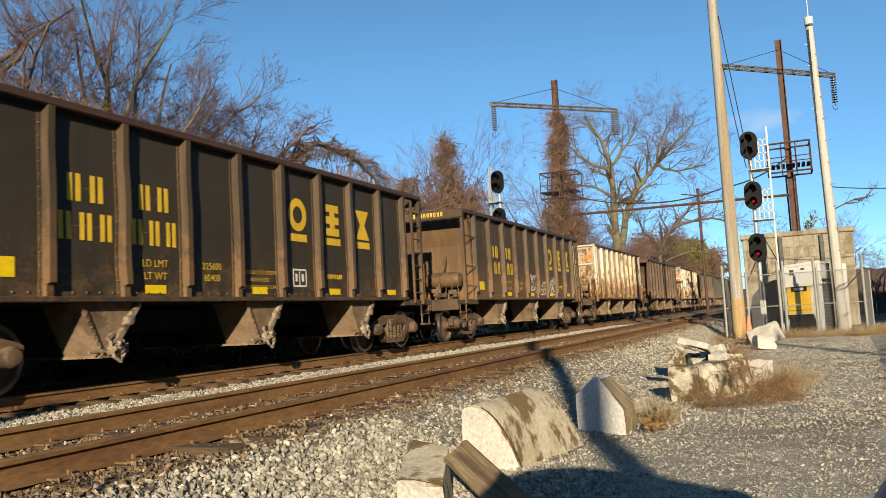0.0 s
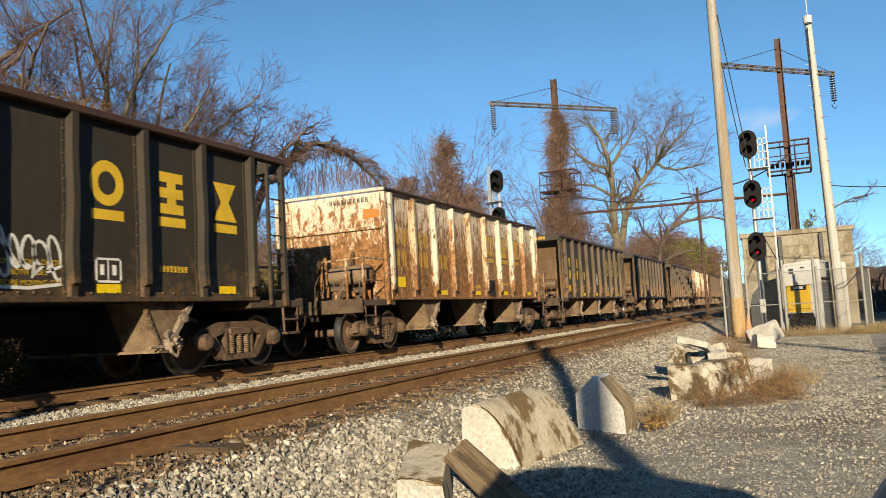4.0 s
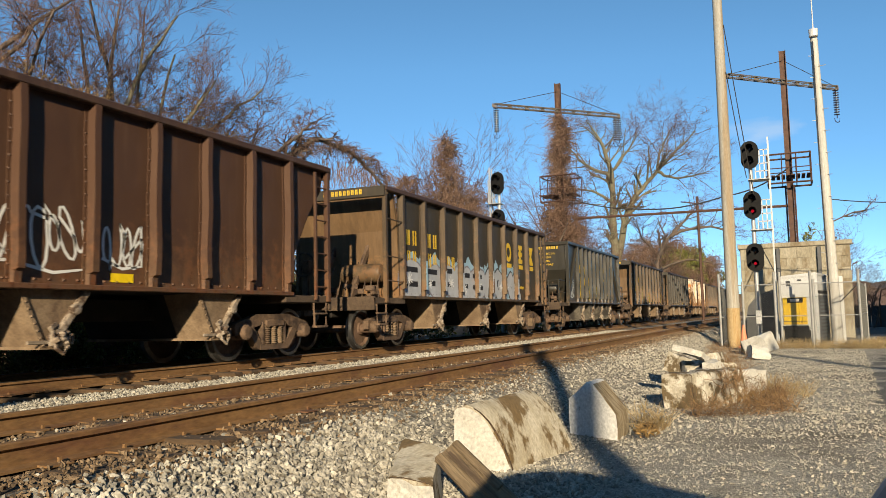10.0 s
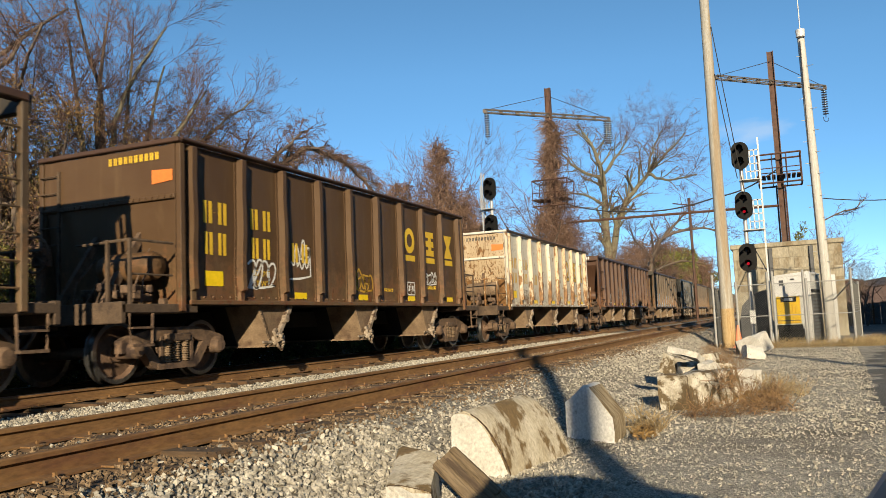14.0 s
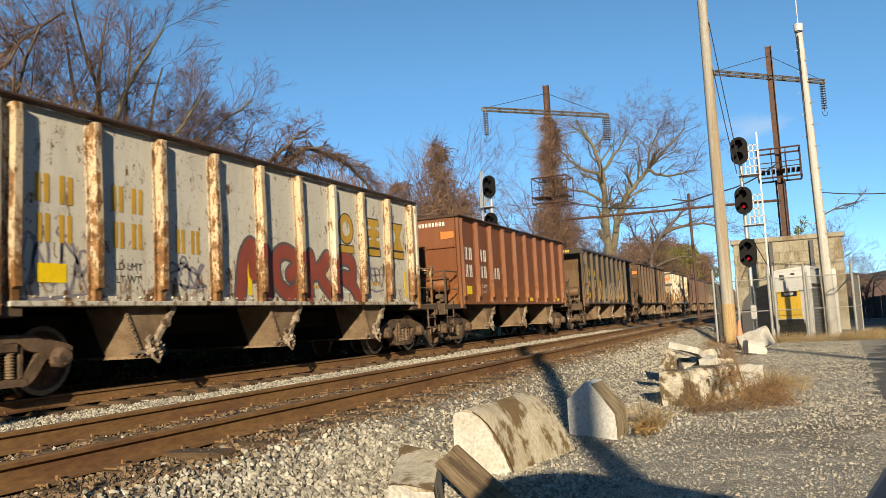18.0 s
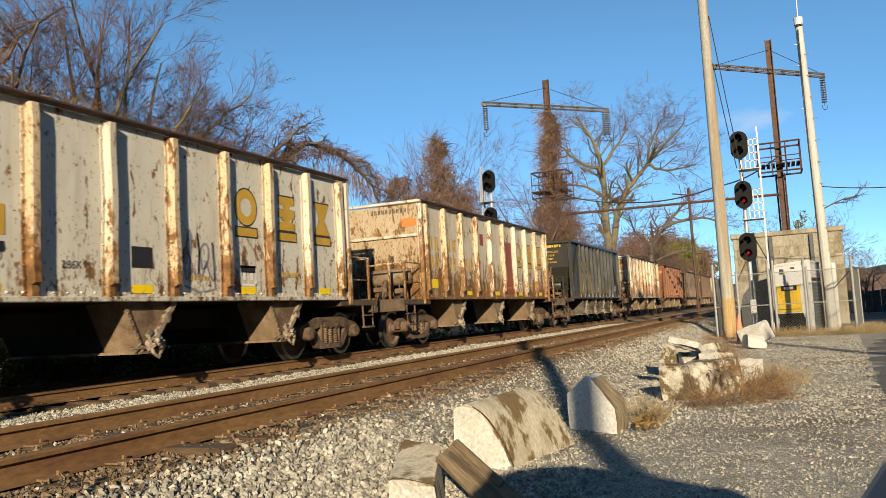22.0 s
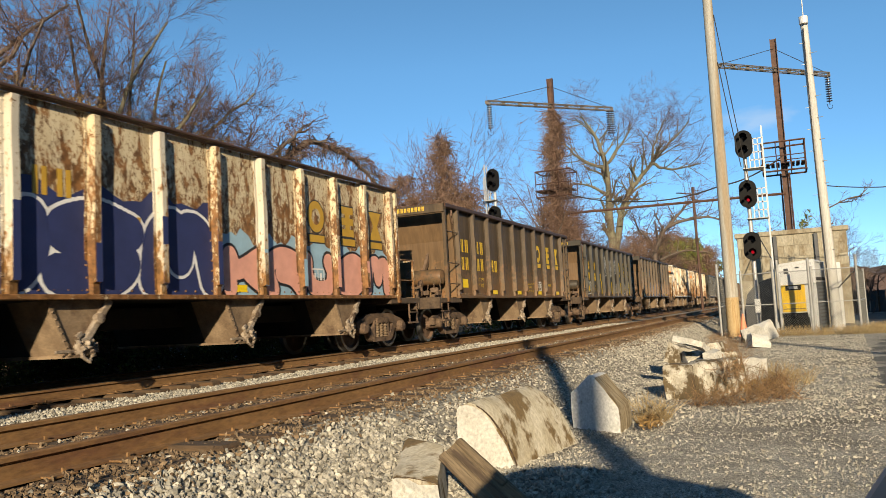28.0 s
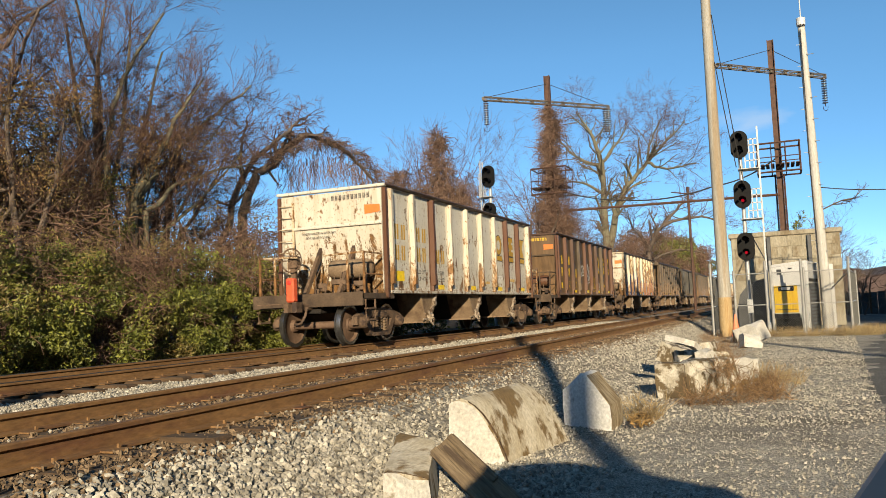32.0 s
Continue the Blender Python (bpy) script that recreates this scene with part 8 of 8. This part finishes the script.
DARK = "black-painted open hopper car with yellow marks, dusty and scuffed"
BRN = "dusty brown open hopper car with ribbed steel sides"
WHT = "white-painted open hopper car with rust bleeding through its ribs"
ALL = (2, 4, 6, 8)
TALL = (-3, -5, -7, -9)
CARS = [
    (-6, 123.2, "cage", P_olive, P_olive, DARK, 1, 5, M_yel, ALL, ("225600", "60400"), {}),
    (-5, 108.0, "cage", P_black, P_black, DARK, 0, 6, M_yel, ALL, ("225600", "60400"), {}),
    (-4, 92.8, "cage", P_olive, P_olive, DARK, 0, 6, M_yel, ALL, ("225600", "60400"), {}),
    (-3, 77.6, "box", P_white, P_white_r, WHT, 0, 6, M_gold, ALL, ("225600", "60400"), {}),
    (-2, 62.4, "cage", P_brown, P_brown, BRN, 0, 6, M_yel, ALL, ("225600", "60400"), {}),
    (-1, 47.3, "box", P_white_r, P_white_r, WHT, 0, 6, M_gold, ALL, ("225600", "60400"), {}),
    (0, 31.9, "cage", P_olive, P_olive, "dusty black open hopper car with chalky white graffiti", 1, 6, M_yel, ALL, ("225600", "60400"), {"tags": ((4, 1.35, 1.1, 0.7, M_chalk, 3), (5, 1.3, 1.0, 0.6, M_chalk, 4), (6, 1.3, 1.0, 0.7, M_chalk, 5)), "three": 1}),
    (1, 16.5, "cage", P_black, P_olive, "black open hopper car with yellow marks and bent ribs", 1, 5, M_yel, ALL, ("225600", "60400"), {"three": 1}),
    (2, 0.65, "cage", P_black, P_olive, "black open hopper car with a chalked number on its side", 0, 6, M_yel, ALL, ("226300", "59700", "286K"), {"chalk": ((4, 1.75, "18", 0.75),)}),
    (3, -14.5, "box", P_white_rr, P_white_rr, "white open hopper car almost eaten up by brown rust", 0, 5, M_gold, ALL, (), {"patches": ((5, 1.2, 0.5, 0.5),)}),
    (4, -30.4, "cage", P_black, P_black, "black open hopper car with white graffiti tags low on its side", 0, 6, M_yel, ALL, ("225600", "60400"), {"tags": ((2, 1.3, 0.8, 0.4, M_chalk, 8), (3, 1.25, 0.9, 0.6, M_chalk, 9), (4, 1.25, 1.1, 0.8, M_chalk, 10), (5, 1.3, 0.9, 0.8, M_chalk, 11))}),
    (5, -45.6, "cage", P_black, P_olive, "black open hopper car with a row of white graffiti tags", 0, 6, M_yel, TALL, ("226200", "59300"), {"tags": ((0, 1.3, 1.0, 0.7, M_chalk, 21), (1, 1.3, 1.1, 0.8, M_chalk, 22), (2, 1.2, 1.1, 1.1, M_chalk, 23), (3, 1.25, 1.0, 0.8, M_chalk, 24), (4, 1.25, 1.1, 1.3, M_chalk, 25), (5, 1.45, 0.9, 0.6, M_chalk, 26), (6, 1.4, 0.9, 0.9, M_chalk, 27), (7, 1.6, 0.7, 0.7, M_chalk, 28))}),
    (6, -60.98, "brace", P_gloss, P_gloss, "clean black open hopper car with braced end panels", 1, 7, M_yel, (-2, -4, -6), ("202800", "60200"), {"chalk": ((4, 1.5, "25", 0.6),), "tags": ((0, 1.3, 0.6, 0.9, M_chalk, 30),)}),
    (7, -75.7, "cage", P_black, P_olive, "black open hopper car with long silver and pale blue graffiti", 0, 6, M_yel, (2,), ("226000", "60000"), {"pieces": ((-5.4, 0.1, 1.18, 2.05, S_silver, S_grey, 4, 5, S_lightblue, 0.55, False, S_ink, S_white), (0.15, 3.5, 1.18, 2.1, S_silver, S_ink, 3, 4, S_lightblue, 0.30, True, None, S_white))}),
    (8, -91.15, "long", P_maroon, P_maroon, "long brown open hopper car with four chutes and white chalk graffiti", None, None, M_stencil_w, (2, 4, 8), (), {"tags": ((3, 1.4, 0.9, 1.0, M_chalk, 33), (4, 1.4, 1.0, 0.9, M_chalk, 34), (5, 1.3, 1.0, 1.1, M_chalk, 35), (6, 1.35, 1.0, 0.9, M_chalk, 36), (7, 1.3, 1.0, 1.0, M_chalk, 37), (8, 1.3, 0.7, 0.8, M_chalk, 38), (1, 1.3, 1.0, 0.7, M_chalk, 39))}),
    (9, -108.5, "box", P_white, P_white_r, "white open hopper car with rusted ribs and brown rust blooms", 0, 6, M_gold, ALL, (), {}),
    (10, -123.9, "cage2", P_brown, P_brown, "dusty brown open hopper car with yellow marks and chalk tags", 0, 6, M_yel, ALL, (), {"tags": ((1, 1.3, 0.8, 0.8, M_chalk, 41), (2, 1.6, 0.7, 0.9, M_chalk, 42), (4, 1.3, 0.9, 0.7, M_gold, 43), (7, 1.6, 0.7, 0.5, M_chalk, 44))}),
    (11, -138.6, "cage", P_black, P_olive, "black open hopper car with one long white graffiti stroke", 0, 6, M_yel, TALL, (), {"tags": ((4, 1.3, 1.1, 1.2, M_chalk, 46), (5, 1.25, 1.2, 1.1, M_chalk, 47), (6, 1.3, 1.1, 1.3, M_chalk, 48), (3, 1.2, 1.0, 1.0, M_chalk, 49))}),
    (12, -154.0, "box2", P_rust, P_rust, "rust-orange open hopper car with white marks", 0, None, M_stencil_w, (5, 8), (), {}),
    (13, -168.2, "box", P_white, P_white_r, "white open hopper car with red and grey graffiti along its foot", 0, 6, M_gold, (-4, -6, -9), (), {"pieces": ((-1.3, 2.9, 1.2, 2.25, S_red, S_haze, 9, 4, None, 0.26),), "tags": ((0, 1.25, 1.0, 0.9, S_grey, 51), (2, 1.3, 0.8, 0.6, S_grey, 52), (7, 1.4, 0.8, 0.8, S_grey, 53))}),
    (14, -183.2, "brace", P_gloss, P_gloss, "black open hopper car with braced end panels and faint tags", 1, 7, M_yel, (-2, -4, -6), (), {"tags": ((5, 1.4, 0.6, 0.8, M_chalk, 55), (7, 1.6, 0.5, 0.3, M_chalk, 56), (10, 1.5, 0.5, 0.3, M_chalk, 57))}),
    (15, -197.7, "box", P_white_r, P_white_rr, "rust-bitten white open hopper car with a red-brown streak", 0, 6, M_gold, ALL, ("224500", "61500", "286K"), {"stains": ((5, 1.3, 0.85, 1.7), (3, 2.75, 0.3, 0.35))}),
    (16, -212.8, "box", P_white, P_white_r, "white open hopper car with rusted ribs and faint tags", 0, 6, M_gold, ALL, ("225700", "60300", "286K"), {"patches": ((2, 1.72, 0.5, 0.12), (4, 1.6, 0.4, 0.3), (6, 1.6, 0.4, 0.12)), "tags": ((5, 1.3, 0.7, 1.0, S_grey, 59),)}),
    (17, -227.5, "cage", P_black, P_olive, "black open hopper car with pale grey block graffiti", 0, 6, M_yel, (0, 8), (), {"pieces": ((-2.6, 3.1, 1.2, 2.05, S_grey, S_silver, 15, 6, None, 0.20),), "tags": ((6, 1.4, 0.9, 0.8, M_chalk, 61), (7, 1.3, 0.8, 0.8, M_chalk, 62))}),
    (18, -242.6, "cage", P_black, P_black, "black open hopper car with tall white tags", 0, 6, M_yel, TALL, (), {"tags": ((3, 2.05, 0.98, 1.35, M_chalk, 63), (4, 2.0, 0.95, 1.35, M_chalk, 64), (5, 2.2, 0.95, 1.1, M_chalk, 65), (0, 1.3, 0.9, 0.7, M_chalk, 66), (5, 1.3, 0.8, 0.6, M_chalk, 67), (7, 1.3, 0.8, 0.7, M_chalk, 68), (8, 1.3, 0.7, 0.9, M_chalk, 69))}),
    (19, -257.7, "cage", P_olive, P_olive, "dusty grey-brown open hopper car with yellow marks", 0, 6, M_yel, ALL, (), {}),
    (20, -272.6, "box", P_cream, P_cream, "rust-eaten white open hopper car with blue and pink graffiti", 0, 6, M_gold, (4, 6), (), {"pieces": ((-5.4, -0.5, 1.18, 2.45, S_navy, S_white, 19, 3, S_navy, 0.52), (-0.4, 5.4, 1.18, 2.05, S_pink, S_ink, 23, 5, S_lightblue, 0.34))}),
    (21, -287.6, "box2", P_olive, P_post, "dusty dark brown open hopper car with rusty ribs and chalk tags", 0, 6, M_yel, ALL, ("229200", "55800"), {"tags": ((3, 1.9, 1.0, 0.8, M_chalk, 71), (4, 1.7, 0.9, 1.1, M_chalk, 72), (5, 1.25, 1.1, 0.9, M_gold, 73), (6, 2.3, 0.7, 0.3, M_chalk, 74))}),
    (22, -302.7, "box", P_white, P_white_r, "white open hopper car with brown replacement ribs, last of the train", 0, 6, M_gold, ALL, ("225900", "60100"), {"patched": 2}),
]
for number, front, style, *rest in CARS:
    hopper((front, style.rstrip("2") if style == "box2" else ("box" if style == "cage2" else style), *rest))


def tail_marker():
    car = TRAIN[-1][0]
    g = Geo().box(-7.50, -7.32, -0.10, 0.10, 0.98, 1.50, 0.03)
    m = part("tail_marker", g, plain("red_orange_plastic", (0.62, 0.10, 0.04), 0.5), car, "red flashing end marker on the coupler")
    part("tail_lamp", Geo().lathe([(0.01, -0.02), (0.05, -0.01), (0.06, 0.02)], (-7.50, 0, 1.4), "x", 12), plain("red_tail_lens", (0.9, 0.03, 0.02), 0.3, 0, 0.6), m)


tail_marker()


def motions():
    """The train rolls past at one speed; its wheels turn."""
    for car, x in TRAIN:
        walk(car, [(t, pose(x + SPEED * t, TRACK_Y, 0)) for t in (0, 8, 16, 24, 32)])
    turn = math.degrees(SPEED / 0.457 / FPS)
    for s, sets in zip((-1, 1), WHEELS):
        walk(sets[0], [(k / FPS, pose(0.89 * s, 0, 0.457, 0, turn * k, 0)) for k in range(0, 961, 2)])
        first = sets[0].animation_data
        for w in sets[1:]:
            w.rotation_mode = "QUATERNION"
            keys = w.animation_data_create()
            keys.action = first.action
            keys.action_slot = first.action_slot


motions()
